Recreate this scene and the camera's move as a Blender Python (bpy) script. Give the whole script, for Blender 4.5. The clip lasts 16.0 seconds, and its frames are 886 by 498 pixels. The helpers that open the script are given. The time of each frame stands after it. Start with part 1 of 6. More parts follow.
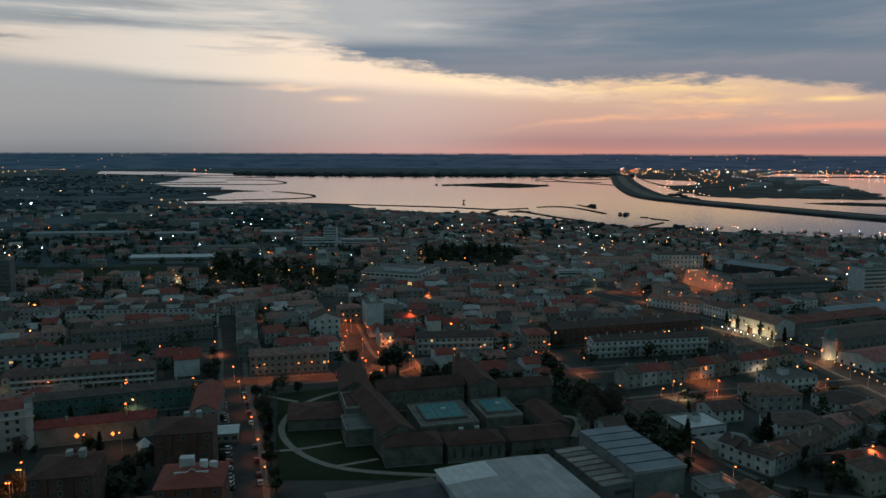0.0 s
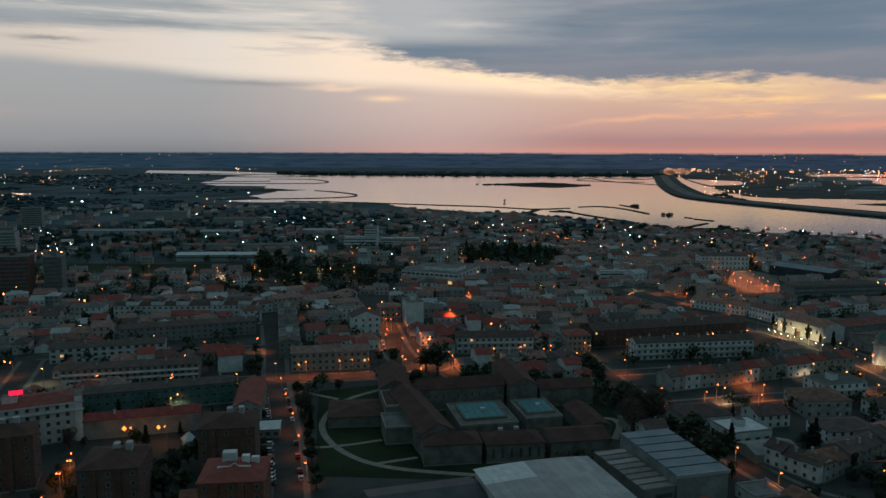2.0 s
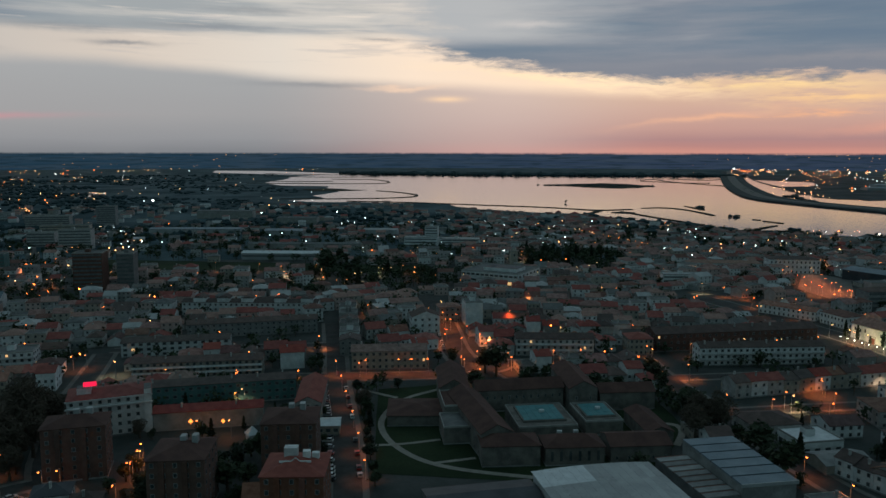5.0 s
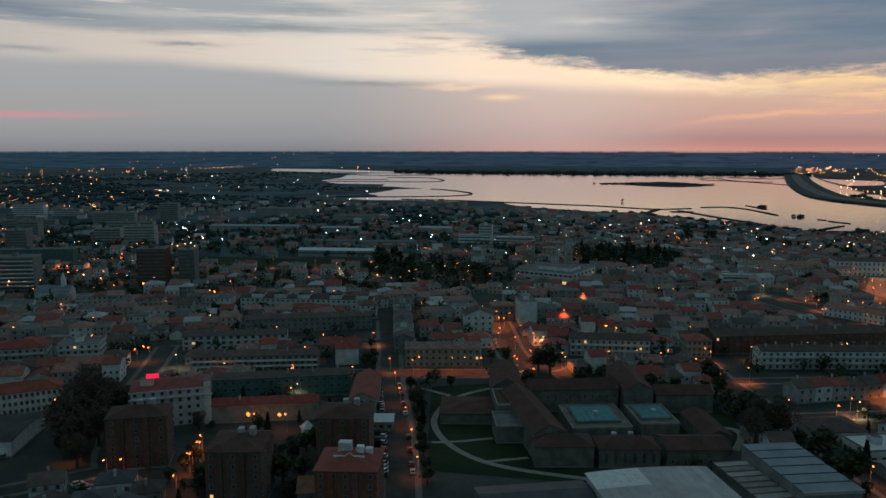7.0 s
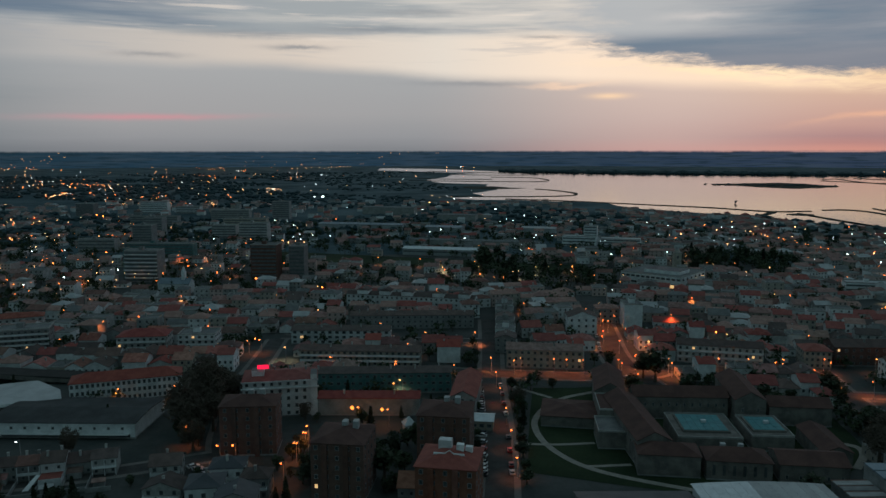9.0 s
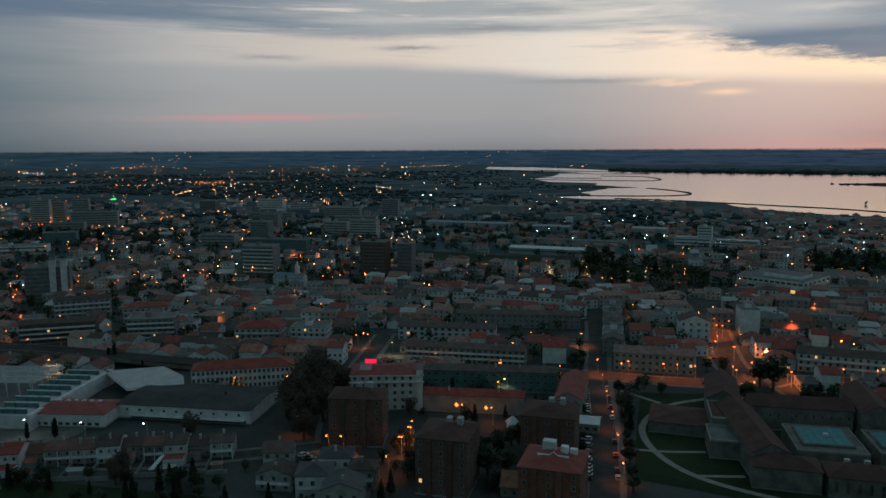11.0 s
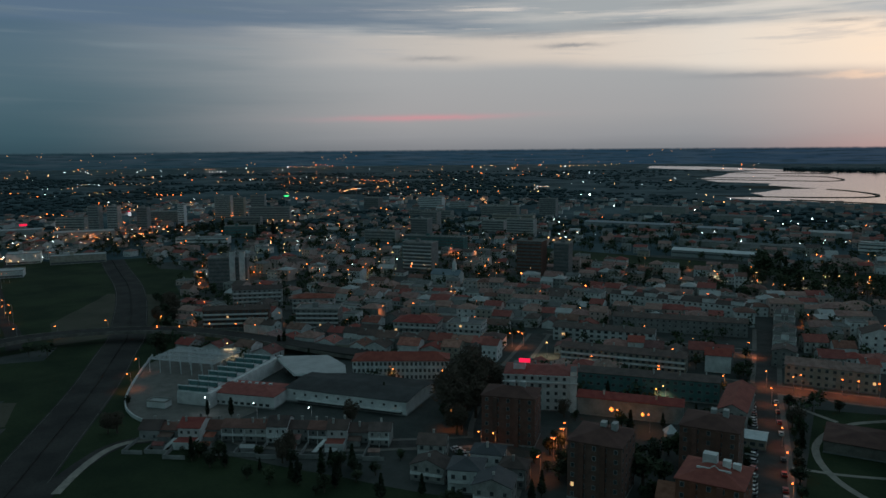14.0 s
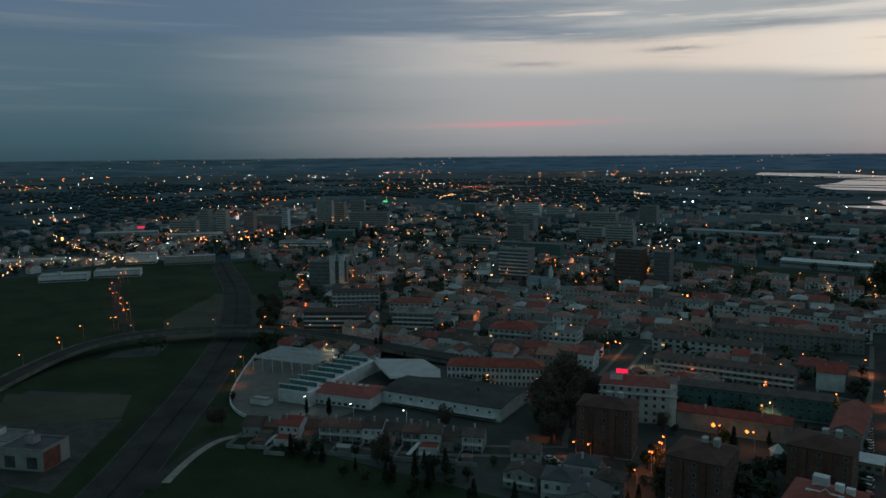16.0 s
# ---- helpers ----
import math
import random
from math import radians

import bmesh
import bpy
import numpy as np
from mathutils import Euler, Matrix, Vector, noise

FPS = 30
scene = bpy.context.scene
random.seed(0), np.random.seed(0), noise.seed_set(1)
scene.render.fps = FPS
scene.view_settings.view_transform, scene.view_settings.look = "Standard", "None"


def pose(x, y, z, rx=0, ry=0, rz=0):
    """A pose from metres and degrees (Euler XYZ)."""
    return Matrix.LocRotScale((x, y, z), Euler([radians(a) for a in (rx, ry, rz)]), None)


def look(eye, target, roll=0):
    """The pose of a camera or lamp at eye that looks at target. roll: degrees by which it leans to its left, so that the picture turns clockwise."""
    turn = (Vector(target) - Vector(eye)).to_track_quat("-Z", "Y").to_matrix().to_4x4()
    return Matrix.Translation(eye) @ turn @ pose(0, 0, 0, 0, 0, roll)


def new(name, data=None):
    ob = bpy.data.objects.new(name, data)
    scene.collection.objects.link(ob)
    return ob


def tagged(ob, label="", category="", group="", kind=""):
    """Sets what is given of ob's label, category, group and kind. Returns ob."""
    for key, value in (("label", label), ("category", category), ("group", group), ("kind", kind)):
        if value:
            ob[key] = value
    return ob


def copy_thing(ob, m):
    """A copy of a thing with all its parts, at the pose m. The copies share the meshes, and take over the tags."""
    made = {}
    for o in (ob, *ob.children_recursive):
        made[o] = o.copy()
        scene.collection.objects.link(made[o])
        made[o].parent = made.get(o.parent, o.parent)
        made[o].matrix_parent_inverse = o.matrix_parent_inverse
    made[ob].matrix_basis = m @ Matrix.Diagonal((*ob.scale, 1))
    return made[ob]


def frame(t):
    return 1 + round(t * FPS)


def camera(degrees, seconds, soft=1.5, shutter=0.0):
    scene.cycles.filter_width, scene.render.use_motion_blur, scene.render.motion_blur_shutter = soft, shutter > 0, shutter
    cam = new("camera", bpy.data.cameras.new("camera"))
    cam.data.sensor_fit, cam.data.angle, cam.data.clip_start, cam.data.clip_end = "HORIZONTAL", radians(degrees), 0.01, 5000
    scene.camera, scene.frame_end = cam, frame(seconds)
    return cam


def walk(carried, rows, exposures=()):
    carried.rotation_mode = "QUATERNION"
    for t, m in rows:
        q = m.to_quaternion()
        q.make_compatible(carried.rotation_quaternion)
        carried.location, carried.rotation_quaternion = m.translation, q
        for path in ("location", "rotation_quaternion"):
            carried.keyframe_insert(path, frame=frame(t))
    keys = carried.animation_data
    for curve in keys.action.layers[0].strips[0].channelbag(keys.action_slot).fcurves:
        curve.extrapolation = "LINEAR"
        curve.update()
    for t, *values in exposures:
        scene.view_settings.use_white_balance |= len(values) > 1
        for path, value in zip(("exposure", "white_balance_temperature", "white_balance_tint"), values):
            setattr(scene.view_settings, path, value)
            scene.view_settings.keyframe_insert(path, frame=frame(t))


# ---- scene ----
cam = camera(60.04, 16.0, soft=1.5)
EYE = 110.0  # height of the hovering camera; it turns where it is
ROWS = [
    (0, 0.00, -7.27, 0.15),
    (0.5, 0.76, -7.28, 0.17),
    (1, 1.52, -7.29, 0.14),
    (1.5, 2.27, -7.31, 0.13),
    (2, 3.04, -7.32, 0.14),
    (2.5, 3.79, -7.33, 0.14),
    (3, 4.53, -7.33, 0.10),
    (3.5, 5.26, -7.34, 0.08),
    (4, 5.99, -7.36, 0.07),
    (4.2, 6.29, -7.34, 0.08),
    (6.3, 9.74, -7.39, 0.04),
    (6.5, 10.12, -7.42, 0.04),
    (7, 11.62, -7.43, 0.01),
    (7.5, 13.38, -7.45, 0.00),
    (8, 15.29, -7.44, -0.02),
    (8.5, 17.34, -7.43, -0.05),
    (9, 19.37, -7.44, -0.07),
    (9.2, 20.12, -7.45, -0.07),
    (11.3, 28.58, -7.49, -0.28),
    (11.5, 29.36, -7.47, -0.28),
    (12, 31.32, -7.46, -0.31),
    (12.5, 33.30, -7.47, -0.34),
    (13, 35.26, -7.49, -0.40),
    (13.5, 37.22, -7.50, -0.43),
    (14, 39.13, -7.52, -0.48),
    (14.5, 40.97, -7.54, -0.51),
    (15, 42.80, -7.55, -0.54),
    (15.5, 44.59, -7.31, -0.51),
    (15.8, 45.52, -7.15, -0.52),
    (16, 46.36, -7.00, -0.56),
]
walk(cam, [(t, look((0, 0, EYE), Vector((0, 0, EYE)) + Vector((-math.sin(radians(yaw)) * math.cos(radians(pitch)), math.cos(radians(yaw)) * math.cos(radians(pitch)), math.sin(radians(pitch)))), roll)) for t, yaw, pitch, roll in ROWS])

# ---- sky and light: dusk after sunset under broken cloud ----
world = bpy.data.worlds.new("dusk_sky")
scene.world = world
world.use_nodes = True
WT = world.node_tree
WT.nodes.clear()


def lin(r, g, b):
    """sRGB 0..255 to linear."""
    def one(c):
        c /= 255
        return c / 12.92 if c <= 0.04045 else ((c + 0.055) / 1.055) ** 2.4
    return (one(r), one(g), one(b), 1.0)


def nod(tree, kind, **inputs):
    n = tree.nodes.new(kind)
    for key, value in inputs.items():
        sock = n.inputs[key.replace("_", " ")] if key.replace("_", " ") in n.inputs else n.inputs[int(key[1:])]
        if isinstance(value, bpy.types.NodeSocket):
            tree.links.new(value, sock)
        else:
            sock.default_value = value
    return n


def calc(tree, op, a, b=0.0, c=0.0, clamp=False):
    n = tree.nodes.new("ShaderNodeMath")
    n.operation, n.use_clamp = op, clamp
    for sock, value in zip(n.inputs, (a, b, c)):
        if isinstance(value, bpy.types.NodeSocket):
            tree.links.new(value, sock)
        else:
            sock.default_value = value
    return n.outputs[0]


def span(tree, value, lo, hi, smooth=True):
    """0 below lo, 1 above hi (or the other way round if lo > hi)."""
    n = tree.nodes.new("ShaderNodeMapRange")
    n.interpolation_type = "SMOOTHSTEP" if smooth else "LINEAR"
    flip = lo > hi
    tree.links.new(value, n.inputs[0])
    n.inputs[1].default_value, n.inputs[2].default_value = min(lo, hi), max(lo, hi)
    n.inputs[3].default_value, n.inputs[4].default_value = (1, 0) if flip else (0, 1)
    return n.outputs[0]


def ramp(tree, value, stops):
    n = tree.nodes.new("ShaderNodeValToRGB")
    while len(n.color_ramp.elements) < len(stops):
        n.color_ramp.elements.new(0.5)
    for e, (p, c) in zip(n.color_ramp.elements, stops):
        e.position, e.color = p, c
    tree.links.new(value, n.inputs[0])
    return n.outputs[0]


def mix(tree, fac, a, b, how="MIX"):
    n = tree.nodes.new("ShaderNodeMix")
    n.data_type, n.blend_type = "RGBA", how
    for sock, value in ((n.inputs[0], fac), (n.inputs[6], a), (n.inputs[7], b)):
        if isinstance(value, bpy.types.NodeSocket):
            tree.links.new(value, sock)
        else:
            sock.default_value = value
    return n.outputs[2]


def bump_around(tree, value, centre, wide):
    """A soft hump of the value round its centre."""
    d = calc(tree, "DIVIDE", calc(tree, "SUBTRACT", value, centre), wide)
    return calc(tree, "POWER", 2.718, calc(tree, "MULTIPLY", calc(tree, "MULTIPLY", d, d), -1.0))


def sky():
    t = WT
    way = nod(t, "ShaderNodeSeparateXYZ", i0=t.nodes.new("ShaderNodeTexCoord").outputs["Generated"])
    x, y, z = way.outputs
    az = calc(t, "MULTIPLY", calc(t, "ARCTAN2", calc(t, "MULTIPLY", x, -1.0), y), 57.2958)
    el = calc(t, "MULTIPLY", calc(t, "ARCSINE", z), 57.2958)

    def streaks(sx, sy, seed, detail=5.0, rough=0.55, twist=0.0):
        v = nod(t, "ShaderNodeCombineXYZ", i0=calc(t, "MULTIPLY", az, sx), i1=calc(t, "MULTIPLY", el, sy), i2=seed)
        return nod(t, "ShaderNodeTexNoise", Vector=v.outputs[0], Scale=1.0, Detail=detail, Roughness=rough, Distortion=twist).outputs[0]

    def times(*parts):
        out = parts[0]
        for q in parts[1:]:
            out = calc(t, "MULTIPLY", out, q)
        return out

    def off(value, amount):
        return times(calc(t, "SUBTRACT", value, 0.5), amount)

    def stops(*rows):
        return [((e + 1) / 15.0, lin(*c)) for e, c in rows]

    def over(c, colour, amount):
        return mix(t, amount, c, lin(*colour))

    wob = calc(t, "ADD", el, off(streaks(0.07, 0.5, 3.0, 6.0), 0.7))
    e15 = calc(t, "DIVIDE", calc(t, "ADD", wob, 1.0), 15.0, clamp=True)
    # the hazy layer under the cloud: rose in the west, grey, then blue-green to the north
    west = ramp(t, e15, stops((0, (196, 138, 126)), (0.3, (178, 130, 124)), (0.8, (168, 130, 128)), (1.6, (188, 148, 138)), (3.0, (200, 164, 148)), (4.6, (212, 180, 154)), (6.0, (216, 188, 166))))
    mauve = ramp(t, e15, stops((0, (190, 152, 146)), (0.8, (186, 158, 152)), (2.2, (194, 170, 162)), (4.5, (206, 184, 172)), (6.0, (214, 192, 176))))
    grey = ramp(t, e15, stops((0, (124, 126, 130)), (0.8, (140, 141, 144)), (2.5, (154, 153, 154)), (5.0, (158, 159, 160)), (6.5, (162, 163, 164))))
    north = ramp(t, e15, stops((0, (50, 74, 84)), (1.2, (60, 85, 95)), (4, (76, 99, 110)), (7, (82, 104, 118)), (10.0, (70, 95, 118)), (14, (64, 88, 112))))
    low = mix(t, span(t, az, -10, 4), west, mauve)
    low = mix(t, span(t, az, 2, 22), low, grey)
    low = mix(t, span(t, calc(t, "ADD", az, off(streaks(0.02, 0.4, 23.0), 10.0)), 40, 68), low, north)
    # the lit band of high cloud above it, with a clear lower edge
    cream = ramp(t, calc(t, "DIVIDE", calc(t, "ADD", az, 10.0), 70.0, clamp=True), [(0.0, lin(246, 212, 180)), (0.28, lin(240, 218, 196)), (0.42, lin(218, 208, 196)), (0.56, lin(206, 194, 182)), (0.68, lin(192, 184, 176)), (0.8, lin(172, 170, 168)), (1.0, lin(124, 132, 138))])
    edge = calc(t, "MINIMUM", calc(t, "ADD", 4.25, times(az, 0.052)), 5.85)
    edge = calc(t, "ADD", edge, off(streaks(0.06, 0.25, 61.0, 7.0), 1.0))
    up = span(t, calc(t, "SUBTRACT", el, edge), -0.5, 0.55)
    c = mix(t, times(up, span(t, az, -14, -2), span(t, calc(t, "ADD", az, off(streaks(0.05, 0.7, 67.0), 9.0)), 56, 43)), low, cream)
    # grey-blue streaks over the upper part
    upper = mix(t, span(t, streaks(0.045, 0.75, 51.0, 6.0), 0.38, 0.62), lin(142, 152, 158), lin(200, 196, 190))
    high_el = calc(t, "ADD", el, off(streaks(0.045, 0.6, 71.0, 7.0), 3.6))
    c = mix(t, times(span(t, high_el, 7.3, 8.6), span(t, az, 2, 12), span(t, az, 56, 40), 0.85), c, upper)
    c = over(c, (88, 108, 128), times(span(t, calc(t, "ADD", el, off(streaks(0.05, 0.8, 29.0, 7.0), 3.0)), 7.7, 9.0), span(t, calc(t, "ADD", az, off(streaks(0.06, 0.9, 31.0), 20.0)), 30, 46), 0.85))
    c = over(c, (120, 134, 142), times(span(t, streaks(0.05, 0.9, 37.0, 6.0), 0.52, 0.68), span(t, az, 40, 55), span(t, el, 5.0, 7.5), 0.45))
    c = over(c, (100, 116, 124), times(span(t, streaks(0.05, 0.8, 39.0, 6.0), 0.5, 0.66), span(t, az, 46, 60), span(t, el, 2.0, 4.5), 0.4))
    c = over(c, (150, 156, 164), times(span(t, streaks(0.11, 1.5, 53.0, 7.0, 0.6), 0.52, 0.66), span(t, el, 5.4, 7.4), span(t, az, 60, 40), 0.35))
    c = over(c, (232, 218, 204), times(span(t, streaks(0.09, 1.7, 59.0, 7.0, 0.6), 0.55, 0.68), span(t, el, 6.2, 8.0), span(t, az, 48, 34), span(t, az, -2, 8), 0.45))
    # small dark lens-shaped clouds, each at its bearing and height
    fray = off(streaks(0.5, 0.9, 13.0, 6.0, 0.65), 0.5)
    for at, height, wide, thick, amount in ((29.8, 7.2, 2.1, 0.16, 0.75), (39.8, 6.42, 2.2, 0.17, 0.55), (17.0, 4.72, 3.8, 0.17, 0.5), (12.0, 7.95, 1.6, 0.12, 0.5), (24.0, 8.5, 5.0, 0.25, 0.5), (33.0, 8.0, 5.5, 0.25, 0.45), (21.0, 9.7, 3.5, 0.22, 0.4)):
        c = over(c, (124, 128, 134), times(bump_around(t, az, at, wide), bump_around(t, calc(t, "ADD", el, fray), height, thick), amount))
    # the lit gap under the dark bank, and far rosy bars
    ragged_el = calc(t, "ADD", el, off(streaks(0.16, 0.5, 5.0, 7.0, 0.6), 1.8))
    fine = span(t, streaks(0.3, 2.2, 41.0, 7.0, 0.62), 0.34, 0.6)
    c = over(c, (252, 216, 154), times(bump_around(t, az, -15.5, 5.5), bump_around(t, ragged_el, 4.5, 0.42), fine, 0.9))
    c = over(c, (250, 204, 142), times(bump_around(t, az, -19.0, 4.0), bump_around(t, ragged_el, 3.5, 0.55), fine, 0.85))
    c = over(c, (255, 226, 186), times(bump_around(t, az, -2.0, 8.0), bump_around(t, calc(t, "ADD", ragged_el, times(az, -0.1)), 5.25, 0.5), fine))
    c = over(c, (248, 210, 170), times(bump_around(t, az, 7.3, 1.3), bump_around(t, el, 3.75, 0.2), 0.75))
    c = over(c, (240, 206, 178), times(bump_around(t, az, 10.5, 2.6), bump_around(t, ragged_el, 4.6, 0.16), 0.7))
    c = over(c, (255, 216, 146), times(bump_around(t, az, -26.7, 1.6), bump_around(t, el, 3.5, 0.17), 0.85))
    c = over(c, (236, 180, 146), times(bump_around(t, az, -11.0, 4.5), bump_around(t, calc(t, "ADD", ragged_el, times(az, 0.12)), 1.0, 0.24), 0.6))
    c = over(c, (240, 178, 134), times(bump_around(t, az, -19.0, 6.0), bump_around(t, ragged_el, 2.45, 0.2), fine, 0.7))
    c = over(c, (226, 158, 134), times(bump_around(t, az, -27.0, 6.5), bump_around(t, calc(t, "ADD", ragged_el, times(az, 0.03)), 0.9, 0.28), 0.75))
    c = over(c, (196, 140, 146), times(bump_around(t, az, 40.5, 5.6), bump_around(t, calc(t, "ADD", calc(t, "ADD", el, times(az, 0.012)), off(streaks(0.3, 0.2, 2.0), 0.4)), 2.7, 0.2), 0.8))
    # the dark bank of cloud over the west
    edge = calc(t, "ADD", 4.95, times(calc(t, "MAXIMUM", calc(t, "ADD", az, 5.0), 0.0), 0.15))
    edge = calc(t, "SUBTRACT", edge, times(calc(t, "MAXIMUM", calc(t, "SUBTRACT", -21.5, az), 0.0), 0.19))
    torn = calc(t, "ADD", off(streaks(0.13, 0.6, 19.0, 9.0, 0.66, 0.8), 2.6), off(streaks(0.5, 1.8, 43.0, 7.0, 0.65, 0.6), 1.5))
    above = span(t, calc(t, "SUBTRACT", calc(t, "ADD", el, torn), edge), -0.35, 0.6)
    side = span(t, calc(t, "ADD", az, off(streaks(0.12, 0.8, 33.0, 8.0, 0.62, 0.5), 13.0)), 13.5, 7)
    bank = ramp(t, streaks(0.06, 0.6, 83.0, 7.0), [(0.3, lin(86, 110, 132)), (0.48, lin(98, 118, 136)), (0.6, lin(116, 128, 142)), (0.75, lin(142, 148, 156))])
    bank = mix(t, times(span(t, el, 7.6, 5.4), 0.8), bank, lin(118, 124, 136))
    bank = mix(t, times(span(t, calc(t, "ADD", az, off(streaks(0.1, 0.9, 85.0, 7.0), 14.0)), -8, 5), span(t, el, 7.2, 8.4), 0.85), bank, lin(178, 180, 181))
    bank = mix(t, times(bump_around(t, az, 1.4, 2.4), bump_around(t, calc(t, "ADD", el, fray), 9.0, 0.22), 0.7), bank, lin(196, 192, 190))
    bank = mix(t, times(bump_around(t, az, -20.0, 9.0), bump_around(t, calc(t, "ADD", ragged_el, fray), 6.2, 0.3), 0.3), bank, lin(150, 146, 148))
    c = mix(t, times(above, side, 0.95), c, bank)
    # higher up and away from the west the cloud deck is dim
    high = mix(t, span(t, calc(t, "ABSOLUTE", az), 30, 100), lin(113, 133, 143), lin(88, 112, 118))
    c = mix(t, span(t, el, 10.8, 20), c, high)
    c = mix(t, span(t, calc(t, "ABSOLUTE", az), 85, 130), c, lin(84, 111, 116))
    # far flat country out to the true horizon, its haze painted into the sky
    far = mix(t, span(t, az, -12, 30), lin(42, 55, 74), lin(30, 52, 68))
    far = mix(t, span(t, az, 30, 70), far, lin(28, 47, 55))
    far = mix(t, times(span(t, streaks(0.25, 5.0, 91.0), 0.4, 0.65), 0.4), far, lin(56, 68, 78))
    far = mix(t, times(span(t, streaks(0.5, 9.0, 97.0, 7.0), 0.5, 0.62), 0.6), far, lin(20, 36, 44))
    spot = t.nodes.new("ShaderNodeTexVoronoi")
    t.links.new(nod(t, "ShaderNodeCombineXYZ", i0=calc(t, "MULTIPLY", az, 1.9), i1=calc(t, "MULTIPLY", el, 5.5), i2=0.0).outputs[0], spot.inputs["Vector"])
    spot.inputs["Scale"].default_value = 1.0
    few = times(span(t, spot.outputs["Distance"], 0.13, 0.07), span(t, streaks(0.16, 1.5, 7.0, 3.0), 0.46, 0.56), span(t, calc(t, "ABSOLUTE", calc(t, "SUBTRACT", az, 4.0)), 12, 22))
    far = mix(t, times(few, 0.8), far, lin(255, 190, 130))
    # strip of far water, its rosy sky reflection painted in
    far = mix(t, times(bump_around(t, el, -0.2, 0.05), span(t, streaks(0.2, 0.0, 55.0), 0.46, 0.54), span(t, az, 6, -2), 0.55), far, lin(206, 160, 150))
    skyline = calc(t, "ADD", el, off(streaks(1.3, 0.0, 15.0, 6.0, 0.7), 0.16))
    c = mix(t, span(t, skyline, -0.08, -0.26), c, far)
    bg = nod(t, "ShaderNodeBackground", Color=c, Strength=1.12)
    t.links.new(bg.outputs[0], t.nodes.new("ShaderNodeOutputWorld").inputs[0])


sky()

# ---- materials ----
MATS = {}


def surface(name, a, b, scale=0.5, rough=0.85, fine=6.0, bump=0.0, vary=0.0, metal=0.0, spec=0.3):
    """A weathered opaque surface: large stains between colours a and b, fine grain, and a shift from object to object."""
    m = bpy.data.materials.new(name)
    m.use_nodes = True
    t = m.node_tree
    p = t.nodes["Principled BSDF"]
    where = t.nodes.new("ShaderNodeNewGeometry").outputs["Position"]
    big = nod(t, "ShaderNodeTexNoise", Vector=where, Scale=scale, Detail=5.0, Roughness=0.6).outputs[0]
    small = nod(t, "ShaderNodeTexNoise", Vector=where, Scale=fine, Detail=3.0).outputs[0]
    c = mix(t, span(t, big, 0.3, 0.7), (*a, 1), (*b, 1))
    c = mix(t, 0.35, c, nod(t, "ShaderNodeHueSaturation", Color=c, Value=calc(t, "ADD", calc(t, "MULTIPLY", small, 1.6), 0.2)).outputs[0])
    if vary:
        r = t.nodes.new("ShaderNodeObjectInfo").outputs["Random"]
        c = nod(t, "ShaderNodeHueSaturation", Color=c, Hue=calc(t, "ADD", calc(t, "MULTIPLY", r, 0.04 * vary), 0.5 - 0.02 * vary),
                Saturation=calc(t, "ADD", calc(t, "MULTIPLY", calc(t, "FRACT", calc(t, "MULTIPLY", r, 7.3)), 0.7 * vary), 1 - 0.4 * vary),
                Value=calc(t, "ADD", calc(t, "MULTIPLY", calc(t, "FRACT", calc(t, "MULTIPLY", r, 3.7)), 1.1 * vary), 1 - 0.6 * vary)).outputs[0]
    t.links.new(c, p.inputs["Base Color"])
    p.inputs["Roughness"].default_value, p.inputs["Metallic"].default_value = rough, metal
    p.inputs["Specular IOR Level"].default_value = spec
    if bump:
        t.links.new(nod(t, "ShaderNodeBump", Strength=bump, Distance=0.05, Height=small).outputs[0], p.inputs["Normal"])
    MATS[name] = m
    return m


def glowing(name, colour, strength, sampled=True):
    m = bpy.data.materials.new(name)
    m.use_nodes = True
    p = m.node_tree.nodes["Principled BSDF"]
    p.inputs["Base Color"].default_value = (*colour, 1)
    p.inputs["Emission Color"].default_value = (*colour, 1)
    p.inputs["Emission Strength"].default_value = strength
    if not sampled:
        m.cycles.emission_sampling = "NONE"
    MATS[name] = m
    return m


surface("plaster", (0.25, 0.245, 0.24), (0.40, 0.39, 0.38), 0.35, 0.9, 3.0, 0.1, 0.8)
surface("white_paint", (0.47, 0.48, 0.49), (0.66, 0.665, 0.67), 0.3, 0.8, 3.0, 0.05, 0.25)
surface("cream_paint", (0.27, 0.24, 0.205), (0.38, 0.345, 0.30), 0.3, 0.85, 3.0, 0.05, 0.3)
surface("grey_render", (0.18, 0.182, 0.184), (0.27, 0.27, 0.27), 0.3, 0.9, 3.0, 0.1, 0.5)
surface("rose_paint", (0.40, 0.30, 0.28), (0.50, 0.39, 0.36), 0.3, 0.9, 3.0)
surface("stained_wall", (0.17, 0.175, 0.175), (0.30, 0.30, 0.295), 0.2, 0.95, 3.0)
surface("brown_tile", (0.12, 0.062, 0.052), (0.19, 0.10, 0.084), 0.3, 0.95, 4.0)
surface("pale_tile", (0.24, 0.14, 0.12), (0.33, 0.21, 0.18), 0.3, 0.95, 4.0)
surface("brick", (0.15, 0.058, 0.042), (0.22, 0.092, 0.066), 0.4, 0.9, 5.0, 0.2, 0.3)
surface("dull_brick", (0.10, 0.056, 0.047), (0.15, 0.083, 0.067), 0.4, 0.9, 5.0, 0.2, 0.3)
surface("old_stone", (0.105, 0.098, 0.092), (0.20, 0.185, 0.168), 0.25, 0.95, 3.0, 0.2)
surface("dark_roofing", (0.03, 0.033, 0.035), (0.055, 0.059, 0.061), 0.12, 0.9, 2.0, 0.1)
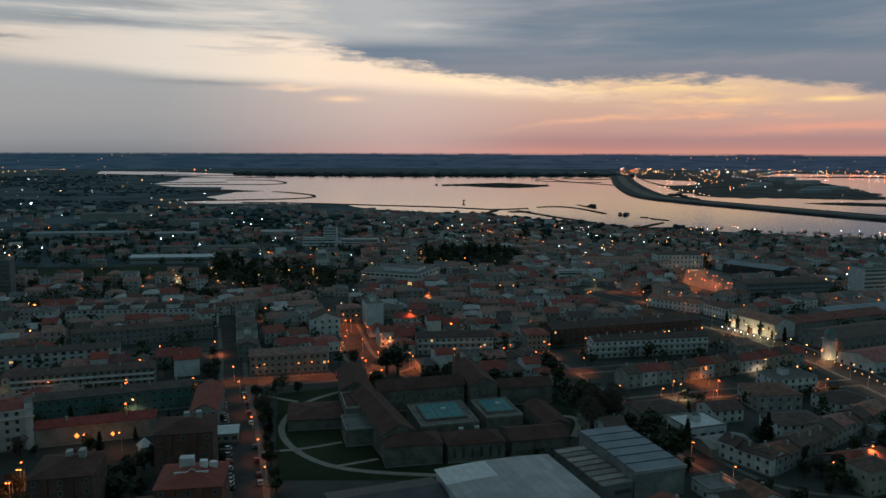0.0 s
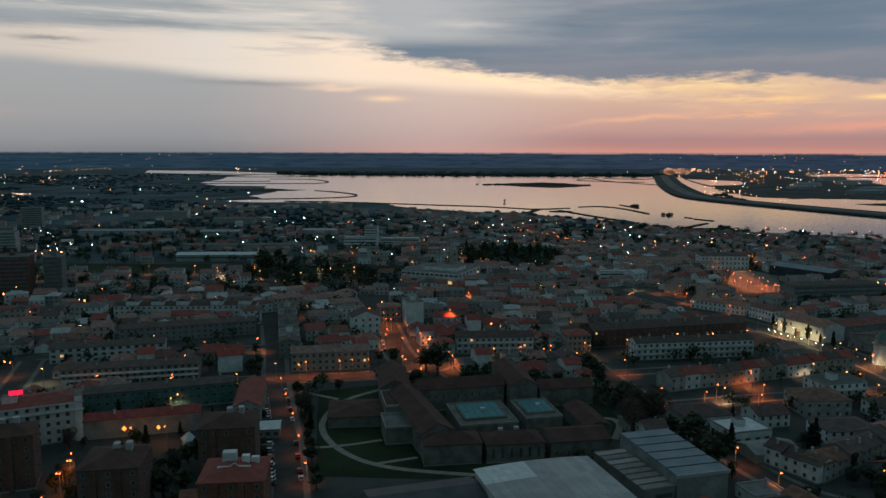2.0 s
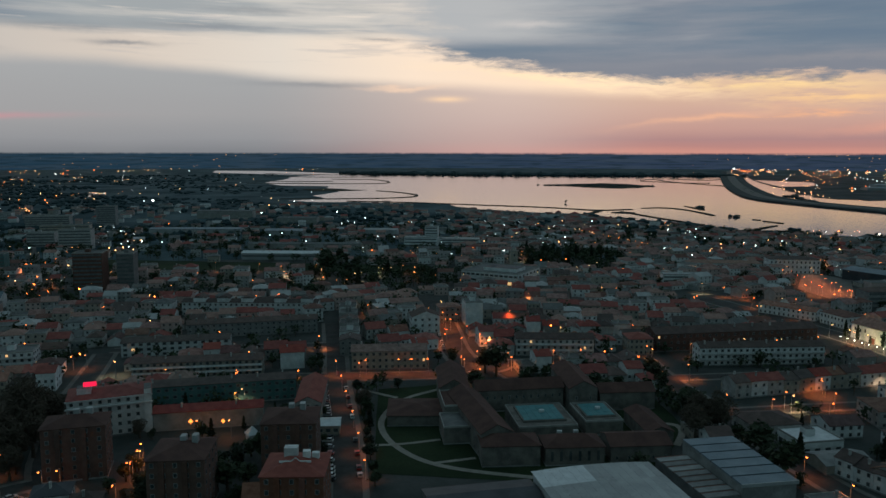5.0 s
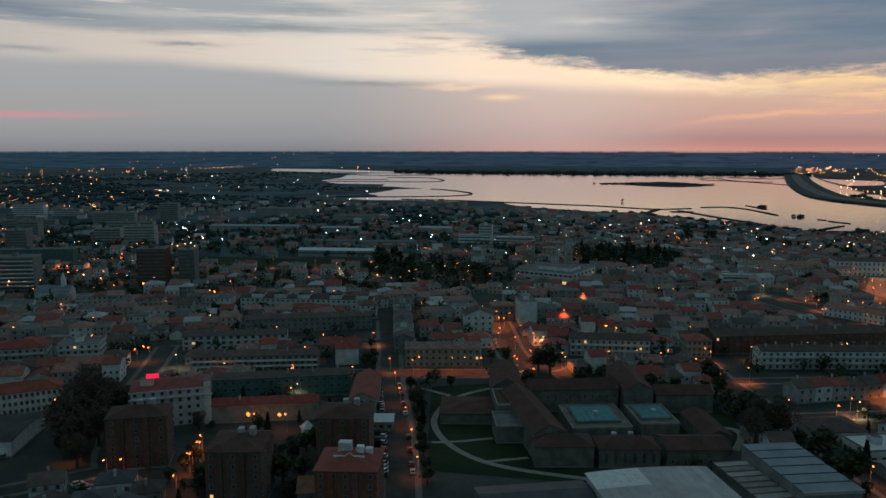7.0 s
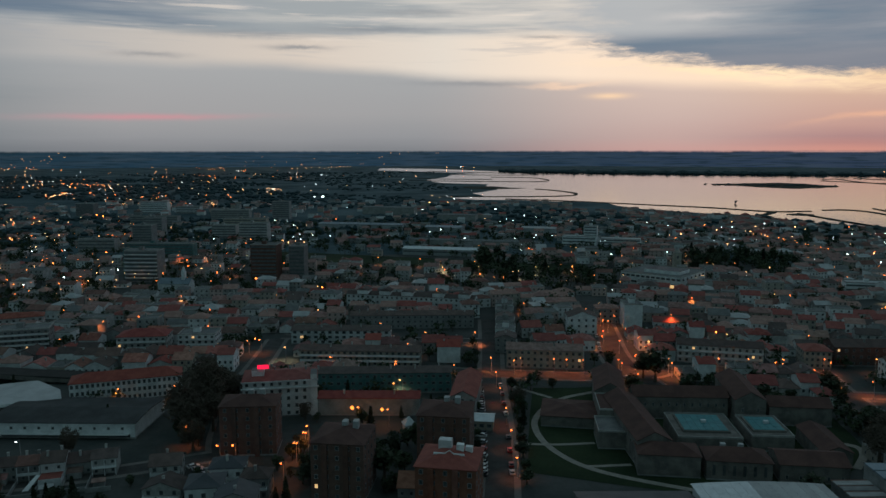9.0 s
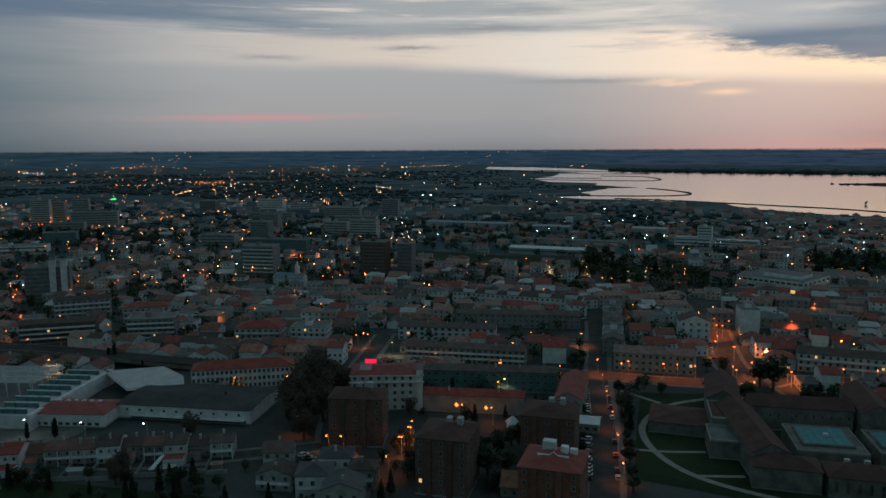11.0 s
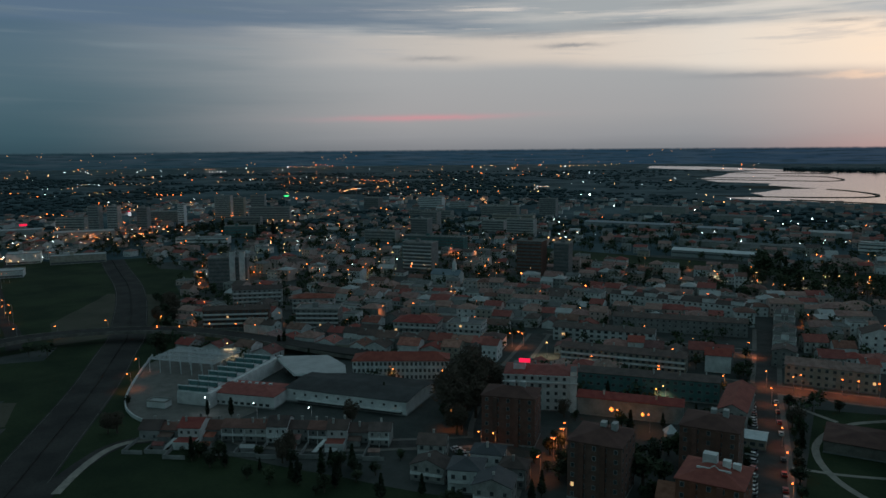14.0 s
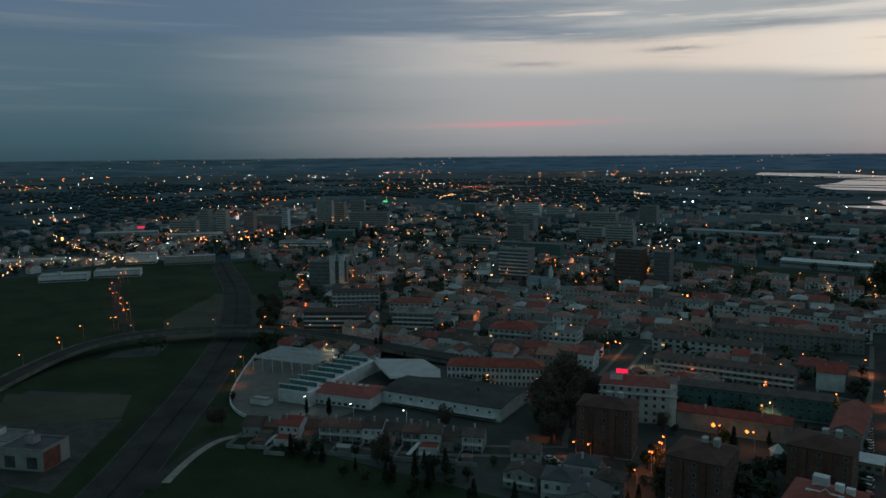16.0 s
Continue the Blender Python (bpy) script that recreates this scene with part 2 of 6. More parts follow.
surface("museum_tile", (0.066, 0.034, 0.030), (0.10, 0.052, 0.044), 0.2, 0.95, 4.0, 0.3)
surface("roof_tile", (0.17, 0.070, 0.056), (0.285, 0.135, 0.11), 0.4, 0.9, 4.0, 0.3, 0.9)
surface("red_tile", (0.20, 0.046, 0.040), (0.27, 0.074, 0.058), 0.35, 0.85, 4.0, 0.3, 0.2)
surface("old_tile", (0.075, 0.056, 0.053), (0.118, 0.085, 0.078), 0.3, 0.95, 4.0, 0.3, 0.5)
surface("flat_roof", (0.10, 0.104, 0.106), (0.16, 0.162, 0.162), 0.2, 0.95, 2.0, 0.1, 0.5)
surface("pale_sheet", (0.27, 0.285, 0.29), (0.36, 0.375, 0.38), 0.12, 0.55, 2.0, 0.0, 0.2)
surface("blue_sheet", (0.115, 0.16, 0.195), (0.17, 0.22, 0.26), 0.15, 0.5, 2.0, 0.0, 0.2)
surface("dark_sheet", (0.035, 0.042, 0.05), (0.06, 0.066, 0.075), 0.2, 0.6, 2.0)
surface("teal_panel", (0.05, 0.13, 0.13), (0.09, 0.18, 0.18), 0.3, 0.6, 3.0)
surface("concrete", (0.25, 0.245, 0.235), (0.34, 0.335, 0.32), 0.25, 0.9, 2.5, 0.1, 0.3)
surface("asphalt", (0.04, 0.04, 0.04), (0.068, 0.066, 0.064), 0.15, 0.9, 2.0, 0.1, 0.0, 0.0, 0.15)
surface("motorway", (0.036, 0.035, 0.035), (0.060, 0.057, 0.055), 0.06, 0.95, 1.0, 0.1, 0.0, 0.0, 0.05)
surface("paving", (0.11, 0.105, 0.098), (0.16, 0.15, 0.14), 0.2, 0.9, 2.0, 0.1)
surface("gravel_path", (0.20, 0.185, 0.165), (0.29, 0.265, 0.235), 0.3, 0.95, 3.0, 0.1)
surface("grass", (0.016, 0.028, 0.015), (0.032, 0.048, 0.024), 0.03, 1.0, 0.8, 0.3, 0.0, 0.0, 0.1)
surface("bare_field", (0.055, 0.055, 0.042), (0.085, 0.08, 0.062), 0.03, 1.0, 0.8, 0.3, 0.0, 0.0, 0.1)
surface("causeway_earth", (0.05, 0.058, 0.06), (0.085, 0.092, 0.092), 0.02, 1.0, 0.3, 0.2, 0.0, 0.0, 0.1)
surface("dock_ground", (0.035, 0.042, 0.045), (0.085, 0.09, 0.092), 0.012, 1.0, 0.2, 0.2, 0.0, 0.0, 0.1)
surface("marsh", (0.022, 0.026, 0.020), (0.045, 0.046, 0.036), 0.02, 1.0, 0.3, 0.2, 0.0, 0.0, 0.1)
surface("leaves", (0.032, 0.045, 0.028), (0.06, 0.074, 0.044), 0.25, 0.8, 2.0, 0.0, 0.5, 0.0, 0.15)
surface("needles", (0.018, 0.028, 0.018), (0.034, 0.048, 0.028), 0.25, 0.85, 2.0, 0.0, 0.4, 0.0, 0.15)
# distant foliage, with a bluish haze tint mixed into its base colour
surface("hazed_trees", (0.030, 0.052, 0.060), (0.058, 0.086, 0.094), 0.01, 1.0, 0.1, 0.0, 0.0, 0.0, 0.1)
surface("bark", (0.07, 0.055, 0.042), (0.11, 0.09, 0.07), 1.0, 0.95, 8.0, 0.3)
surface("steel", (0.30, 0.31, 0.32), (0.40, 0.41, 0.42), 0.5, 0.5, 4.0, 0.0, 0.0, 0.6)
surface("tyre", (0.02, 0.02, 0.02), (0.03, 0.03, 0.03), 2.0, 0.9)
surface("white_metal", (0.46, 0.49, 0.51), (0.58, 0.61, 0.63), 0.4, 0.5, 3.0)


def glassy(name, colour, rough, spec=0.5):
    m = bpy.data.materials.new(name)
    m.use_nodes = True
    t = m.node_tree
    p = t.nodes["Principled BSDF"]
    p.inputs["Base Color"].default_value = (*colour, 1)
    p.inputs["Roughness"].default_value = rough
    p.inputs["IOR"].default_value = 1.4 if name == "water" else 1.5
    p.inputs["Specular IOR Level"].default_value = spec
    MATS[name] = m
    return m


surface("window_glass", (0.035, 0.042, 0.048), (0.10, 0.105, 0.11), 0.35, 0.15, 0.5, 0.0, 0.0, 0.0, 0.5)
surface("teal_glass", (0.04, 0.17, 0.19), (0.06, 0.22, 0.24), 0.3, 0.6, 2.0, 0.0, 0.1)
surface("dim_window", (0.075, 0.085, 0.092), (0.13, 0.14, 0.145), 0.4, 0.35, 0.6)
glassy("car_glass", (0.02, 0.022, 0.025), 0.05)
wt = glassy("water", (0.014, 0.018, 0.02), 0.085, 1.0).node_tree
ripple = nod(wt, "ShaderNodeTexNoise", Vector=wt.nodes.new("ShaderNodeNewGeometry").outputs["Position"], Scale=0.05, Detail=6.0, Roughness=0.65).outputs[0]
wt.links.new(nod(wt, "ShaderNodeBump", Strength=0.2, Distance=0.4, Height=ripple).outputs[0], wt.nodes["Principled BSDF"].inputs["Normal"])
for n, c in (("car_white", (0.7, 0.7, 0.7)), ("car_silver", (0.35, 0.36, 0.38)), ("car_dark", (0.04, 0.045, 0.06)), ("car_red", (0.3, 0.03, 0.03))):
    surface(n, c, tuple(k * 0.92 for k in c), 1.0, 0.3, 6.0, 0.0, 0.0, 0.2, 0.5)
SODIUM, WARM, COOL = (1.0, 0.25, 0.07), (1.0, 0.72, 0.42), (0.85, 0.95, 1.0)
glowing("sodium_lamp", (1.0, 0.18, 0.03), 9.0, False)
glowing("flood_lamp", (1.0, 0.28, 0.045), 2.2, False)
glowing("warm_lamp", (1.0, 0.42, 0.13), 8.0, False)
glowing("white_lamp", (0.9, 0.96, 1.0), 6.0, False)
glowing("far_sodium", (1.0, 0.17, 0.03), 11.0, False)
glowing("far_warm", (1.0, 0.42, 0.16), 10.0, False)
glowing("far_white", (0.86, 0.97, 1.0), 9.0, False)
glowing("far_red", (1.0, 0.16, 0.06), 7.0, False)
LAMP_POWER = 2150.0
FLOOD_POWER = 950.0
glowing("red_neon", (1.0, 0.015, 0.07), 1.1, False)
glowing("green_neon", (0.05, 1.0, 0.25), 2.5, False)
glowing("lit_window", (1.0, 0.58, 0.25), 0.8, False)
glowing("lit_cool_window", (0.9, 0.95, 1.0), 0.8, False)

# ---- building helpers ----
rng = random.Random(7)
GRID = 17.0  # the town's streets run along this turn


class Shape:
    """Collects faces, each with a material, for one mesh."""

    def __init__(self):
        self.v, self.f, self.m, self.names = [], [], [], []

    def slot(self, name):
        if name not in self.names:
            self.names.append(name)
        return self.names.index(name)

    def face(self, pts, mat):
        n = len(self.v)
        self.v += [tuple(p) for p in pts]
        self.f.append(tuple(range(n, n + len(pts))))
        self.m.append(self.slot(mat))
        return self

    def box(self, x0, x1, y0, y1, z0, z1, mat, top=None):
        n, k = len(self.v), self.slot(mat)
        self.v += [(x0, y0, z0), (x1, y0, z0), (x1, y1, z0), (x0, y1, z0), (x0, y0, z1), (x1, y0, z1), (x1, y1, z1), (x0, y1, z1)]
        for q in ((0, 3, 2, 1), (4, 5, 6, 7), (0, 1, 5, 4), (1, 2, 6, 5), (2, 3, 7, 6), (3, 0, 4, 7)):
            self.f.append(tuple(n + i for i in q))
            self.m.append(k)
        if top:
            self.m[-5] = self.slot(top)
        return self

    def prism(self, pts, z0, z1, mat, top=None):
        n, c, k = len(self.v), len(pts), self.slot(mat)
        self.v += [(x, y, z0) for x, y in pts] + [(x, y, z1) for x, y in pts]
        self.f.append(tuple(range(n + c, n + 2 * c)))
        self.m.append(self.slot(top or mat))
        for i in range(c):
            j = (i + 1) % c
            self.f.append((n + i, n + j, n + c + j, n + c + i))
            self.m.append(k)
        return self

    def tube(self, x, y, r0, r1, z0, z1, mat, sides=8, top=None):
        n, k = len(self.v), self.slot(mat)
        for r, z in ((r0, z0), (r1, z1)):
            self.v += [(x + r * math.cos(math.tau * i / sides), y + r * math.sin(math.tau * i / sides), z) for i in range(sides)]
        for i in range(sides):
            j = (i + 1) % sides
            self.f.append((n + i, n + j, n + sides + j, n + sides + i))
            self.m.append(k)
        self.f.append(tuple(range(n + sides, n + 2 * sides)))
        self.m.append(self.slot(top or mat))
        return self

    def gable(self, w, d, z, rise, mat, over=0.4, along="x", thick=0.18):
        """A pitched roof over the rectangle 0..w, 0..d, with overhanging eaves of some thickness."""
        a, b, c, e = -over, w + over, -over, d + over
        z0, zt = z - over * rise / ((d if along == "x" else w) / 2), z + rise
        if along == "x":
            m = d / 2
            lo = [(a, c, z0), (b, c, z0), (b, m, zt), (a, m, zt), (a, e, z0), (b, e, z0)]
        else:
            m = w / 2
            lo = [(a, e, z0), (a, c, z0), (m, c, zt), (m, e, zt), (b, e, z0), (b, c, z0)]
        up = [(x, y, q + thick) for x, y, q in lo]
        n, k = len(self.v), self.slot(mat)
        self.v += lo + up
        for q in ((6, 7, 8, 9), (9, 8, 11, 10), (0, 3, 2, 1), (3, 4, 5, 2), (0, 1, 7, 6), (4, 10, 11, 5), (0, 6, 9, 3), (3, 9, 10, 4), (1, 2, 8, 7), (2, 5, 11, 8)):
            self.f.append(tuple(n + i for i in q))
            self.m.append(k)
        return self

    def hip(self, w, d, z, rise, mat, over=0.45, thick=0.18):
        a, b, c, e = -over, w + over, -over, d + over
        if w >= d:
            r0, r1 = (d / 2, d / 2), (w - d / 2, d / 2)
        else:
            r0, r1 = (w / 2, w / 2), (w / 2, d - w / 2)
        n, k = len(self.v), self.slot(mat)
        z0 = z - 0.1
        self.v += [(a, c, z0), (b, c, z0), (b, e, z0), (a, e, z0), (a, c, z0 + thick), (b, c, z0 + thick), (b, e, z0 + thick), (a, e, z0 + thick), (*r0, z + rise), (*r1, z + rise)]
        slopes = ((4, 5, 9, 8), (5, 6, 9), (6, 7, 8, 9), (7, 4, 8)) if w >= d else ((4, 5, 8), (5, 6, 9, 8), (6, 7, 9), (7, 4, 8, 9))
        for q in (*slopes, (0, 3, 2, 1), (0, 1, 5, 4), (1, 2, 6, 5), (2, 3, 7, 6), (3, 0, 4, 7)):
            self.f.append(tuple(n + i for i in q))
            self.m.append(k)
        return self

    def moved(self, other, m):
        n = len(self.v)
        self.v += [tuple(m @ Vector(p)) for p in other.v]
        self.f += [tuple(n + i for i in q) for q in other.f]
        self.m += [self.slot(other.names[i]) for i in other.m]
        return self

    def mesh(self, name):
        me = bpy.data.meshes.new(name)
        me.from_pydata(self.v, [], self.f)
        for s in self.names:
            me.materials.append(MATS[s])
        me.polygons.foreach_set("material_index", self.m)
        return me


def part(name, shape, parent=None, label="", at=None):
    """One mesh object, under a thing or a part. shape: a Shape or a mesh to share."""
    ob = new(name, shape.mesh(name) if isinstance(shape, Shape) else shape)
    if parent:
        ob.parent = parent
    if at is not None:
        ob.matrix_basis = at
    return tagged(ob, label)


def thing(name, x, y, rot=0.0, label="", category="", group="", z=0.0):
    ob = new(name)
    ob.empty_display_size = 0.5
    ob.matrix_basis = pose(x, y, z, 0, 0, rot)
    return tagged(ob, label, category, group)


def ground_piece(name, shape, label="", category="", z=0.0):
    ob = new(name, shape.mesh(name))
    ob.location.z = z
    return tagged(ob, label, category, "", "structure")


def smooth_line(pts, rounds=2, closed=False):
    for _ in range(rounds):
        out = [] if closed else [pts[0]]
        for i in range(len(pts) if closed else len(pts) - 1):
            (x0, y0), (x1, y1) = pts[i], pts[(i + 1) % len(pts)]
            out += [(0.75 * x0 + 0.25 * x1, 0.75 * y0 + 0.25 * y1), (0.25 * x0 + 0.75 * x1, 0.25 * y0 + 0.75 * y1)]
        pts = out if closed else out + [pts[-1]]
    return pts


def ragged(pts, step, amount, seed):
    """Splits a closed outline into short steps and shifts them, for natural shores."""
    out = []
    for i in range(len(pts)):
        (x0, y0), (x1, y1) = pts[i], pts[(i + 1) % len(pts)]
        n = max(1, int(math.hypot(x1 - x0, y1 - y0) / step))
        for k in range(n):
            x, y = x0 + (x1 - x0) * k / n, y0 + (y1 - y0) * k / n
            q = Vector((x / (step * 3), y / (step * 3), seed))
            out.append((x + amount * noise.noise(q), y + amount * noise.noise(q + Vector((31, 7, 0)))))
    return out


def filled(name, pts, z, mat, label="", category="", side=0.0, side_mat=None):
    """A flat piece of ground with any outline, with sides that go down."""
    bm = bmesh.new()
    vs = [bm.verts.new((x, y, z)) for x, y in pts]
    edges = [bm.edges.new((vs[i], vs[(i + 1) % len(vs)])) for i in range(len(vs))]
    bmesh.ops.triangle_fill(bm, use_beauty=True, use_dissolve=False, edges=edges)
    for f in bm.faces:
        f.normal_update()
        if f.normal.z < 0:
            f.normal_flip()
    if side:
        low = [bm.verts.new((x, y, z - side)) for x, y in pts]
        for i in range(len(vs)):
            j = (i + 1) % len(vs)
            bm.faces.new((vs[i], vs[j], low[j], low[i]))
    me = bpy.data.meshes.new(name)
    bm.to_mesh(me)
    bm.free()
    me.materials.append(MATS[mat])
    return tagged(new(name, me), label, category, "", "structure")


def strip(pts, width, z, mat, shape=None, side=0.0):
    """A road, path or bank along a line."""
    s = shape or Shape()
    left, right = [], []
    for i, (x, y) in enumerate(pts):
        x0, y0 = pts[max(i - 1, 0)]
        x1, y1 = pts[min(i + 1, len(pts) - 1)]
        d = math.hypot(x1 - x0, y1 - y0) or 1.0
        w = (width if not callable(width) else width(i / (len(pts) - 1))) / 2
        zz = z if not callable(z) else z(i / (len(pts) - 1))
        nx, ny = -(y1 - y0) / d * w, (x1 - x0) / d * w
        left.append((x + nx, y + ny, zz))
        right.append((x - nx, y - ny, zz))
    for i in range(len(pts) - 1):
        s.face((right[i], right[i + 1], left[i + 1], left[i]), mat)
        if side:
            for e in (left, right):
                s.face((e[i], e[i + 1], (*e[i + 1][:2], e[i + 1][2] - side), (*e[i][:2], e[i][2] - side)), mat)
    return s


def along(pts, step, shift=0.0, start=0.0):
    """Places each step metres along a line, shifted to its left, with the heading there."""
    left = start
    for (x0, y0), (x1, y1) in zip(pts, pts[1:]):
        d = math.hypot(x1 - x0, y1 - y0)
        while left <= d:
            k = left / d
            a = math.atan2(y1 - y0, x1 - x0)
            yield x0 + (x1 - x0) * k - math.sin(a) * shift, y0 + (y1 - y0) * k + math.cos(a) * shift, math.degrees(a)
            left += step
        left -= d


def step3(x):
    x = min(max(x, 0.0), 1.0)
    return x * x * (3 - 2 * x)


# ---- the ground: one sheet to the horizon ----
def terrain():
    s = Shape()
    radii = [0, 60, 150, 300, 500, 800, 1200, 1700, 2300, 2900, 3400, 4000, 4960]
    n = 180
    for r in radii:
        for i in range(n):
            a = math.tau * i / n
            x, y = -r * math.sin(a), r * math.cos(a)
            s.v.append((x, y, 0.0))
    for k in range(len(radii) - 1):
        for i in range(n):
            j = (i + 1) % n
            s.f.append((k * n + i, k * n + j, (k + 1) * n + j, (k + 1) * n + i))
            s.m.append(s.slot("town_ground" if radii[k] < 800 else "hazed_country"))
    ground_piece("ground", s, "dark town ground and far wooded country tinted blue for haze at dusk", "ground")


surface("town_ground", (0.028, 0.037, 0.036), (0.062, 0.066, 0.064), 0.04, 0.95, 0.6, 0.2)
# country past 800 m: the blue of distance haze is put into its colour
surface("hazed_country", (0.016, 0.042, 0.052), (0.085, 0.125, 0.14), 0.007, 1.0, 0.06, 0.0, 0.0, 0.0, 0.1)
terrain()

# ---- the lagoon and its banks ----
LAGOON = [(-480, 1605), (-215, 1600), (-132, 1450), (0, 1390), (77, 1368), (111, 1300), (263, 1128), (400, 1052), (565, 975), (800, 900), (1500, 800), (2600, 1900), (2500, 3200), (2100, 3750), (1700, 3900), (1480, 3560), (732, 3494), (40, 3440), (-571, 3467), (-865, 3540), (-1000, 3650), (-1254, 3860), (-1500, 4030), (-1800, 4050), (-1640, 3650), (-1300, 3480), (-1116, 3380), (-1000, 3330), (-1080, 3150), (-1000, 2950), (-960, 2560), (-836, 2347), (-656, 2320), (-643, 2216), (-540, 2000), (-566, 1834), (-505, 1715), (-560, 1640)]
filled("water", ragged(LAGOON, 25, 16, 2.0), 0.25, "water", "calm shallow lagoon that mirrors the dusk sky", "water")


def bank(pts, wide, height=1.3, mat="marsh", rounds=2, name="embankment"):
    line = smooth_line(pts, rounds)
    n = len(line)
    s = strip(line, lambda k: wide * 0.7 * (0.7 + 0.6 * noise.noise(Vector((k * n * 0.35, wide, height)))), height, mat, None, height)
    ground_piece(name, s, "low dark earth bank between shallow pools", "embankment")


def marsh_patch(pts, z=0.7, rough=10, step=14, name="mudflat", mat="marsh"):
    filled(name, ragged(smooth_line(pts, 1, True), step, rough, z + len(pts)), z, mat, "dark marshy flat with low scrub", "marsh", z)


bank([(-600, 1690), (-497, 1706), (-368, 1752), (-318, 1800), (-306, 1850), (-330, 1930), (-410, 2040), (-460, 2075)], 14)
bank([(-1000, 2490), (-910, 2503), (-700, 2512), (-564, 2523), (-530, 2600), (-560, 2720), (-652, 2910), (-820, 2904)], 18)
bank([(-1050, 2700), (-900, 2650), (-760, 2700)], 14)
bank([(-1200, 3200), (-900, 3100), (-700, 3200)], 22)
bank([(-1330, 3560), (-980, 3420), (-760, 3450)], 26)
bank([(-430, 1640), (-300, 1622), (-151, 1569), (-92, 1547), (0, 1518), (60, 1475), (101, 1448), (164, 1486)], 11)
bank([(101, 1448), (74, 1348), (29, 1310)], 16)
bank([(139, 1428), (190, 1287), (237, 1185)], 10)
bank([(187, 1517), (227, 1543), (261, 1505), (281, 1412), (289, 1361)], 11)
bank([(279, 1586), (297, 1491)], 9)
bank([(334, 1291), (338, 1286), (343, 1280)], 7)
bank([(343, 1264), (352, 1246), (363, 1228)], 8)
bank([(342, 1188), (316, 1155), (281, 1102), (255, 1110)], 9)
bank([(294, 1102), (329, 1112), (335, 1091)], 7)
bank([(361, 2982), (426, 3143), (439, 2847), (536, 2606), (583, 2481)], 20)
bank([(350, 2895), (484, 2746), (565, 2751)], 18)
bank([(485, 3147), (616, 3001), (696, 3163)], 22)
marsh_patch([(-17, 2514), (120, 2640), (230, 2700), (330, 2520), (350, 2460), (250, 2330), (170, 2330), (70, 2440)], 0.8, 20)
marsh_patch([(-700, 2150), (-600, 2180), (-520, 2120), (-480, 2110), (-620, 2010)], 0.6, 20)
marsh_patch([(120, 1420), (165, 1420), (155, 1385), (115, 1390)], 0.8, 8)
for x, y, r in ((299, 1545, 9), (318, 1337, 6), (344, 1112, 13), (353, 1060, 15), (430, 1060, 12)):
    marsh_patch([(x - r, y), (x, y + 1.6 * r), (x + r, y), (x, y - 1.6 * r)], 0.8, 6, 7)
# land with the docks beyond the causeway
DOCKS = [(700, 2440), (640, 1960), (680, 1840), (829, 1840), (1000, 1760), (1100, 1883), (1250, 2350), (1420, 3003), (1470, 3500), (1300, 3700), (900, 3620), (810, 3200)]
marsh_patch(DOCKS, 1.0, 30, mat="dock_ground")
marsh_patch([(760, 1640), (900, 1560), (1060, 1500), (1150, 1560), (1000, 1640), (850, 1690)], 0.7, 16)
marsh_patch([(1500, 3420), (1700, 3300), (2000, 3300), (2100, 3420), (1800, 3500)], 0.8, 30)
filled("water", ragged([(790, 3050), (940, 2850), (836, 2540), (720, 2500)], 20, 12, 5.0), 1.2, "water", "still pool beside the causeway reflecting the sky", "water")
CAUSEWAY = smooth_line([(980, 4300), (760, 3300), (610, 2560), (530, 2080), (505, 1830), (560, 1660), (640, 1480), (720, 1300), (800, 1150), (900, 1000)], 3)
ground_piece("embankment", strip(CAUSEWAY, 84, 3.0, "causeway_earth", None, 3.0), "long dark causeway bank across the lagoon", "causeway")
ground_piece("road", strip(CAUSEWAY, 30, 3.2, "paving"), "straight road on the causeway", "road")

# ---- near ground: fields, park, roads ----
FIELDS = [
    ("grass", [(-330, 20), (-440, 160), (-430, 226), (-520, 290), (-690, 366), (-830, 330), (-760, 120), (-560, -20)]),
    ("grass", [(-440, 132), (-405, 185), (-352, 137), (-400, 97)]),
    ("grass", [(-640, 150), (-470, 165), (-500, 215), (-560, 260), (-720, 250)]),
    ("bare_field", [(-500, 215), (-440, 190), (-430, 240), (-520, 320), (-570, 290)]),
    ("bare_field", [(-396, 92), (-352, 134), (-325, 118), (-352, 75)]),
    ("grass", [(-262, 112), (-276, 140), (-252, 150), (-215, 160), (-150, 178), (-120, 190), (-60, 150), (-150, 60)]),
    ("grass", [(-640, 280), (-560, 330), (-600, 400), (-720, 360)]),
    ("grass", [(-440, 245), (-408, 262), (-360, 275), (-352, 262), (-400, 243)]),
    ("grass", [(-430, 660), (-100, 680), (-110, 725), (-200, 722), (-440, 718)]),
    ("grass", [(-56, 246), (-75, 338), (-48, 350), (-40, 330), (50, 345), (58, 300), (30, 246)]),
]
for i, (mat, pts) in enumerate(FIELDS):
    filled("lawn" if mat == "grass" else "field", ragged(pts, 8, 1.5, i), 0.06 + 0.004 * i, mat, "dark grass at dusk" if mat == "grass" else "bare brown field at dusk", "field")

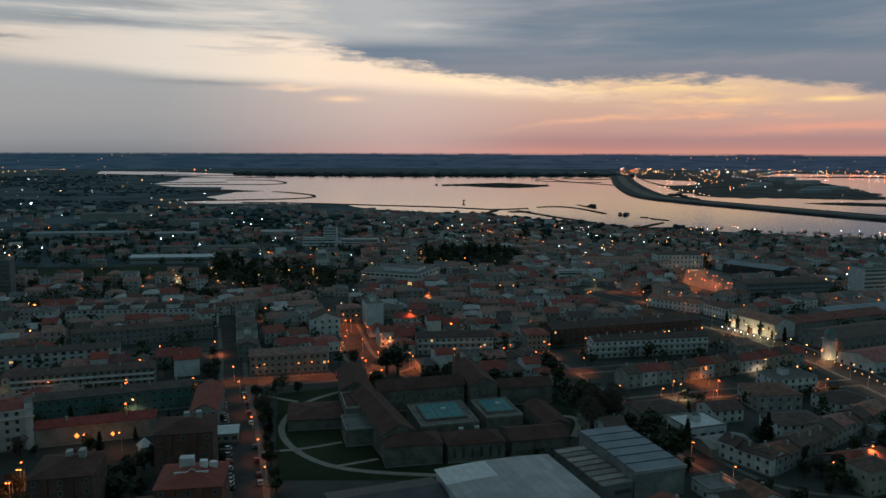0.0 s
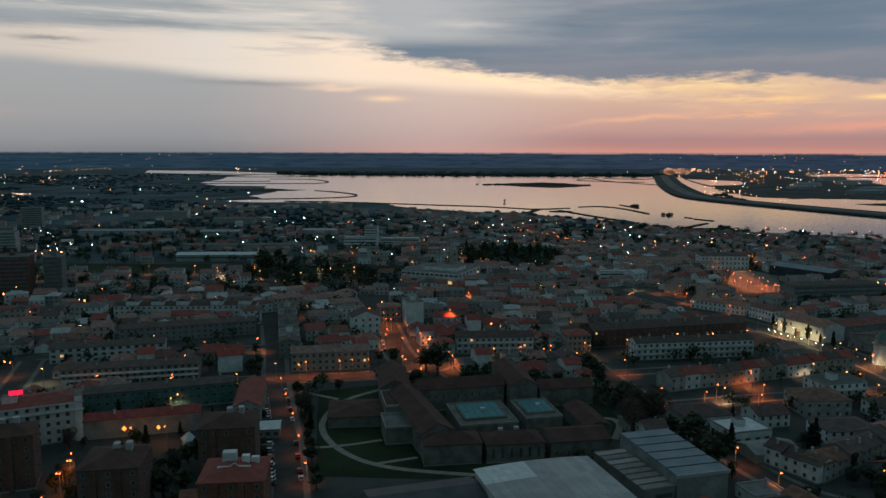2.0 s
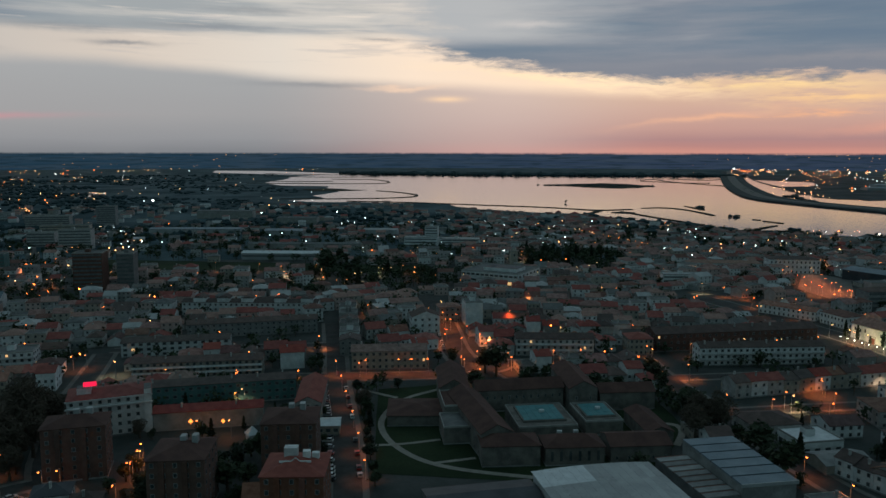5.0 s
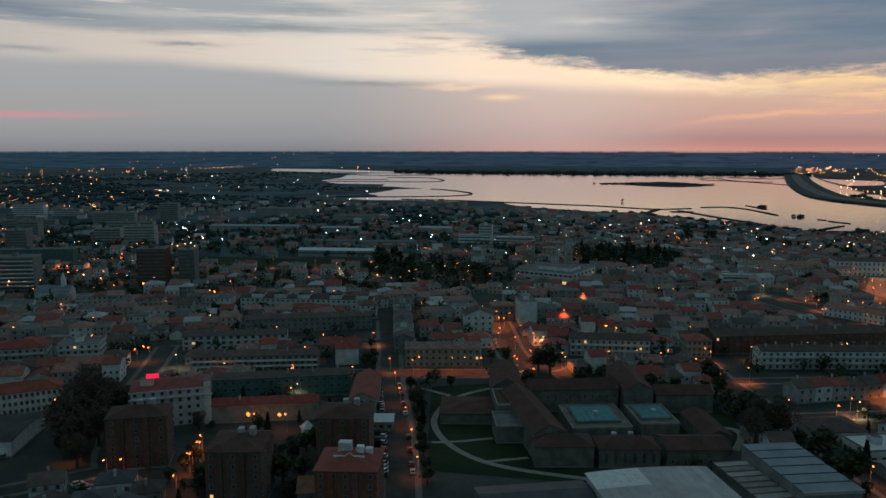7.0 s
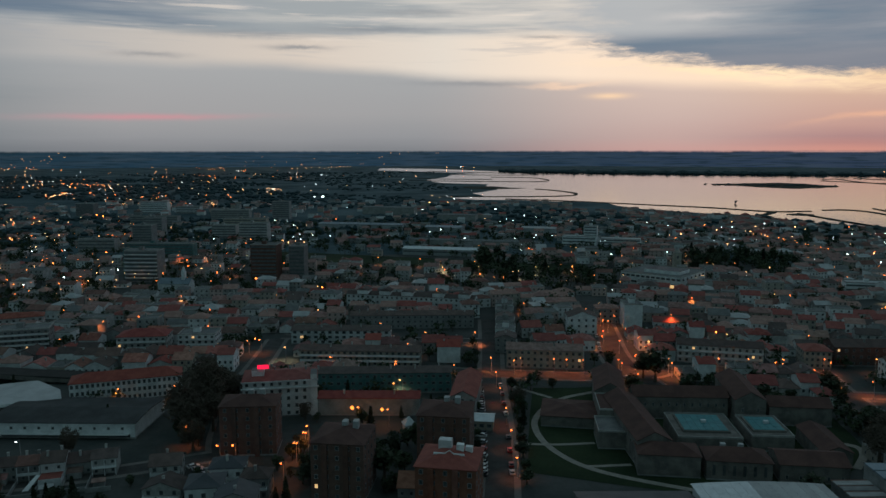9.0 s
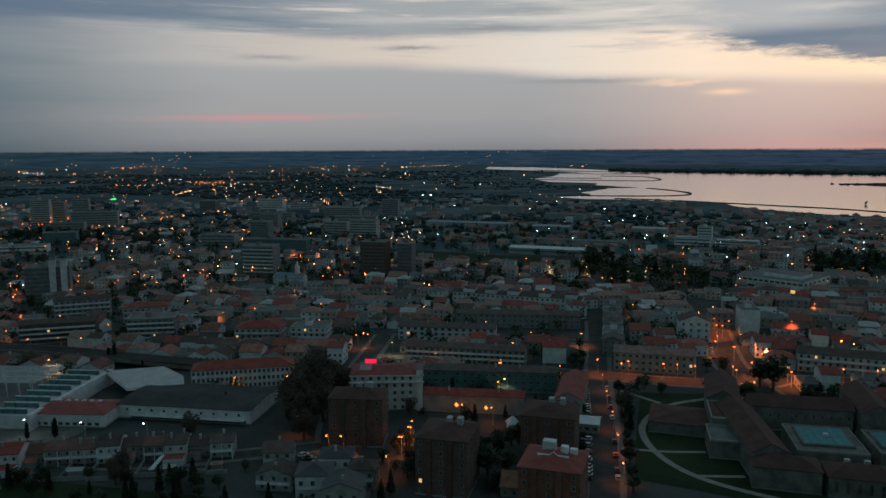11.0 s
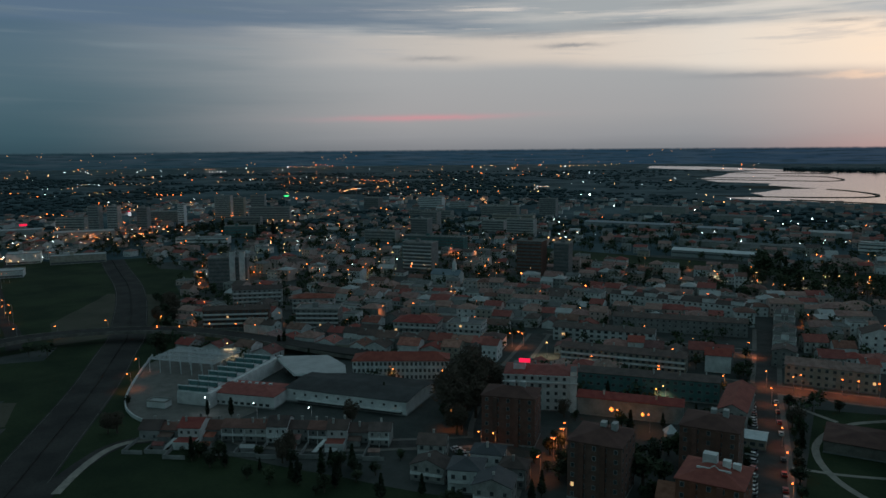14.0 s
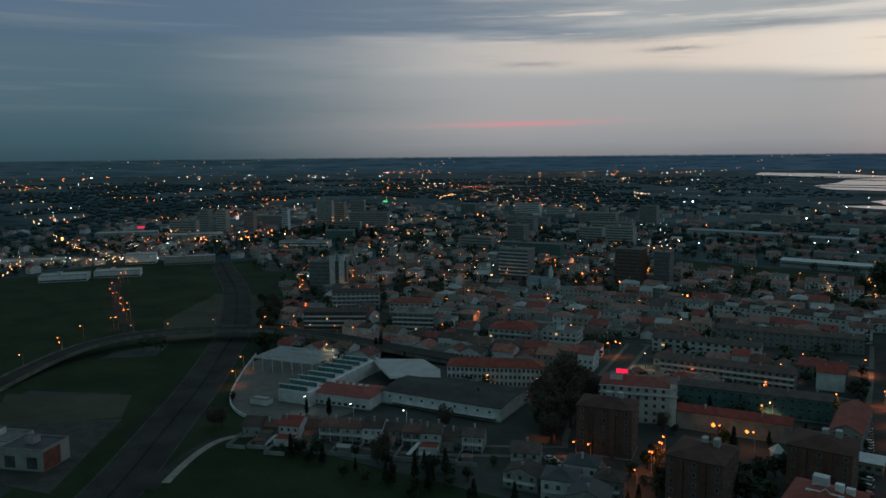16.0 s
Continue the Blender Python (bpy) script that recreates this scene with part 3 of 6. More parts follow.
STREET = [(-52, 190), (-62, 234), (-80, 294), (-97, 345), (-110, 392), (-134, 470)]
CROSS = [(-190, 335), (-150, 345), (-104, 354), (-50, 364), (-24, 378), (-19, 392), (54, 408)]
AVENUE = [(-20, 352), (-34, 376), (-48, 410), (-59, 464), (-77, 533), (-82, 552)]
SIDE = [(54, 408), (60, 374), (75, 326), (88, 283), (97, 252), (112, 232), (150, 225)]
QUAY = [(120, 590), (150, 530), (176, 478), (194, 438), (203, 396), (209, 347), (214, 290)]
WEST = [(-128, 180), (-140, 205), (-166, 226), (-186, 262), (-205, 300), (-222, 345), (-236, 380)]
BACK = [(-254, 168), (-226, 172), (-200, 190), (-166, 222)]
MOTORWAY = [(-170, 10), (-248, 85), (-293, 122), (-345, 166), (-400, 206), (-422, 224), (-470, 252), (-525, 284), (-590, 318), (-681, 356), (-745, 385)]
LOOP = [(-245, 96), (-262, 118), (-272, 138), (-262, 152), (-254, 168)]
OVERPASS = [(-350, 20), (-395, 75), (-424, 108), (-444, 140), (-448, 172), (-432, 208), (-400, 240), (-345, 258), (-290, 275), (-230, 300), (-205, 305)]
LAMPROAD = [(-448, 172), (-506, 194), (-545, 200), (-575, 214), (-632, 233), (-692, 253), (-740, 278), (-800, 310), (-860, 330)]
ROADS = [(STREET, 9.5), (CROSS, 11), (AVENUE, 14), (SIDE, 9), (QUAY, 16), (WEST, 9), (BACK, 7), (LOOP, 7), (LAMPROAD, 9),
         ([(-236, 386), (-110, 418)], 7), ([(60, 374), (130, 392), (205, 410)], 7), ([(75, 326), (140, 345), (208, 360)], 7)]
for i, (pts, w) in enumerate(ROADS):
    line = smooth_line(pts, 2)
    if pts is not LAMPROAD and pts is not LOOP:
        ground_piece("pavement", strip(line, w + 4.5, 0.12 + 0.003 * i, "paving", None, 0.12), "pale paved footway along the street", "pavement")
    ground_piece("road", strip(line, w, 0.17 + 0.004 * i, "motorway" if pts is LAMPROAD or pts is LOOP else "asphalt"), "asphalt street at dusk", "road")
line = smooth_line(MOTORWAY, 3)
ground_piece("lawn", strip(line, 70, 0.05, "grass"), "dark grass verge beside the motorway", "verge")
ground_piece("road", strip(line, 22, 0.1, "motorway"), "wide dark motorway with two carriageways", "road")
s = Shape()
for k in (-10.2, 10.2):
    off = [(x, y) for x, y, a in along(line, 8.0, k)]
    strip(off, 0.14, 0.15, "paving", s)
ground_piece("road_marking", s, "worn white lane lines on the motorway", "road marking")
s = strip(line, 0.5, 0.7, "motorway", None, 0.8)
ground_piece("barrier", s, "low concrete barrier between the carriageways", "barrier")
line = smooth_line(OVERPASS, 3)
deck = lambda k: 0.6 + 6.2 * step3((k - 0.12) / 0.3) * (1 - step3((k - 0.62) / 0.3))
ground_piece("road", strip(line, 11, deck, "motorway", None, 1.3), "road bridge that curves over the motorway", "bridge")
for sgn in (-5.6, 5.6):
    rail = [(x, y) for x, y, a in along(line, 6.0, sgn)]
    ground_piece("trim", strip(rail, 0.35, lambda k: deck(k) + 0.5, "old_stone", None, 1.8), "pale concrete parapet of the road bridge", "parapet")
PATHS = [([(-46, 343), (-62, 326), (-66, 300), (-61, 282), (-51, 267), (-39, 257), (-25, 252.5), (-2, 250)], 2.6), ([(-84, 337), (-64, 327)], 2.2), ([(-66, 270), (-52, 273), (-38, 280)], 1.9), ([(-38, 257), (-23, 264)], 1.9), ([(40, 303), (52, 311), (57, 304), (51, 286)], 2.8)]
ground_piece("kerb", strip(smooth_line([(-246, 103), (-258, 116), (-268, 130), (-270, 140), (-264, 149)], 2), 3.0, 0.24, "gravel_path", None, 0.24), "pale curved verge of the slip road", "kerb")
for i, (pts, w) in enumerate(PATHS):
    ground_piece("pavement", strip(smooth_line(pts, 3), w, 0.16 + 0.004 * i, "gravel_path"), "pale gravel path curving through the park lawn", "path")
filled("pavement", [(203, 640), (232, 722), (250, 716), (262, 690), (236, 612), (214, 600)], 0.14, "paving", "paved square lit orange by lamps", "square")
filled("pavement", smooth_line([(-374, 212), (-342, 184), (-313, 162), (-292, 155), (-270, 158), (-250, 196), (-330, 236)], 2, True), 0.14, "paving", "pale paved yard of the market hall", "yard")
filled("pavement", [(-360, 70), (-300, 55), (-265, 72), (-322, 118)], 0.13, "asphalt", "dark yard of a depot beside the motorway", "yard")

# ---- buildings ----
TAKEN = []  # plots already built on: corner, turn, size


def take(x, y, rot, w, d, margin=2.0):
    c, s = math.cos(radians(rot)), math.sin(radians(rot))
    TAKEN.append((x, y, c, s, -margin, w + margin, -margin, d + margin))


def free_plot(x, y, reach=5.0):
    for ox, oy, c, s, x0, x1, y0, y1 in TAKEN:
        u, v = (x - ox) * c + (y - oy) * s, -(x - ox) * s + (y - oy) * c
        if x0 - reach < u < x1 + reach and y0 - reach < v < y1 + reach:
            return False
    return True


WINDOWS = {}


def window_mesh(w, h, pane="window_glass", rim="grey_render"):
    """A framed pane set back in its frame, all one piece."""
    key = (w, h, pane, rim)
    if key not in WINDOWS:
        s = Shape()
        b = 0.1
        ring = lambda i, y: [(i, y, i), (w - i, y, i), (w - i, y, h - i), (i, y, h - i)]
        s.v = ring(0, 0.02) + ring(0, -0.08) + ring(b, -0.08) + ring(b, -0.02)
        for k in range(3):
            for i in range(4):
                j = (i + 1) % 4
                s.f.append((4 * k + i, 4 * k + j, 4 * k + 4 + j, 4 * k + 4 + i))
                s.m.append(s.slot(rim))
        s.f.append((12, 13, 14, 15))
        s.m.append(s.slot(pane))
        WINDOWS[key] = s.mesh("window")
    return WINDOWS[key]


def window_rows(parent, w, d, h, floors, bays, side_bays=0, size=(1.3, 1.5), lit=0.01, base=0.9, pane="window_glass"):
    """Windows on the front and, if wanted, on both flanks; each an object of its own."""
    ww, wh = size
    fh = h / floors
    faces = [(bays, w, lambda u, z: pose(u, 0, z))]
    if side_bays:
        faces += [(side_bays, d, lambda u, z: pose(0, d - u, z, 0, 0, -90)), (side_bays, d, lambda u, z: pose(w, u, z, 0, 0, 90))]
    for n, length, at in faces:
        for k in range(floors):
            for i in range(n):
                u = length * (i + 0.5) / n - ww / 2
                glass = "lit_window" if rng.random() < lit * 0.3 else pane
                part("window", window_mesh(ww, wh, glass), parent, "", at(u, k * fh + base))


def wall_shape(w, d, h, mat, gable=0.0, axis="x", plinth=True):
    s = Shape().box(0, w, 0, d, 0, h, mat)
    if gable:
        if axis == "x":
            for x in (0, w):
                s.face([(x, 0, h), (x, d, h), (x, d / 2, h + gable)], mat)
        else:
            for y in (0, d):
                s.face([(0, y, h), (w, y, h), (w / 2, y, h + gable)], mat)
    if plinth:
        s.box(-0.05, w + 0.05, -0.05, d + 0.05, 0, 0.6, "grey_render")
    return s


def flat_top(w, d, h, mat="flat_roof", edge="concrete", rim=0.7):
    s = Shape().box(0.2, w - 0.2, 0.2, d - 0.2, h, h + 0.15, mat)
    for x0, x1, y0, y1 in ((-0.05, 0.22, -0.05, d + 0.05), (w - 0.22, w + 0.05, -0.05, d + 0.05), (0.22, w - 0.22, -0.05, 0.22), (0.22, w - 0.22, d - 0.22, d + 0.05)):
        s.box(x0, x1, y0, y1, h, h + rim, edge)
    return s


def chimney_shape(h=1.6, w=0.7):
    return Shape().box(-w / 2, w / 2, -w / 2, w / 2, -1.2, h, "plaster").box(-w / 2 - 0.1, w / 2 + 0.1, -w / 2 - 0.1, w / 2 + 0.1, h, h + 0.15, "concrete")


def block(name, x, y, rot, w, d, h, label, category="building", wall="plaster", roof="hip", tile="roof_tile", rise=2.2, floors=0, bays=0, side_bays=0,
          size=(1.3, 1.5), lit=0.01, balcony=False, chimneys=0, group="", base=0.9, pane="window_glass", keep=True, detail=False):
    """A building with its front-left corner at x, y; its front faces the local -y."""
    if keep:
        take(x, y, rot, w, d)
    ob = thing(name, x, y, rot, label, category, group)
    axis = "y" if roof == "gable_y" else "x"
    part("wall", wall_shape(w, d, h, wall, rise if roof.startswith("gable") else 0.0, axis), ob)
    if roof == "flat":
        part("roof", flat_top(w, d, h, tile), ob)
        if w * d > 120:
            part("lift_house", Shape().box(w * 0.35, w * 0.35 + 3.5, d * 0.4, d * 0.4 + 4, h + 0.15, h + 2.8, wall, "flat_roof"), ob)
    elif roof == "hip":
        part("roof", Shape().hip(w, d, h, rise, tile), ob)
    else:
        part("roof", Shape().gable(w, d, h, rise, tile, 0.45, axis), ob)
    if floors and bays and math.hypot(x, y) > 600 and not detail:
        for k in range(floors):
            z = k * h / floors + base
            part("window_band", Shape().box(0.6, w - 0.6, -0.05, 0.02, z, z + 1.4, "dim_window"), ob)
    elif floors and bays:
        window_rows(ob, w, d, h, floors, bays, side_bays, size, lit, base, pane)
    if balcony and floors > 1:
        fh = h / floors
        for k in range(1, floors):
            s = Shape().box(0.4, w - 0.4, -1.2, 0, k * fh - 0.15, k * fh, "concrete").box(0.4, w - 0.4, -1.25, -1.15, k * fh, k * fh + 1.0, "white_paint")
            s.box(0.4, 0.5, -1.15, 0, k * fh, k * fh + 1.0, "white_paint").box(w - 0.5, w - 0.4, -1.15, 0, k * fh, k * fh + 1.0, "white_paint")
            part("balcony", s, ob)
    for i in range(chimneys):
        part("chimney", chimney_shape(), ob, "", pose(w * (i + 0.5) / chimneys, d * rng.choice((0.3, 0.65)), h + rise * 0.7))
    return ob


def wing(ob, x, y, rot, w, d, h, rise, roof="gable", axis="x", wall="plaster", tile="old_tile", floors=0, bays=0, side_bays=0, size=(0.9, 1.4), base=1.2):
    """A wing of a larger building, placed in the world, as parts of that building."""
    take(x, y, rot, w, d)
    at = ob.matrix_basis.inverted() @ pose(x, y, 0, 0, 0, rot)
    wl = part("wall", wall_shape(w, d, h, wall, rise if roof == "gable" else 0.0, axis), ob, "", at)
    if roof == "flat":
        part("roof", flat_top(w, d, h, tile), ob, "", at)
    elif roof == "hip":
        part("roof", Shape().hip(w, d, h, rise, tile), ob, "", at)
    else:
        part("roof", Shape().gable(w, d, h, rise, tile, 0.45, axis), ob, "", at)
    if floors:
        window_rows(wl, w, d, h, floors, bays, side_bays, size, 0.0, base)
    return at


def museum():
    ob = thing("museum", -20, 256, 11.5, "large old convent museum with brown tiled roofs round glazed courtyards", "museum")
    at = wing(ob, 2, 260, 11.5, 21, 12, 6.8, 3.0, "hip", "x", "old_stone", "museum_tile")
    tall = Shape().box(0, 1.0, -0.05, 0, 0, 3.6, "window_glass").box(-0.2, 0, -0.12, 0, -0.2, 3.8, "old_stone").box(1.0, 1.2, -0.12, 0, -0.2, 3.8, "old_stone").box(0, 1.0, -0.12, 0, 3.6, 3.8, "old_stone").mesh("window")
    for i in range(6):
        part("window", tall, ob, "tall narrow dark window", at @ pose(1.8 + i * 3.3, 0, 1.8))
    wing(ob, -61, 291, 9, 22, 21, 4.6, 1.8, "hip", "x", "old_stone", "museum_tile")
    wing(ob, -20, 256, 11.5, 20.5, 12, 7.6, 2.6, "hip", "x", "old_stone", "museum_tile")
    wing(ob, -21, 263, 21, 12, 50, 9.6, 3.0, "gable", "y", "old_stone", "museum_tile", 2, 2, 9)
    wing(ob, -36, 275, 14, 13, 16, 6.5, 1.0, "flat", "x", "old_stone", "flat_roof")
    wing(ob, -38, 292, 14, 12, 20, 9.0, 0.8, "flat", "x", "old_stone", "museum_tile")
    wing(ob, -43, 313, 10, 12.5, 31, 10, 3.6, "gable", "y", "old_stone", "museum_tile", 2, 2, 5)
    wing(ob, -27, 312, 16.6, 38, 11, 9.6, 3.0, "gable", "x", "old_stone", "museum_tile", 1, 12, 0, (0.9, 1.5), 5.5)
    wing(ob, 12, 318, 13, 12, 34, 10.5, 3.2, "gable", "y", "old_stone", "museum_tile", 1, 2, 6, (0.9, 1.5), 5.5)
    wing(ob, 25, 322, 13, 24, 11, 8, 2.6, "gable", "x", "old_stone", "museum_tile")
    wing(ob, 25, 266, 12, 22, 14, 6.2, 2.2, "gable", "x", "old_stone", "museum_tile", 1, 5, 0)
    wing(ob, 40, 284, 14, 10, 26, 5.5, 2.0, "gable", "y", "old_stone", "museum_tile")
    for x, y, w, d, px, py, pw, pd in ((-8, 281, 23, 26, 3.5, 6, 16, 17), (17.5, 291, 15, 22, 2.2, 5, 11, 14)):
        at = wing(ob, x, y, 15, w, d, 5.6, 0, "flat", "x", "old_stone", "old_stone")
        deck = Shape().box(px - 0.6, px + pw + 0.6, py - 0.6, py + pd + 0.6, 5.75, 6.5, "old_stone")
        roof = part("skylight", deck, ob, "raised teal glass roof over a courtyard", at)
        nx, ny = (6, 5) if pw > 12 else (4, 4)
        for i in range(nx):
            for j in range(ny):
                part("pane", Shape().box(px + pw * i / nx + 0.06, px + pw * (i + 1) / nx - 0.06, py + pd * j / ny + 0.06, py + pd * (j + 1) / ny - 0.06, 6.5, 6.65, "teal_glass"), roof)
        part("roof_hatch", Shape().box(px + pw * 0.5, px + pw * 0.5 + 1.8, py + pd * 0.45, py + pd * 0.45 + 1.4, 6.65, 7.6, "white_metal"), ob, "", at)
    for u, v in ((5.5, 6.5), (11.5, 6.8)):
        part("roof_hatch", Shape().box(u, u + 1.7, v, v + 1.5, 8.6, 10.3, "pale_sheet"), ob, "pale rooflight", ob.matrix_basis.inverted() @ pose(2, 260, 0, 0, 0, 11.5))


museum()


def white_hall():
    x, y, rot, w, d, h = 11.7, 193.3, 19, 39, 42, 9.2
    take(x, y, rot, w, d)
    ob = thing("sports_hall", x, y, rot, "wide sports hall with a shallow curved pale sheet roof", "hall")
    part("wall", wall_shape(w, d, h, "white_paint"), ob)
    n, rows, top = 14, (0, 0.34, 0.72, 1.0), lambda k: h + 0.2 + 0.75 * (1 - (2 * k - 1) ** 2)
    for r in range(3):
        for i in range(n):
            a, b = i / n, (i + 1) / n
            s = Shape()
            y0, y1 = -0.6 + (d + 1.2) * rows[r], -0.6 + (d + 1.2) * rows[r + 1]
            za, zb, xa, xb = top(a), top(b), -0.6 + (w + 1.2) * a, -0.6 + (w + 1.2) * b - 0.05
            mat = "white_metal" if r == 2 and i < 6 else "pale_sheet"
            s.face([(xa, y0, za), (xb, y0, zb), (xb, y1 - 0.04, zb), (xa, y1 - 0.04, za)], mat)
            s.face([(xa, y0, za - 0.3), (xb, y0, zb - 0.3), (xb, y0, zb), (xa, y0, za)], mat)
            s.face([(xa, y1 - 0.04, za - 0.3), (xa, y1 - 0.04, za), (xb, y1 - 0.04, zb), (xb, y1 - 0.04, zb - 0.3)], mat)
            part("roof_panel", s, ob)
    under = Shape()
    for i in range(n):
        a, b = i / n, (i + 1) / n
        under.face([(w * a, 0, top(a) - 0.12), (w * b, 0, top(b) - 0.12), (w * b, d, top(b) - 0.12), (w * a, d, top(a) - 0.12)], "dark_sheet")
        for yy in (0, d):
            under.face([(w * a, yy, h), (w * b, yy, h), (w * b, yy, top(b) - 0.12), (w * a, yy, top(a) - 0.12)], "white_paint")
    part("roof_deck", under, ob)


white_hall()


def gym():
    x, y, rot, w, d, h = 61, 231, 17.4, 18, 38, 9.6
    take(x - 12, y, rot, w + 12, d)
    ob = thing("gymnasium", x, y, rot, "gymnasium with blue-grey sheet roof crossed by dark rooflight strips", "gymnasium")
    part("wall", wall_shape(w, d, h, "stained_wall"), ob)
    n = 6
    for i in range(n):
        y0, y1 = d * i / n, d * (i + 1) / n
        part("roof_panel", Shape().box(-0.4, w + 0.4, y0, y1 - 0.9, h + 0.05 + 0.0, h + 0.5, "blue_sheet"), ob)
        part("rooflight", Shape().box(-0.4, w + 0.4, y1 - 0.9, y1, h + 0.05, h + 0.2, "dark_sheet"), ob)
    part("trim", Shape().box(-0.5, w + 0.5, -0.5, -0.05, h - 0.5, h + 0.55, "pale_sheet"), ob)
    low = part("annexe", wall_shape(11, 32, 6.2, "grey_render"), ob, "lower wing with a worn brown roof", pose(-11.3, 0, 0, 0, 0, 3))
    for i in range(8):
        part("roof_panel", Shape().box(-0.3, 11.2, i * 4 + 0.1, i * 4 + 3.0, 6.25, 6.6, "grey_render").box(-0.3, 11.2, i * 4 + 3.0, i * 4 + 4.1, 6.25, 6.42, "dull_brick"), low)
    part("window", Shape().box(4.0, 10.0, -0.06, 0, 3.0, 4.4, "window_glass"), low, "dark ribbon window")


gym()
block("shed", -30.5, 208, 20, 34, 15, 6.5, "low shed with a dark sheet roof beside the park", "shed", "grey_render", "gable", "dark_sheet", 1.2)


def brick_tower(x, y, rot, w, d, h, tile, rich):
    ob = block("apartment_tower", x, y, rot, w, d, h, "brick apartment tower with shallow %s roof" % ("red tiled" if rich else "brown"), "apartment tower", "brick" if rich else "dull_brick", "hip", tile, 2.4, 6, 5, 4, (1.2, 1.5), 0.03, group="brick towers")
    for i, u in enumerate((w * 0.22, w * 0.62)):
        part("pier", Shape().box(u, u + 1.6, -0.9, 0, 0, h - 0.3, "brick" if rich else "dull_brick"), ob)
    if rich:
        part("lift_house", Shape().box(w * 0.28, w * 0.5, d * 0.62, d * 0.78, h + 0.6, h + 4.2, "white_paint"), ob, "white rendered lift house")
        part("roof_tank", Shape().box(w * 0.6, w * 0.72, d * 0.55, d * 0.66, h + 0.6, h + 3.6, "white_paint"), ob)
        part("roof_tank", Shape().box(w * 0.74, w * 0.86, d * 0.62, d * 0.72, h + 0.4, h + 2.6, "white_paint"), ob)
        s = Shape().box(w * 0.24, w * 0.44, d * 0.36, d * 0.39, h + 1.5, h + 2.0, "white_paint").box(w * 0.58, w * 0.76, d * 0.36, d * 0.39, h + 1.5, h + 2.0, "white_paint")
        s.face([(w * 0.44, d * 0.37, h + 1.8), (w * 0.51, d * 0.37, h + 2.8), (w * 0.51, d * 0.37, h + 3.2), (w * 0.44, d * 0.37, h + 2.2)], "white_paint")
        s.face([(w * 0.51, d * 0.37, h + 2.8), (w * 0.58, d * 0.37, h + 1.8), (w * 0.58, d * 0.37, h + 2.2), (w * 0.51, d * 0.37, h + 3.2)], "white_paint")
        part("parapet", s, ob, "white stepped roof parapet")
    else:
        part("roof_tank", Shape().box(w * 0.45, w * 0.55, d * 0.55, d * 0.7, h + 1, h + 3.6, "pale_sheet"), ob)
        part("roof_tank", Shape().box(w * 0.66, w * 0.76, d * 0.55, d * 0.7, h + 1, h + 3.8, "pale_sheet"), ob)


brick_tower(-78, 197, 9, 17.8, 17, 19, "red_tile", True)
brick_tower(-93, 237, 11.6, 18.3, 17, 19, "museum_tile", False)
brick_tower(-115.5, 203, 12, 17, 18, 19, "museum_tile", False)
brick_tower(-163.5, 223, 23, 20, 14, 18.5, "museum_tile", False)
block("house", -98, 287, 12, 10.5, 34, 9.5, "long building with a plain red tiled roof", "building", "plaster", "gable_y", "red_tile", 2.6, 3, 3, 8)
tent = block("pavilion", -86, 277, 12, 8.8, 9, 4.2, "small pavilion with a bright white pitched sheet roof", "pavilion", "cream_paint", "gable", "white_metal", 1.2, 1, 3, 0, (1.8, 1.4), 0, base=1.6)
block("kiosk", -109, 266, 40, 4, 4, 3.2, "little white pyramid-roofed kiosk", "kiosk", "white_paint", "hip", "white_metal", 3.0)


def sign_building():
    ob = block("apartment_block", -178, 259, 29, 30, 17, 15.6, "white five-storey apartment block with red roof and neon sign", "apartment block", "white_paint", "hip", "red_tile", 2.0, 5, 9, 4, (1.3, 1.5), 0.02)
    part("cornice", Shape().box(-0.7, 30.7, -0.9, 0, 12.2, 12.7, "white_paint").box(-0.6, 30.6, -0.7, 0, 15.0, 15.6, "white_paint"), ob)
    part("stair_tower", Shape().box(27.5, 30.2, -0.35, 8, 0, 17.6, "white_paint", "flat_roof"), ob)
    part("attic", Shape().box(3.5, 8.5, 4, 9, 16, 19.0, "white_paint", "flat_roof"), ob)
    board = thing("roof_sign", -174.5, 264.2, 29, "glowing red neon sign board on a roof frame", "sign", "", 18.95)
    part("board", Shape().box(0.4, 5.0, -0.15, 0.15, 1.0, 2.7, "red_neon"), board)
    part("frame", Shape().box(0.3, 0.5, 0.15, 0.35, 0, 3, "steel").box(5.1, 5.3, 0.15, 0.35, 0, 3, "steel").box(0.3, 5.3, 0.15, 0.3, 1.8, 2.0, "steel"), board)
    for i in range(4):
        part("chimney", chimney_shape(1.4, 0.8), ob, "", pose(6 + i * 6.5, 11, 16.8))


sign_building()
block("workshop", -151, 273, 19, 42, 10, 7.4, "long low workshop with grey wall and red tiled roof", "workshop", "stained_wall", "gable", "red_tile", 1.6, chimneys=2)
block("apartment_block", -170, 296, 21, 66, 11, 9.5, "long terrace with teal shopfront bands", "apartment block", "teal_panel", "gable", "old_tile", 1.6, 3, 20, 0, (1.6, 1.3), 0.04, chimneys=6)


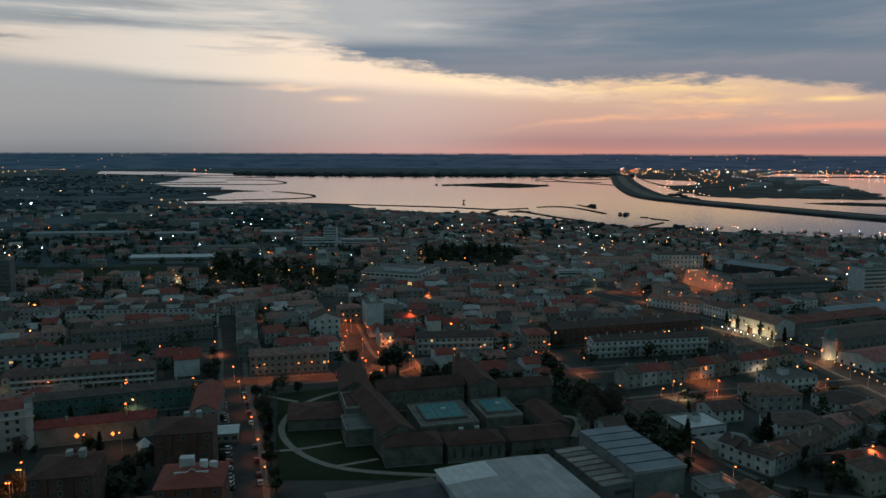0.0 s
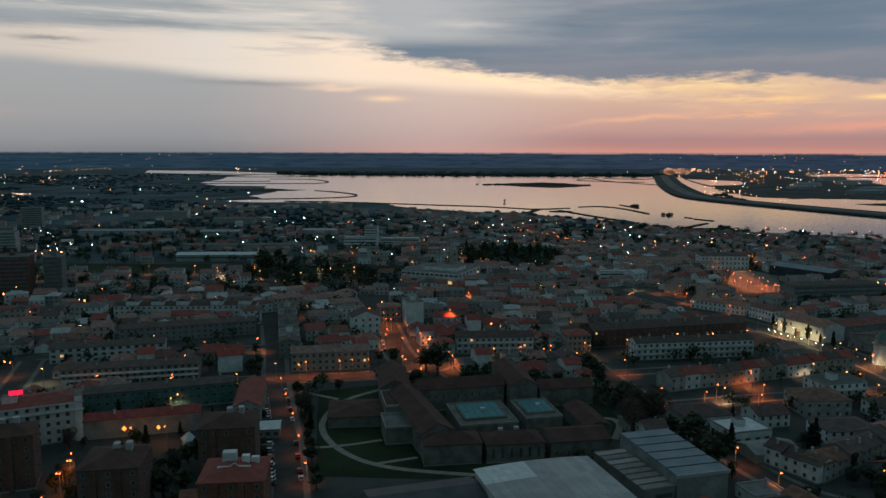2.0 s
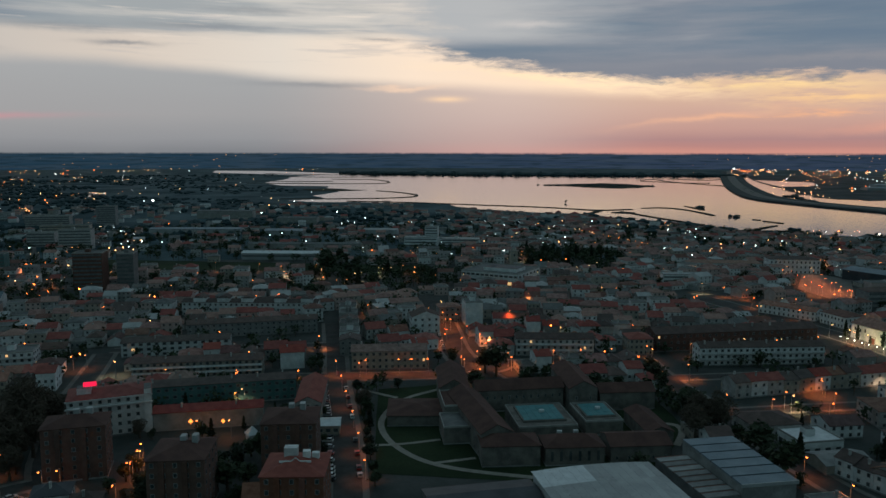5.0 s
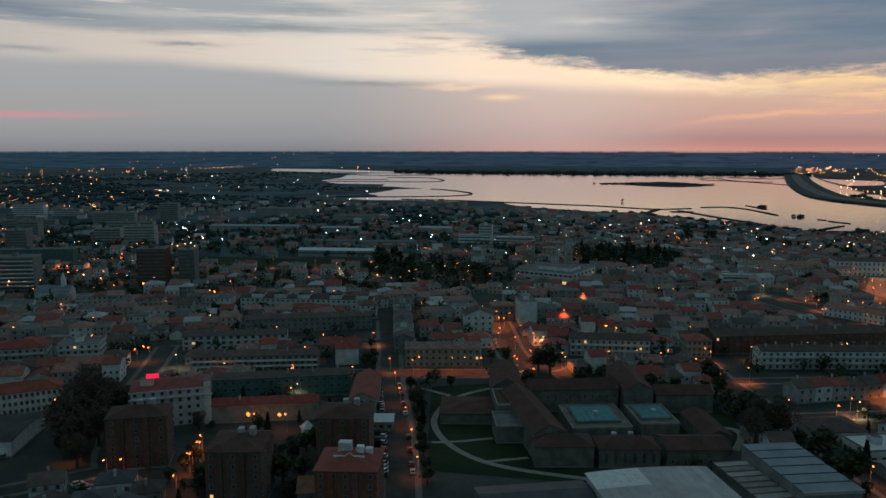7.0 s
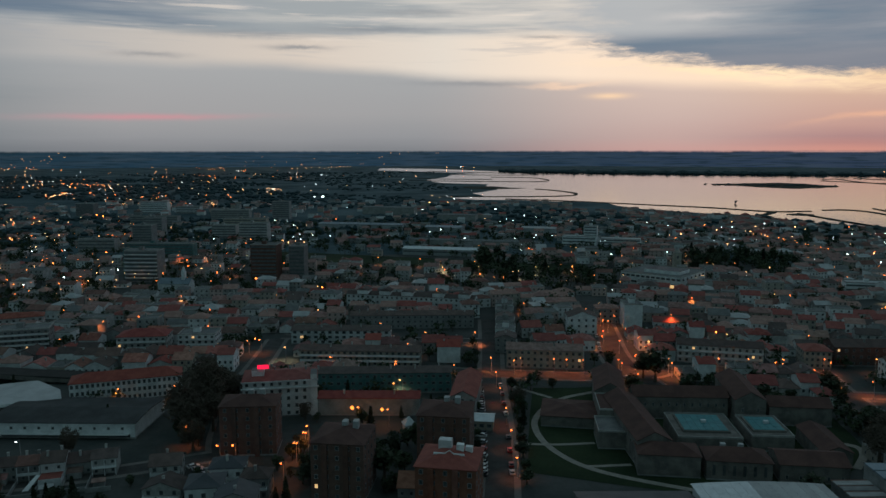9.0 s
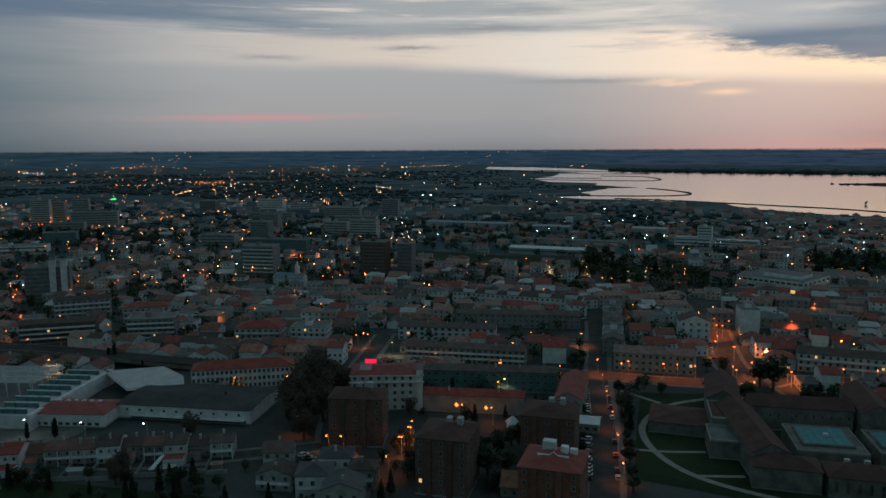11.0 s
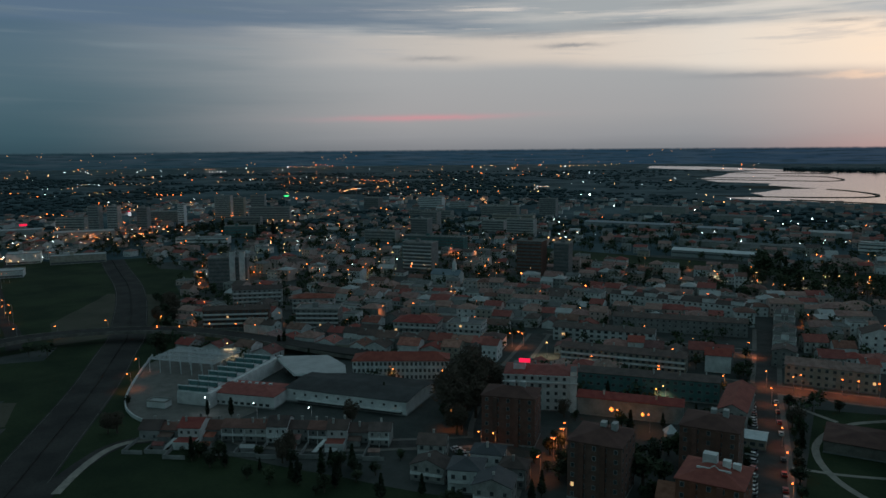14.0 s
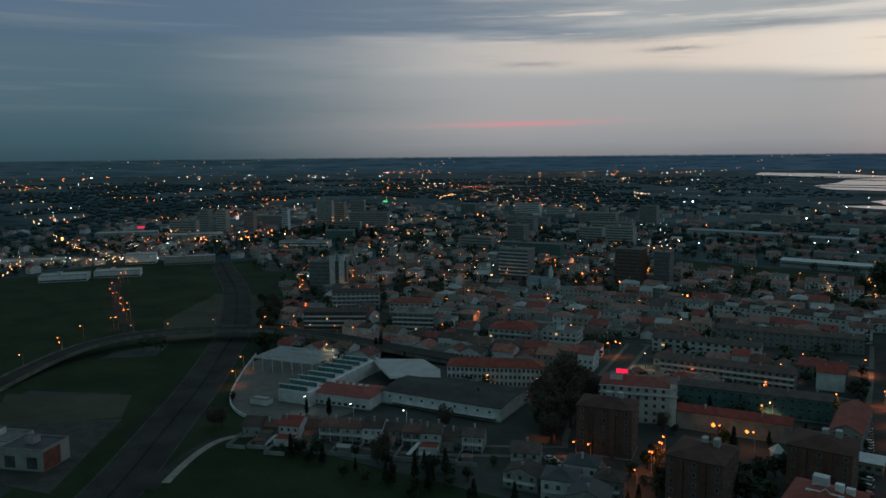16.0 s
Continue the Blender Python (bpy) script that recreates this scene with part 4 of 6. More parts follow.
def market():
    ob = thing("market_hall", -285, 185, 24, "white market and school complex with saw-tooth roofs", "market hall")
    inv = ob.matrix_basis.inverted()
    at = wing(ob, -285, 185, 24, 33, 18, 5.6, 1.8, "hip", "x", "white_paint", "red_tile")
    for i in range(7):
        part("rooflight", Shape().box(4.5 + i * 3.4, 5.9 + i * 3.4, 11.0, 12.2, 7.0, 7.5, "white_metal"), ob, "", at)
    for i in range(10):
        part("window", window_mesh(1.8, 1.2), ob, "", at @ pose(2 + i * 3.0, 0, 1.0))
    at = wing(ob, -260, 209, 18, 58, 30, 6.0, 1.0, "gable", "x", "white_paint", "dark_roofing")
    for i in range(10):
        part("window", window_mesh(1.1, 1.1), ob, "", at @ pose(4 + i * 5.4, 0, 3.4))
    part("canopy", Shape().box(6, 56, -2.2, 0, 1.9, 2.2, "white_paint").box(6, 56, -0.04, 0, 0.2, 1.9, "window_glass"), ob, "", at)
    x0, y0, rot = -294, 177, 22
    take(x0, y0, rot, 15, 62)
    at = inv @ pose(x0, y0, 0, 0, 0, rot)
    part("wall", wall_shape(15, 62, 6.0, "white_paint"), ob, "", at)
    for k in range(8):
        v = 1 + k * 7.6
        s = Shape()
        s.face([(-0.2, v, 8.6), (15.2, v, 8.6), (15.2, v + 7.4, 6.1), (-0.2, v + 7.4, 6.1)], "white_metal")
        s.box(-0.2, 15.2, v - 0.1, v + 0.25, 8.25, 8.65, "white_metal").box(-0.2, 15.2, v - 0.1, v + 0.15, 6.0, 6.35, "white_metal")
        for x in (-0.2, 14.9):
            s.face([(x, v, 6), (x, v + 7.4, 6), (x, v, 8.6)], "white_metal")
            s.face([(x + 0.3, v, 6), (x + 0.3, v, 8.6), (x + 0.3, v + 7.4, 6)], "white_metal")
        tooth = part("roof_tooth", s, ob, "white saw-tooth roof with slanting sheet", at)
        for i in range(3):
            part("pane", Shape().box(0.3 + i * 4.9, 4.9 + i * 4.9, v, v + 0.06, 6.4, 8.2, "teal_panel"), tooth)
    part("gutter_wall", Shape().box(15.2, 17.2, -1, 63, 0, 6.6, "white_paint"), ob, "", at)
    take(-300, 226, 20, 46, 26)
    part("canopy", Shape().prism([(-303, 238), (-272, 224), (-254, 240), (-264, 249), (-284, 256)], 5.4, 6.6, "white_paint", "pale_sheet"), ob, "wide pale folded canopy roof", inv)
    part("wall", Shape().prism([(-296, 240), (-274, 230), (-259, 239), (-267, 247), (-282, 252)], 0, 5.4, "window_glass", "pale_sheet"), ob, "", inv)


market()
sch = block("school", -258, 248, 38, 46, 13, 9.6, "white two-storey school with close rows of windows and red roof", "school", "white_paint", "hip", "red_tile", 3.0, 3, 22, 5, (1.2, 1.7), 0.0)


def pergola():
    ob = thing("pergola", -349, 196, 23, "open steel pergola of slender columns and lattice beams", "pergola")
    take(-349, 196, 23, 37, 26)
    post = Shape().tube(0, 0, 0.16, 0.16, 0, 6.6, "white_metal", 8).mesh("post")
    for i in range(7):
        for j in range(4):
            part("post", post, ob, "", pose(i * 6, j * 8, 0))
    for i in range(38):
        part("slat", Shape().box(i - 0.07, i + 0.07, -0.6, 25, 6.6, 6.85, "white_metal"), ob)
    for j in range(9):
        part("purlin", Shape().box(-0.6, 37, j * 3 - 0.08, j * 3 + 0.08, 6.86, 7.0, "white_metal"), ob)
    for j in range(4):
        part("beam", Shape().box(-0.6, 37, j * 8 - 0.14, j * 8 + 0.14, 6.86, 7.2, "white_metal"), ob)


pergola()
block("kiosk", -300, 166, 24, 9, 5, 3.0, "low white yard shelter", "shelter", "white_paint", "flat", "pale_sheet")
s = strip(smooth_line([(-374, 212), (-342, 184), (-313, 162), (-292, 155), (-270, 157), (-262, 162)], 3), 0.4, 1.5, "white_paint", None, 1.5)
ground_piece("wall_yard", s, "low white curved yard wall", "wall")

# depot beside the motorway
dep = block("depot", -300, 66, 35, 18, 14, 7.5, "dark depot building with pale frame and brick flank", "depot", "concrete", "flat", "dark_sheet", 0, 1, 2, 0, (4.5, 4.5), 0.0)
part("side_panel", Shape().box(18, 18.1, 0.3, 9, 0.4, 7.2, "brick"), dep, "brick clad flank")
block("depot", -330, 62, 35, 20, 12, 4.0, "low white depot shed with wide openings", "depot", "white_paint", "flat", "flat_roof", 0, 1, 4, 0, (2.6, 2.0), 0.0)


def white_row(line, n, w, d, h, label, wall="white_paint", tile="roof_tile", rise=2.0, floors=2, group="row houses", gables=True, lit=0.01, bays=2):
    """Attached houses along a line from its first point to its last."""
    (x0, y0), (x1, y1) = line
    rot = math.degrees(math.atan2(y1 - y0, x1 - x0))
    length = math.hypot(x1 - x0, y1 - y0)
    n = n or max(1, int(length / w))
    for i in range(n):
        k = i / n
        hh = h * rng.uniform(0.9, 1.12)
        block("row_house", x0 + (x1 - x0) * k, y0 + (y1 - y0) * k, rot, length / n - 0.12, d * rng.uniform(0.92, 1.08), hh, label, "house",
              rng.choice(wall) if isinstance(wall, tuple) else wall, "gable" if gables else "hip", rng.choice(tile) if isinstance(tile, tuple) else tile, rise, floors, bays, 0, (1.2, 1.4), lit, chimneys=1, group=group)


def garden_row():
    """Old row houses with yards, lean-tos and garden walls on their near side."""
    rot = 34.5
    c, n = math.cos(radians(rot)), math.sin(radians(rot))
    u = 0.0
    for i, (w, d, h, wall, tile, deep, kind) in enumerate((
            (8, 9, 4.2, "grey_render", "old_tile", 1.0, 0), (9, 8, 4.0, "stained_wall", "brown_tile", 2.0, 1), (8.5, 11, 6.6, "white_paint", "red_tile", -2.5, 2), (7, 8, 4.2, "stained_wall", "brown_tile", 3.0, 1),
            (9, 9, 5.6, "stained_wall", "brown_tile", 1.5, 3), (9, 9, 5.6, "plaster", "brown_tile", 1.5, 3), (7.5, 11, 6.8, "white_paint", "old_tile", 0.0, 3), (8, 8, 5.4, "stained_wall", "old_tile", 2.5, 1),
            (7.5, 9, 5.8, "grey_render", "brown_tile", 1.0, 3), (7.5, 10, 6.4, "white_paint", "old_tile", -0.5, 2), (8, 9, 4.6, "stained_wall", "old_tile", 2.0, 1), (8, 9, 5.8, "plaster", "old_tile", 0.5, 3))):
        x, y = -268 + c * u - n * deep, 144 + n * u + c * deep
        kinds = {"white_paint": "white flank", "plaster": "plain plaster", "grey_render": "grey render", "stained_wall": "stained walls"}
        ob = block("row_house", x, y, rot + rng.uniform(-2, 2), w - 0.1, d, h, "old row house with %s, tiled roof and back yard" % kinds[wall], "house", wall, "gable", tile, rng.uniform(1.5, 2.4), 2 if h > 5 else 1, rng.choice((2, 3)), 0, (1.0, 1.2), 0.01, chimneys=rng.choice((1, 2)), group="row houses")
        if kind == 1:
            part("lean_to", Shape().box(0.3, w * 0.6, -3.2, 0, 0, 2.3, "stained_wall").face([(0.1, -3.5, 2.35), (w * 0.65, -3.5, 2.35), (w * 0.65, 0, 3.2), (0.1, 0, 3.2)], "roof_tile"), ob, "low tiled lean-to")
        elif kind == 2:
            part("lean_to", Shape().box(0.2, w - 0.5, -5.5, 0, 0, 3.0, "white_paint", "red_tile"), ob, "white flat annexe with a red tiled deck")
            part("stair", Shape().face([(-4.5, -6.5, 0.1), (-2.6, -6.5, 0.1), (0.2, -1.0, 3.0), (-1.2, -1.0, 3.0)], "white_paint").face([(-4.5, -6.5, 0.1), (-1.2, -1.0, 3.0), (-1.2, -1.0, 0.1)], "white_paint"), ob, "white outside stair")
        elif kind == 3:
            s = Shape().box(0.2, w - 0.2, -1.6, 0, 2.6, 2.8, "concrete").box(0.2, w - 0.2, -1.65, -1.5, 2.8, 3.7, "white_paint")
            for q in (0.2, w / 2, w - 0.45):
                s.box(q, q + 0.25, -1.6, -1.35, 0, 2.6, "white_paint").box(q, q + 0.25, -1.6, -1.35, 3.7, h - 0.2, "white_paint")
            part("veranda", s, ob, "white two-storey veranda")
        if i % 2:
            gx, gy = x + n * 11 + c * 2, y - c * 11 + n * 2
            block("shed", gx, gy, rot, rng.uniform(3, 5), rng.uniform(2.5, 4), 2.3, "small garden shed with a rusty sheet roof", "shed", rng.choice(("stained_wall", "grey_render")), "gable", rng.choice(("roof_tile", "pale_sheet", "old_tile")), 0.6, group="garden sheds")
        s = Shape().box(0, 0.25, -14, -0.3, 0, 1.5, "stained_wall").box(0.25, w - 0.1, -14, -13.75, 0, 1.6, "stained_wall")
        wall_ob = new("garden_wall", s.mesh("garden_wall"))
        wall_ob.matrix_basis = pose(x, y, 0, 0, 0, rot)
        tagged(wall_ob, "stained low garden wall round a back yard", "wall", "garden walls")
        u += w


garden_row()
for x, y, r, w, d, h in ((-163, 182, 20, 12, 8, 5.5), (-147, 182, 28, 11, 11, 8), (-134, 178, 24, 12, 10, 8), (-150, 198, 25, 11, 9, 7.5), (-137, 196, 20, 9, 8, 7), (-172, 196, 30, 10, 9, 6)):
    block("house", x, y, r, w, d, h, "white house with dark tiled roof and balconies above the garden", "house", rng.choice(("white_paint", "plaster")), rng.choice(("gable", "hip", "gable_y")), rng.choice(("old_tile", "dark_sheet")), 2.4, 2, 3, 2, balcony=True, chimneys=1)

# right of the park
white_row([(114, 250), (183, 304)], 11, 8, 10, 6.4, "pale two-storey row house with brown tiled roof", ("cream_paint", "plaster"), ("old_tile", "roof_tile"), 2.2)
white_row([(100, 266), (112, 249)], 3, 7, 9, 6.8, "white row house on the bend of the street", "white_paint", "old_tile", 2.0)
block("villa", 94, 281, 18, 17, 15, 5.0, "white flat-roofed modern villa", "villa", "white_paint", "flat", "white_metal", 0, 1, 4, 3, (2.2, 2.0), 0.0)
block("house", 81, 297, 15, 20, 16, 5.2, "low house with hipped brown roof", "house", "plaster", "hip", "old_tile", 2.6, 1, 5, 3)
block("house", 97, 265, 17, 18, 12, 3.6, "long low building with a tan tiled roof", "house", "cream_paint", "gable", "grey_render", 1.6)
block("villa", 131, 285, 10, 21, 15, 5.0, "pale blue-white villa with dark hipped roof", "villa", "white_paint", "hip", "old_tile", 2.4, 2, 6, 4, chimneys=1)
block("villa", 134, 315, 6, 20, 18, 7.2, "two-storey villa with red-brown hipped roof", "villa", "plaster", "hip", "roof_tile", 2.6, 2, 5, 4, chimneys=1)
block("villa", 164, 308, 12, 18, 16, 6.2, "white villa with broad dark hipped roof", "villa", "white_paint", "hip", "old_tile", 2.6, 2, 5, 4)
block("villa", 150, 335, 14, 22, 14, 8.0, "teal-shadowed white flats with balconies", "villa", "white_paint", "flat", "flat_roof", 0, 3, 6, 3, balcony=True)
block("villa", 110, 300, 15, 14, 12, 5.5, "white house with small gables", "villa", "white_paint", "gable", "roof_tile", 2.2, 2, 4, 2)
white_row([(86, 346), (188, 388)], 13, 8, 10, 7.0, "two-storey row house with red tiled roof and pale walls", ("white_paint", "plaster", "cream_paint"), ("roof_tile", "red_tile", "old_tile"), 2.2)
block("apartment_block", 81, 399, 11, 66, 11, 9.5, "long white three-storey apartment terrace", "apartment block", "white_paint", "gable", "old_tile", 2.0, 3, 20, 3, (1.4, 1.4), 0.04, True, 10)
block("apartment_block", 62, 424, 17, 98, 14, 10, "long brick terrace under one dark roof", "apartment block", "dull_brick", "gable", "old_tile", 2.6, 3, 26, 3, (1.3, 1.5), 0.05, False, 9)
block("apartment_block", 47, 415, 10, 13, 14, 9, "corner house with shopfronts lit by street lamps", "apartment block", "cream_paint", "hip", "red_tile", 2.4, 3, 5, 4)
# along the street and the avenue
for i in range(7):
    block("town_house", -108 - 4.4 * i, 392 + 16.0 * i, 12, 11, 12, 8.5 + 0.8 * (i % 3), "white stepped town house beside the street", "house", "white_paint" if i % 2 else "plaster", "flat" if i % 3 else "gable_y", "flat_roof" if i % 3 else "old_tile", 1.8, 3, 3, 3, (1.2, 1.3), 0.01, chimneys=1, group="stepped town houses")
block("apartment_block", -95, 367, 12, 38, 12, 9.6, "three-storey block with shopfronts lit orange", "apartment block", "cream_paint", "gable", "roof_tile", 2.2, 3, 12, 3, (1.4, 1.5), 0.06, False, 4)
block("apartment_block", -14, 406, 6, 42, 12, 9.4, "pale apartment terrace facing the lit square", "apartment block", "plaster", "gable", "old_tile", 2.2, 3, 13, 3, (1.3, 1.5), 0.06, True, 4)
block("house", -78, 447, 17, 17, 14, 10.5, "white house with broad gable", "house", "white_paint", "gable_y", "old_tile", 3.4, 3, 4, 3)
block("apartment_block", -48, 472, 17, 11, 14, 15, "tall blank-walled white block on the avenue", "apartment block", "white_paint", "flat", "flat_roof", 0, 5, 0, 4)
block("apartment_block", -66, 480, 17, 14, 12, 10, "white town house on the avenue", "apartment block", "plaster", "hip", "roof_tile", 2, 3, 4, 3)

# flats behind the market hall
block("apartment_block", -408, 266, 44, 40, 12, 11.5, "brick flats with balconies lit orange by street lamps", "apartment block", "dull_brick", "gable", "old_tile", 1.8, 4, 12, 3, (1.4, 1.4), 0.06, True, 4)
block("apartment_block", -356, 296, 36, 26, 14, 14, "grey flats with long balcony bands", "apartment block", "grey_render", "flat", "flat_roof", 0, 5, 8, 4, (1.5, 1.4), 0.05, True)
block("apartment_block", -300, 322, 26, 26, 16, 9.5, "low flats with a broad red hipped roof", "apartment block", "plaster", "hip", "red_tile", 3.0, 3, 8, 4, (1.5, 1.4), 0.05, True)
block("apartment_block", -268, 332, 22, 20, 14, 11, "white four-storey flats with balconies", "apartment block", "white_paint", "flat", "flat_roof", 0, 4, 6, 4, (1.5, 1.4), 0.05, True)
block("apartment_block", -450, 318, 48, 34, 13, 12, "long grey flats beside the ring road", "apartment block", "grey_render", "gable", "old_tile", 1.8, 4, 10, 3, (1.4, 1.4), 0.05, True)
block("apartment_block", -400, 330, 42, 28, 13, 10, "plastered flats with a red roof", "apartment block", "plaster", "hip", "roof_tile", 2.2, 3, 8, 3, (1.4, 1.4), 0.05, True)

# ---- landmarks farther into the town ----
def banded_tower(x, y, rot, w, d, h, floors, label, wall="white_paint", bays=7, band="white_paint", lit=0.05):
    ob = block("tower_block", x, y, rot, w, d, h, label, "tower block", wall, "flat", "flat_roof", 0, floors, bays, 3, (1.6, 1.5), lit, band == "white_paint", keep=True)
    return ob


hotel = banded_tower(-460, 508, 17, 28, 16, 26, 8, "white hotel tower with long balcony bands", "grey_render", 8)
part("stair_tower", Shape().box(-2, 0.0, 3, 12, 0, 28, "teal_panel", "flat_roof"), hotel, "dark glazed stair tower")
banded_tower(-364, 548, 17, 22, 18, 30, 10, "brown rendered tower block", "dull_brick", 6, "none")
banded_tower(-338, 566, 17, 13, 16, 28, 9, "brown tower block beside a taller one", "grey_render", 4, "none")
twin = banded_tower(-520, 346, 48, 30, 16, 25, 8, "tower block with two tall white lift shafts", "grey_render", 7, "none")
for u in (16.5, 24.0):
    part("lift_shaft", Shape().box(u, u + 4.2, -2.0, 6, 0, 30, "white_paint", "flat_roof"), twin, "tall blank white shaft")
church = block("church", -396, 471, 17, 24, 12, 8.5, "pale church with a low bell gable", "church", "white_paint", "gable", "blue_sheet", 3.5)
part("bell_gable", Shape().box(17, 19.5, 4, 8, 8, 17, "white_paint", "white_metal"), church)
part("spire", Shape().tube(18.25, 6, 1.9, 0.05, 17, 21.5, "white_metal", 4), church)
terr = block("apartment_block", -239, 476, 6, 91, 11, 9.6, "long white apartment terrace with small roof gables", "apartment block", "white_paint", "gable", "old_tile", 1.6, 3, 26, 2, (1.4, 1.4), 0.03, False, 0)
for u in (8, 24, 40, 62, 80):
    part("dormer", Shape().box(u, u + 8, -0.2, 8, 9.6, 12.4, "white_paint").moved(Shape().gable(8, 8.4, 12.4, 2.0, "old_tile", 0.3, "y"), pose(u, -0.2, 0)), terr, "white gabled roof house")
block("apartment_block", -207, 417, 21, 76, 11, 8.4, "grey apartment terrace with small windows", "apartment block", "grey_render", "gable", "old_tile", 1.8, 3, 22, 2, (1.2, 1.3), 0.02, False, 7)
block("apartment_block", -222, 372, 18, 56, 12, 8.2, "white flats with dark balcony openings", "apartment block", "white_paint", "gable", "old_tile", 1.8, 3, 14, 2, (2.0, 1.5), 0.03, False, 5)
block("apartment_block", -196, 336, 16, 62, 11, 8.0, "long row of cream flats with dark roof", "apartment block", "cream_paint", "gable", "old_tile", 1.8, 3, 20, 2, (1.5, 1.4), 0.03, True, 6)
block("warehouse", -303, 735, 6, 82, 16, 7.0, "long pale warehouse with a blue-white sheet roof", "warehouse", "pale_sheet", "gable", "white_metal", 1.8, 1, 22, 0, (2.4, 1.2), 0, base=3.6)
civic = block("civic_building", -69, 641, -21, 52, 48, 9.2, "white modern civic building with lit ground floor", "civic building", "white_paint", "flat", "flat_roof", 0, 2, 12, 6, (3.2, 1.7), 0.0, base=1.6, detail=True)
part("roof_house", Shape().box(16, 46, 10, 30, 9.35, 12.0, "white_paint", "dark_sheet"), civic)
part("shopfront", Shape().box(20, 50, -0.2, -0.05, 0.2, 2.6, "lit_window"), civic, "glowing ground-floor windows")
bell = thing("church_tower", -30, 708, 17, "ochre stone church tower with a dome", "church tower")
take(-34, 704, 17, 14, 14)
part("shaft", Shape().box(0, 6.5, 0, 6.5, 0, 18, "cream_paint").box(-0.3, 6.8, -0.3, 6.8, 17.4, 18.0, "concrete"), bell)
part("dome", Shape().tube(3.25, 3.25, 3.0, 2.2, 18, 20, "cream_paint", 12).tube(3.25, 3.25, 2.2, 0.2, 20, 22.5, "grey_render", 12), bell)
for z in (5, 12.5):
    part("window", window_mesh(1.4, 2.6), bell, "", pose(2.5, 0, z))
block("palace", 203, 720, 1, 44, 18, 13, "large white public building lit orange from the square", "public building", "white_paint", "hip", "old_tile", 2.6, 3, 12, 4, (1.3, 2.0), 0.02, detail=True)
block("palace", 132, 724, 1, 66, 14, 8, "long white two-storey building with red roof", "public building", "white_paint", "hip", "roof_tile", 2.2, 2, 18, 3, (1.3, 1.7), 0.02, detail=True)
block("hall", 256, 694, -52, 56, 26, 9, "big hall with a blue-grey sheet roof beside the square", "hall", "dark_sheet", "gable", "blue_sheet", 2.0)
block("hall", 100, 655, 4, 40, 14, 7, "low modern building with pale flat roof", "hall", "white_paint", "flat", "pale_sheet", 0, 2, 12, 0, (2, 1.4), 0.05)
lit = block("convent", 182, 474, -67.7, 35, 16, 9.4, "white chapel front brightly lit from below", "chapel", "white_paint", "gable", "roof_tile", 3.0)
for i, u in enumerate((2.5, 6.5, 10.0, 21.5, 25.5, 30.0)):
    part("window", window_mesh(1.2, 2.0), lit, "", pose(u, 0, 5.0 if i % 2 else 5.6))
part("door", Shape().box(15.5, 18.0, -0.1, 0, 0, 3.6, "brick").box(15.0, 15.5, -0.25, 0, 0, 4.2, "concrete").box(18.0, 18.5, -0.25, 0, 0, 4.2, "concrete").box(15.0, 18.5, -0.25, 0, 4.2, 4.7, "concrete"), lit, "stone-framed portal")
part("cornice", Shape().box(-0.3, 35.3, -0.5, 0, 8.9, 9.4, "concrete"), lit)
block("town_house", 147, 541, -41, 38, 11, 6.4, "row of white two-storey shops along the quay", "shops", "white_paint", "gable", "roof_tile", 2.0, 2, 12, 3, (1.1, 1.6), 0.1, detail=True)
block("town_house", 178, 514, -67, 20, 16, 7.6, "white corner house with a hipped dark roof", "house", "white_paint", "hip", "brown_tile", 2.6, 2, 7, 5, (1.1, 1.7), 0.0, detail=True)
tw = thing("bell_tower", 207, 401, 0, "round white tower lit warm from below", "tower")
take(201, 395, 0, 12, 12)
part("shaft", Shape().tube(0, 0, 3.6, 3.2, 0, 10.5, "white_paint", 20), tw)
part("gallery", Shape().tube(0, 0, 4.0, 4.0, 10.5, 11.1, "concrete", 20), tw)
part("lantern", Shape().tube(0, 0, 2.8, 2.8, 11.1, 14.0, "plaster", 8), tw)
for a in range(0, 360, 45):
    part("window", window_mesh(1.1, 1.8, "lit_window" if a in (225, 270) else "window_glass"), tw, "", pose(2.62 * math.sin(radians(a)) - 0.55 * math.cos(radians(a)), -2.62 * math.cos(radians(a)) - 0.55 * math.sin(radians(a)), 11.5, 0, 0, a))
part("dome", Shape().tube(0, 0, 3.0, 1.8, 14, 15.4, "teal_panel", 8).tube(0, 0, 1.8, 0.1, 15.4, 17.4, "teal_panel", 8), tw)
block("market_building", 216, 372, 23, 60, 22, 6, "long low red-roofed building along the quay", "market", "white_paint", "gable", "roof_tile", 2.6, 1, 14, 4, (1.4, 1.8), 0.05)
block("market_building", 218, 414, 23, 70, 26, 7, "long low building with red roof behind the round tower", "market", "plaster", "gable", "old_tile", 2.8, 1, 14, 4, (1.4, 1.8), 0.05)
block("hall", 214, 455, 23, 80, 18, 7, "wide red-roofed hall with skylights", "hall", "plaster", "gable", "roof_tile", 2.6)
block("hall", 250, 482, 20, 90, 20, 7, "pale blue-roofed halls in a row", "hall", "pale_sheet", "gable", "blue_sheet", 2.2)
block("apartment_block", 225, 560, 12, 70, 14, 13, "dark apartment range with a tiled roof", "apartment block", "grey_render", "hip", "old_tile", 2.4, 4, 18, 3, lit=0.04)
block("apartment_block", 320, 575, 14, 26, 16, 22, "tall pale block of flats", "apartment block", "white_paint", "flat", "flat_roof", 0, 7, 7, 4, lit=0.04)
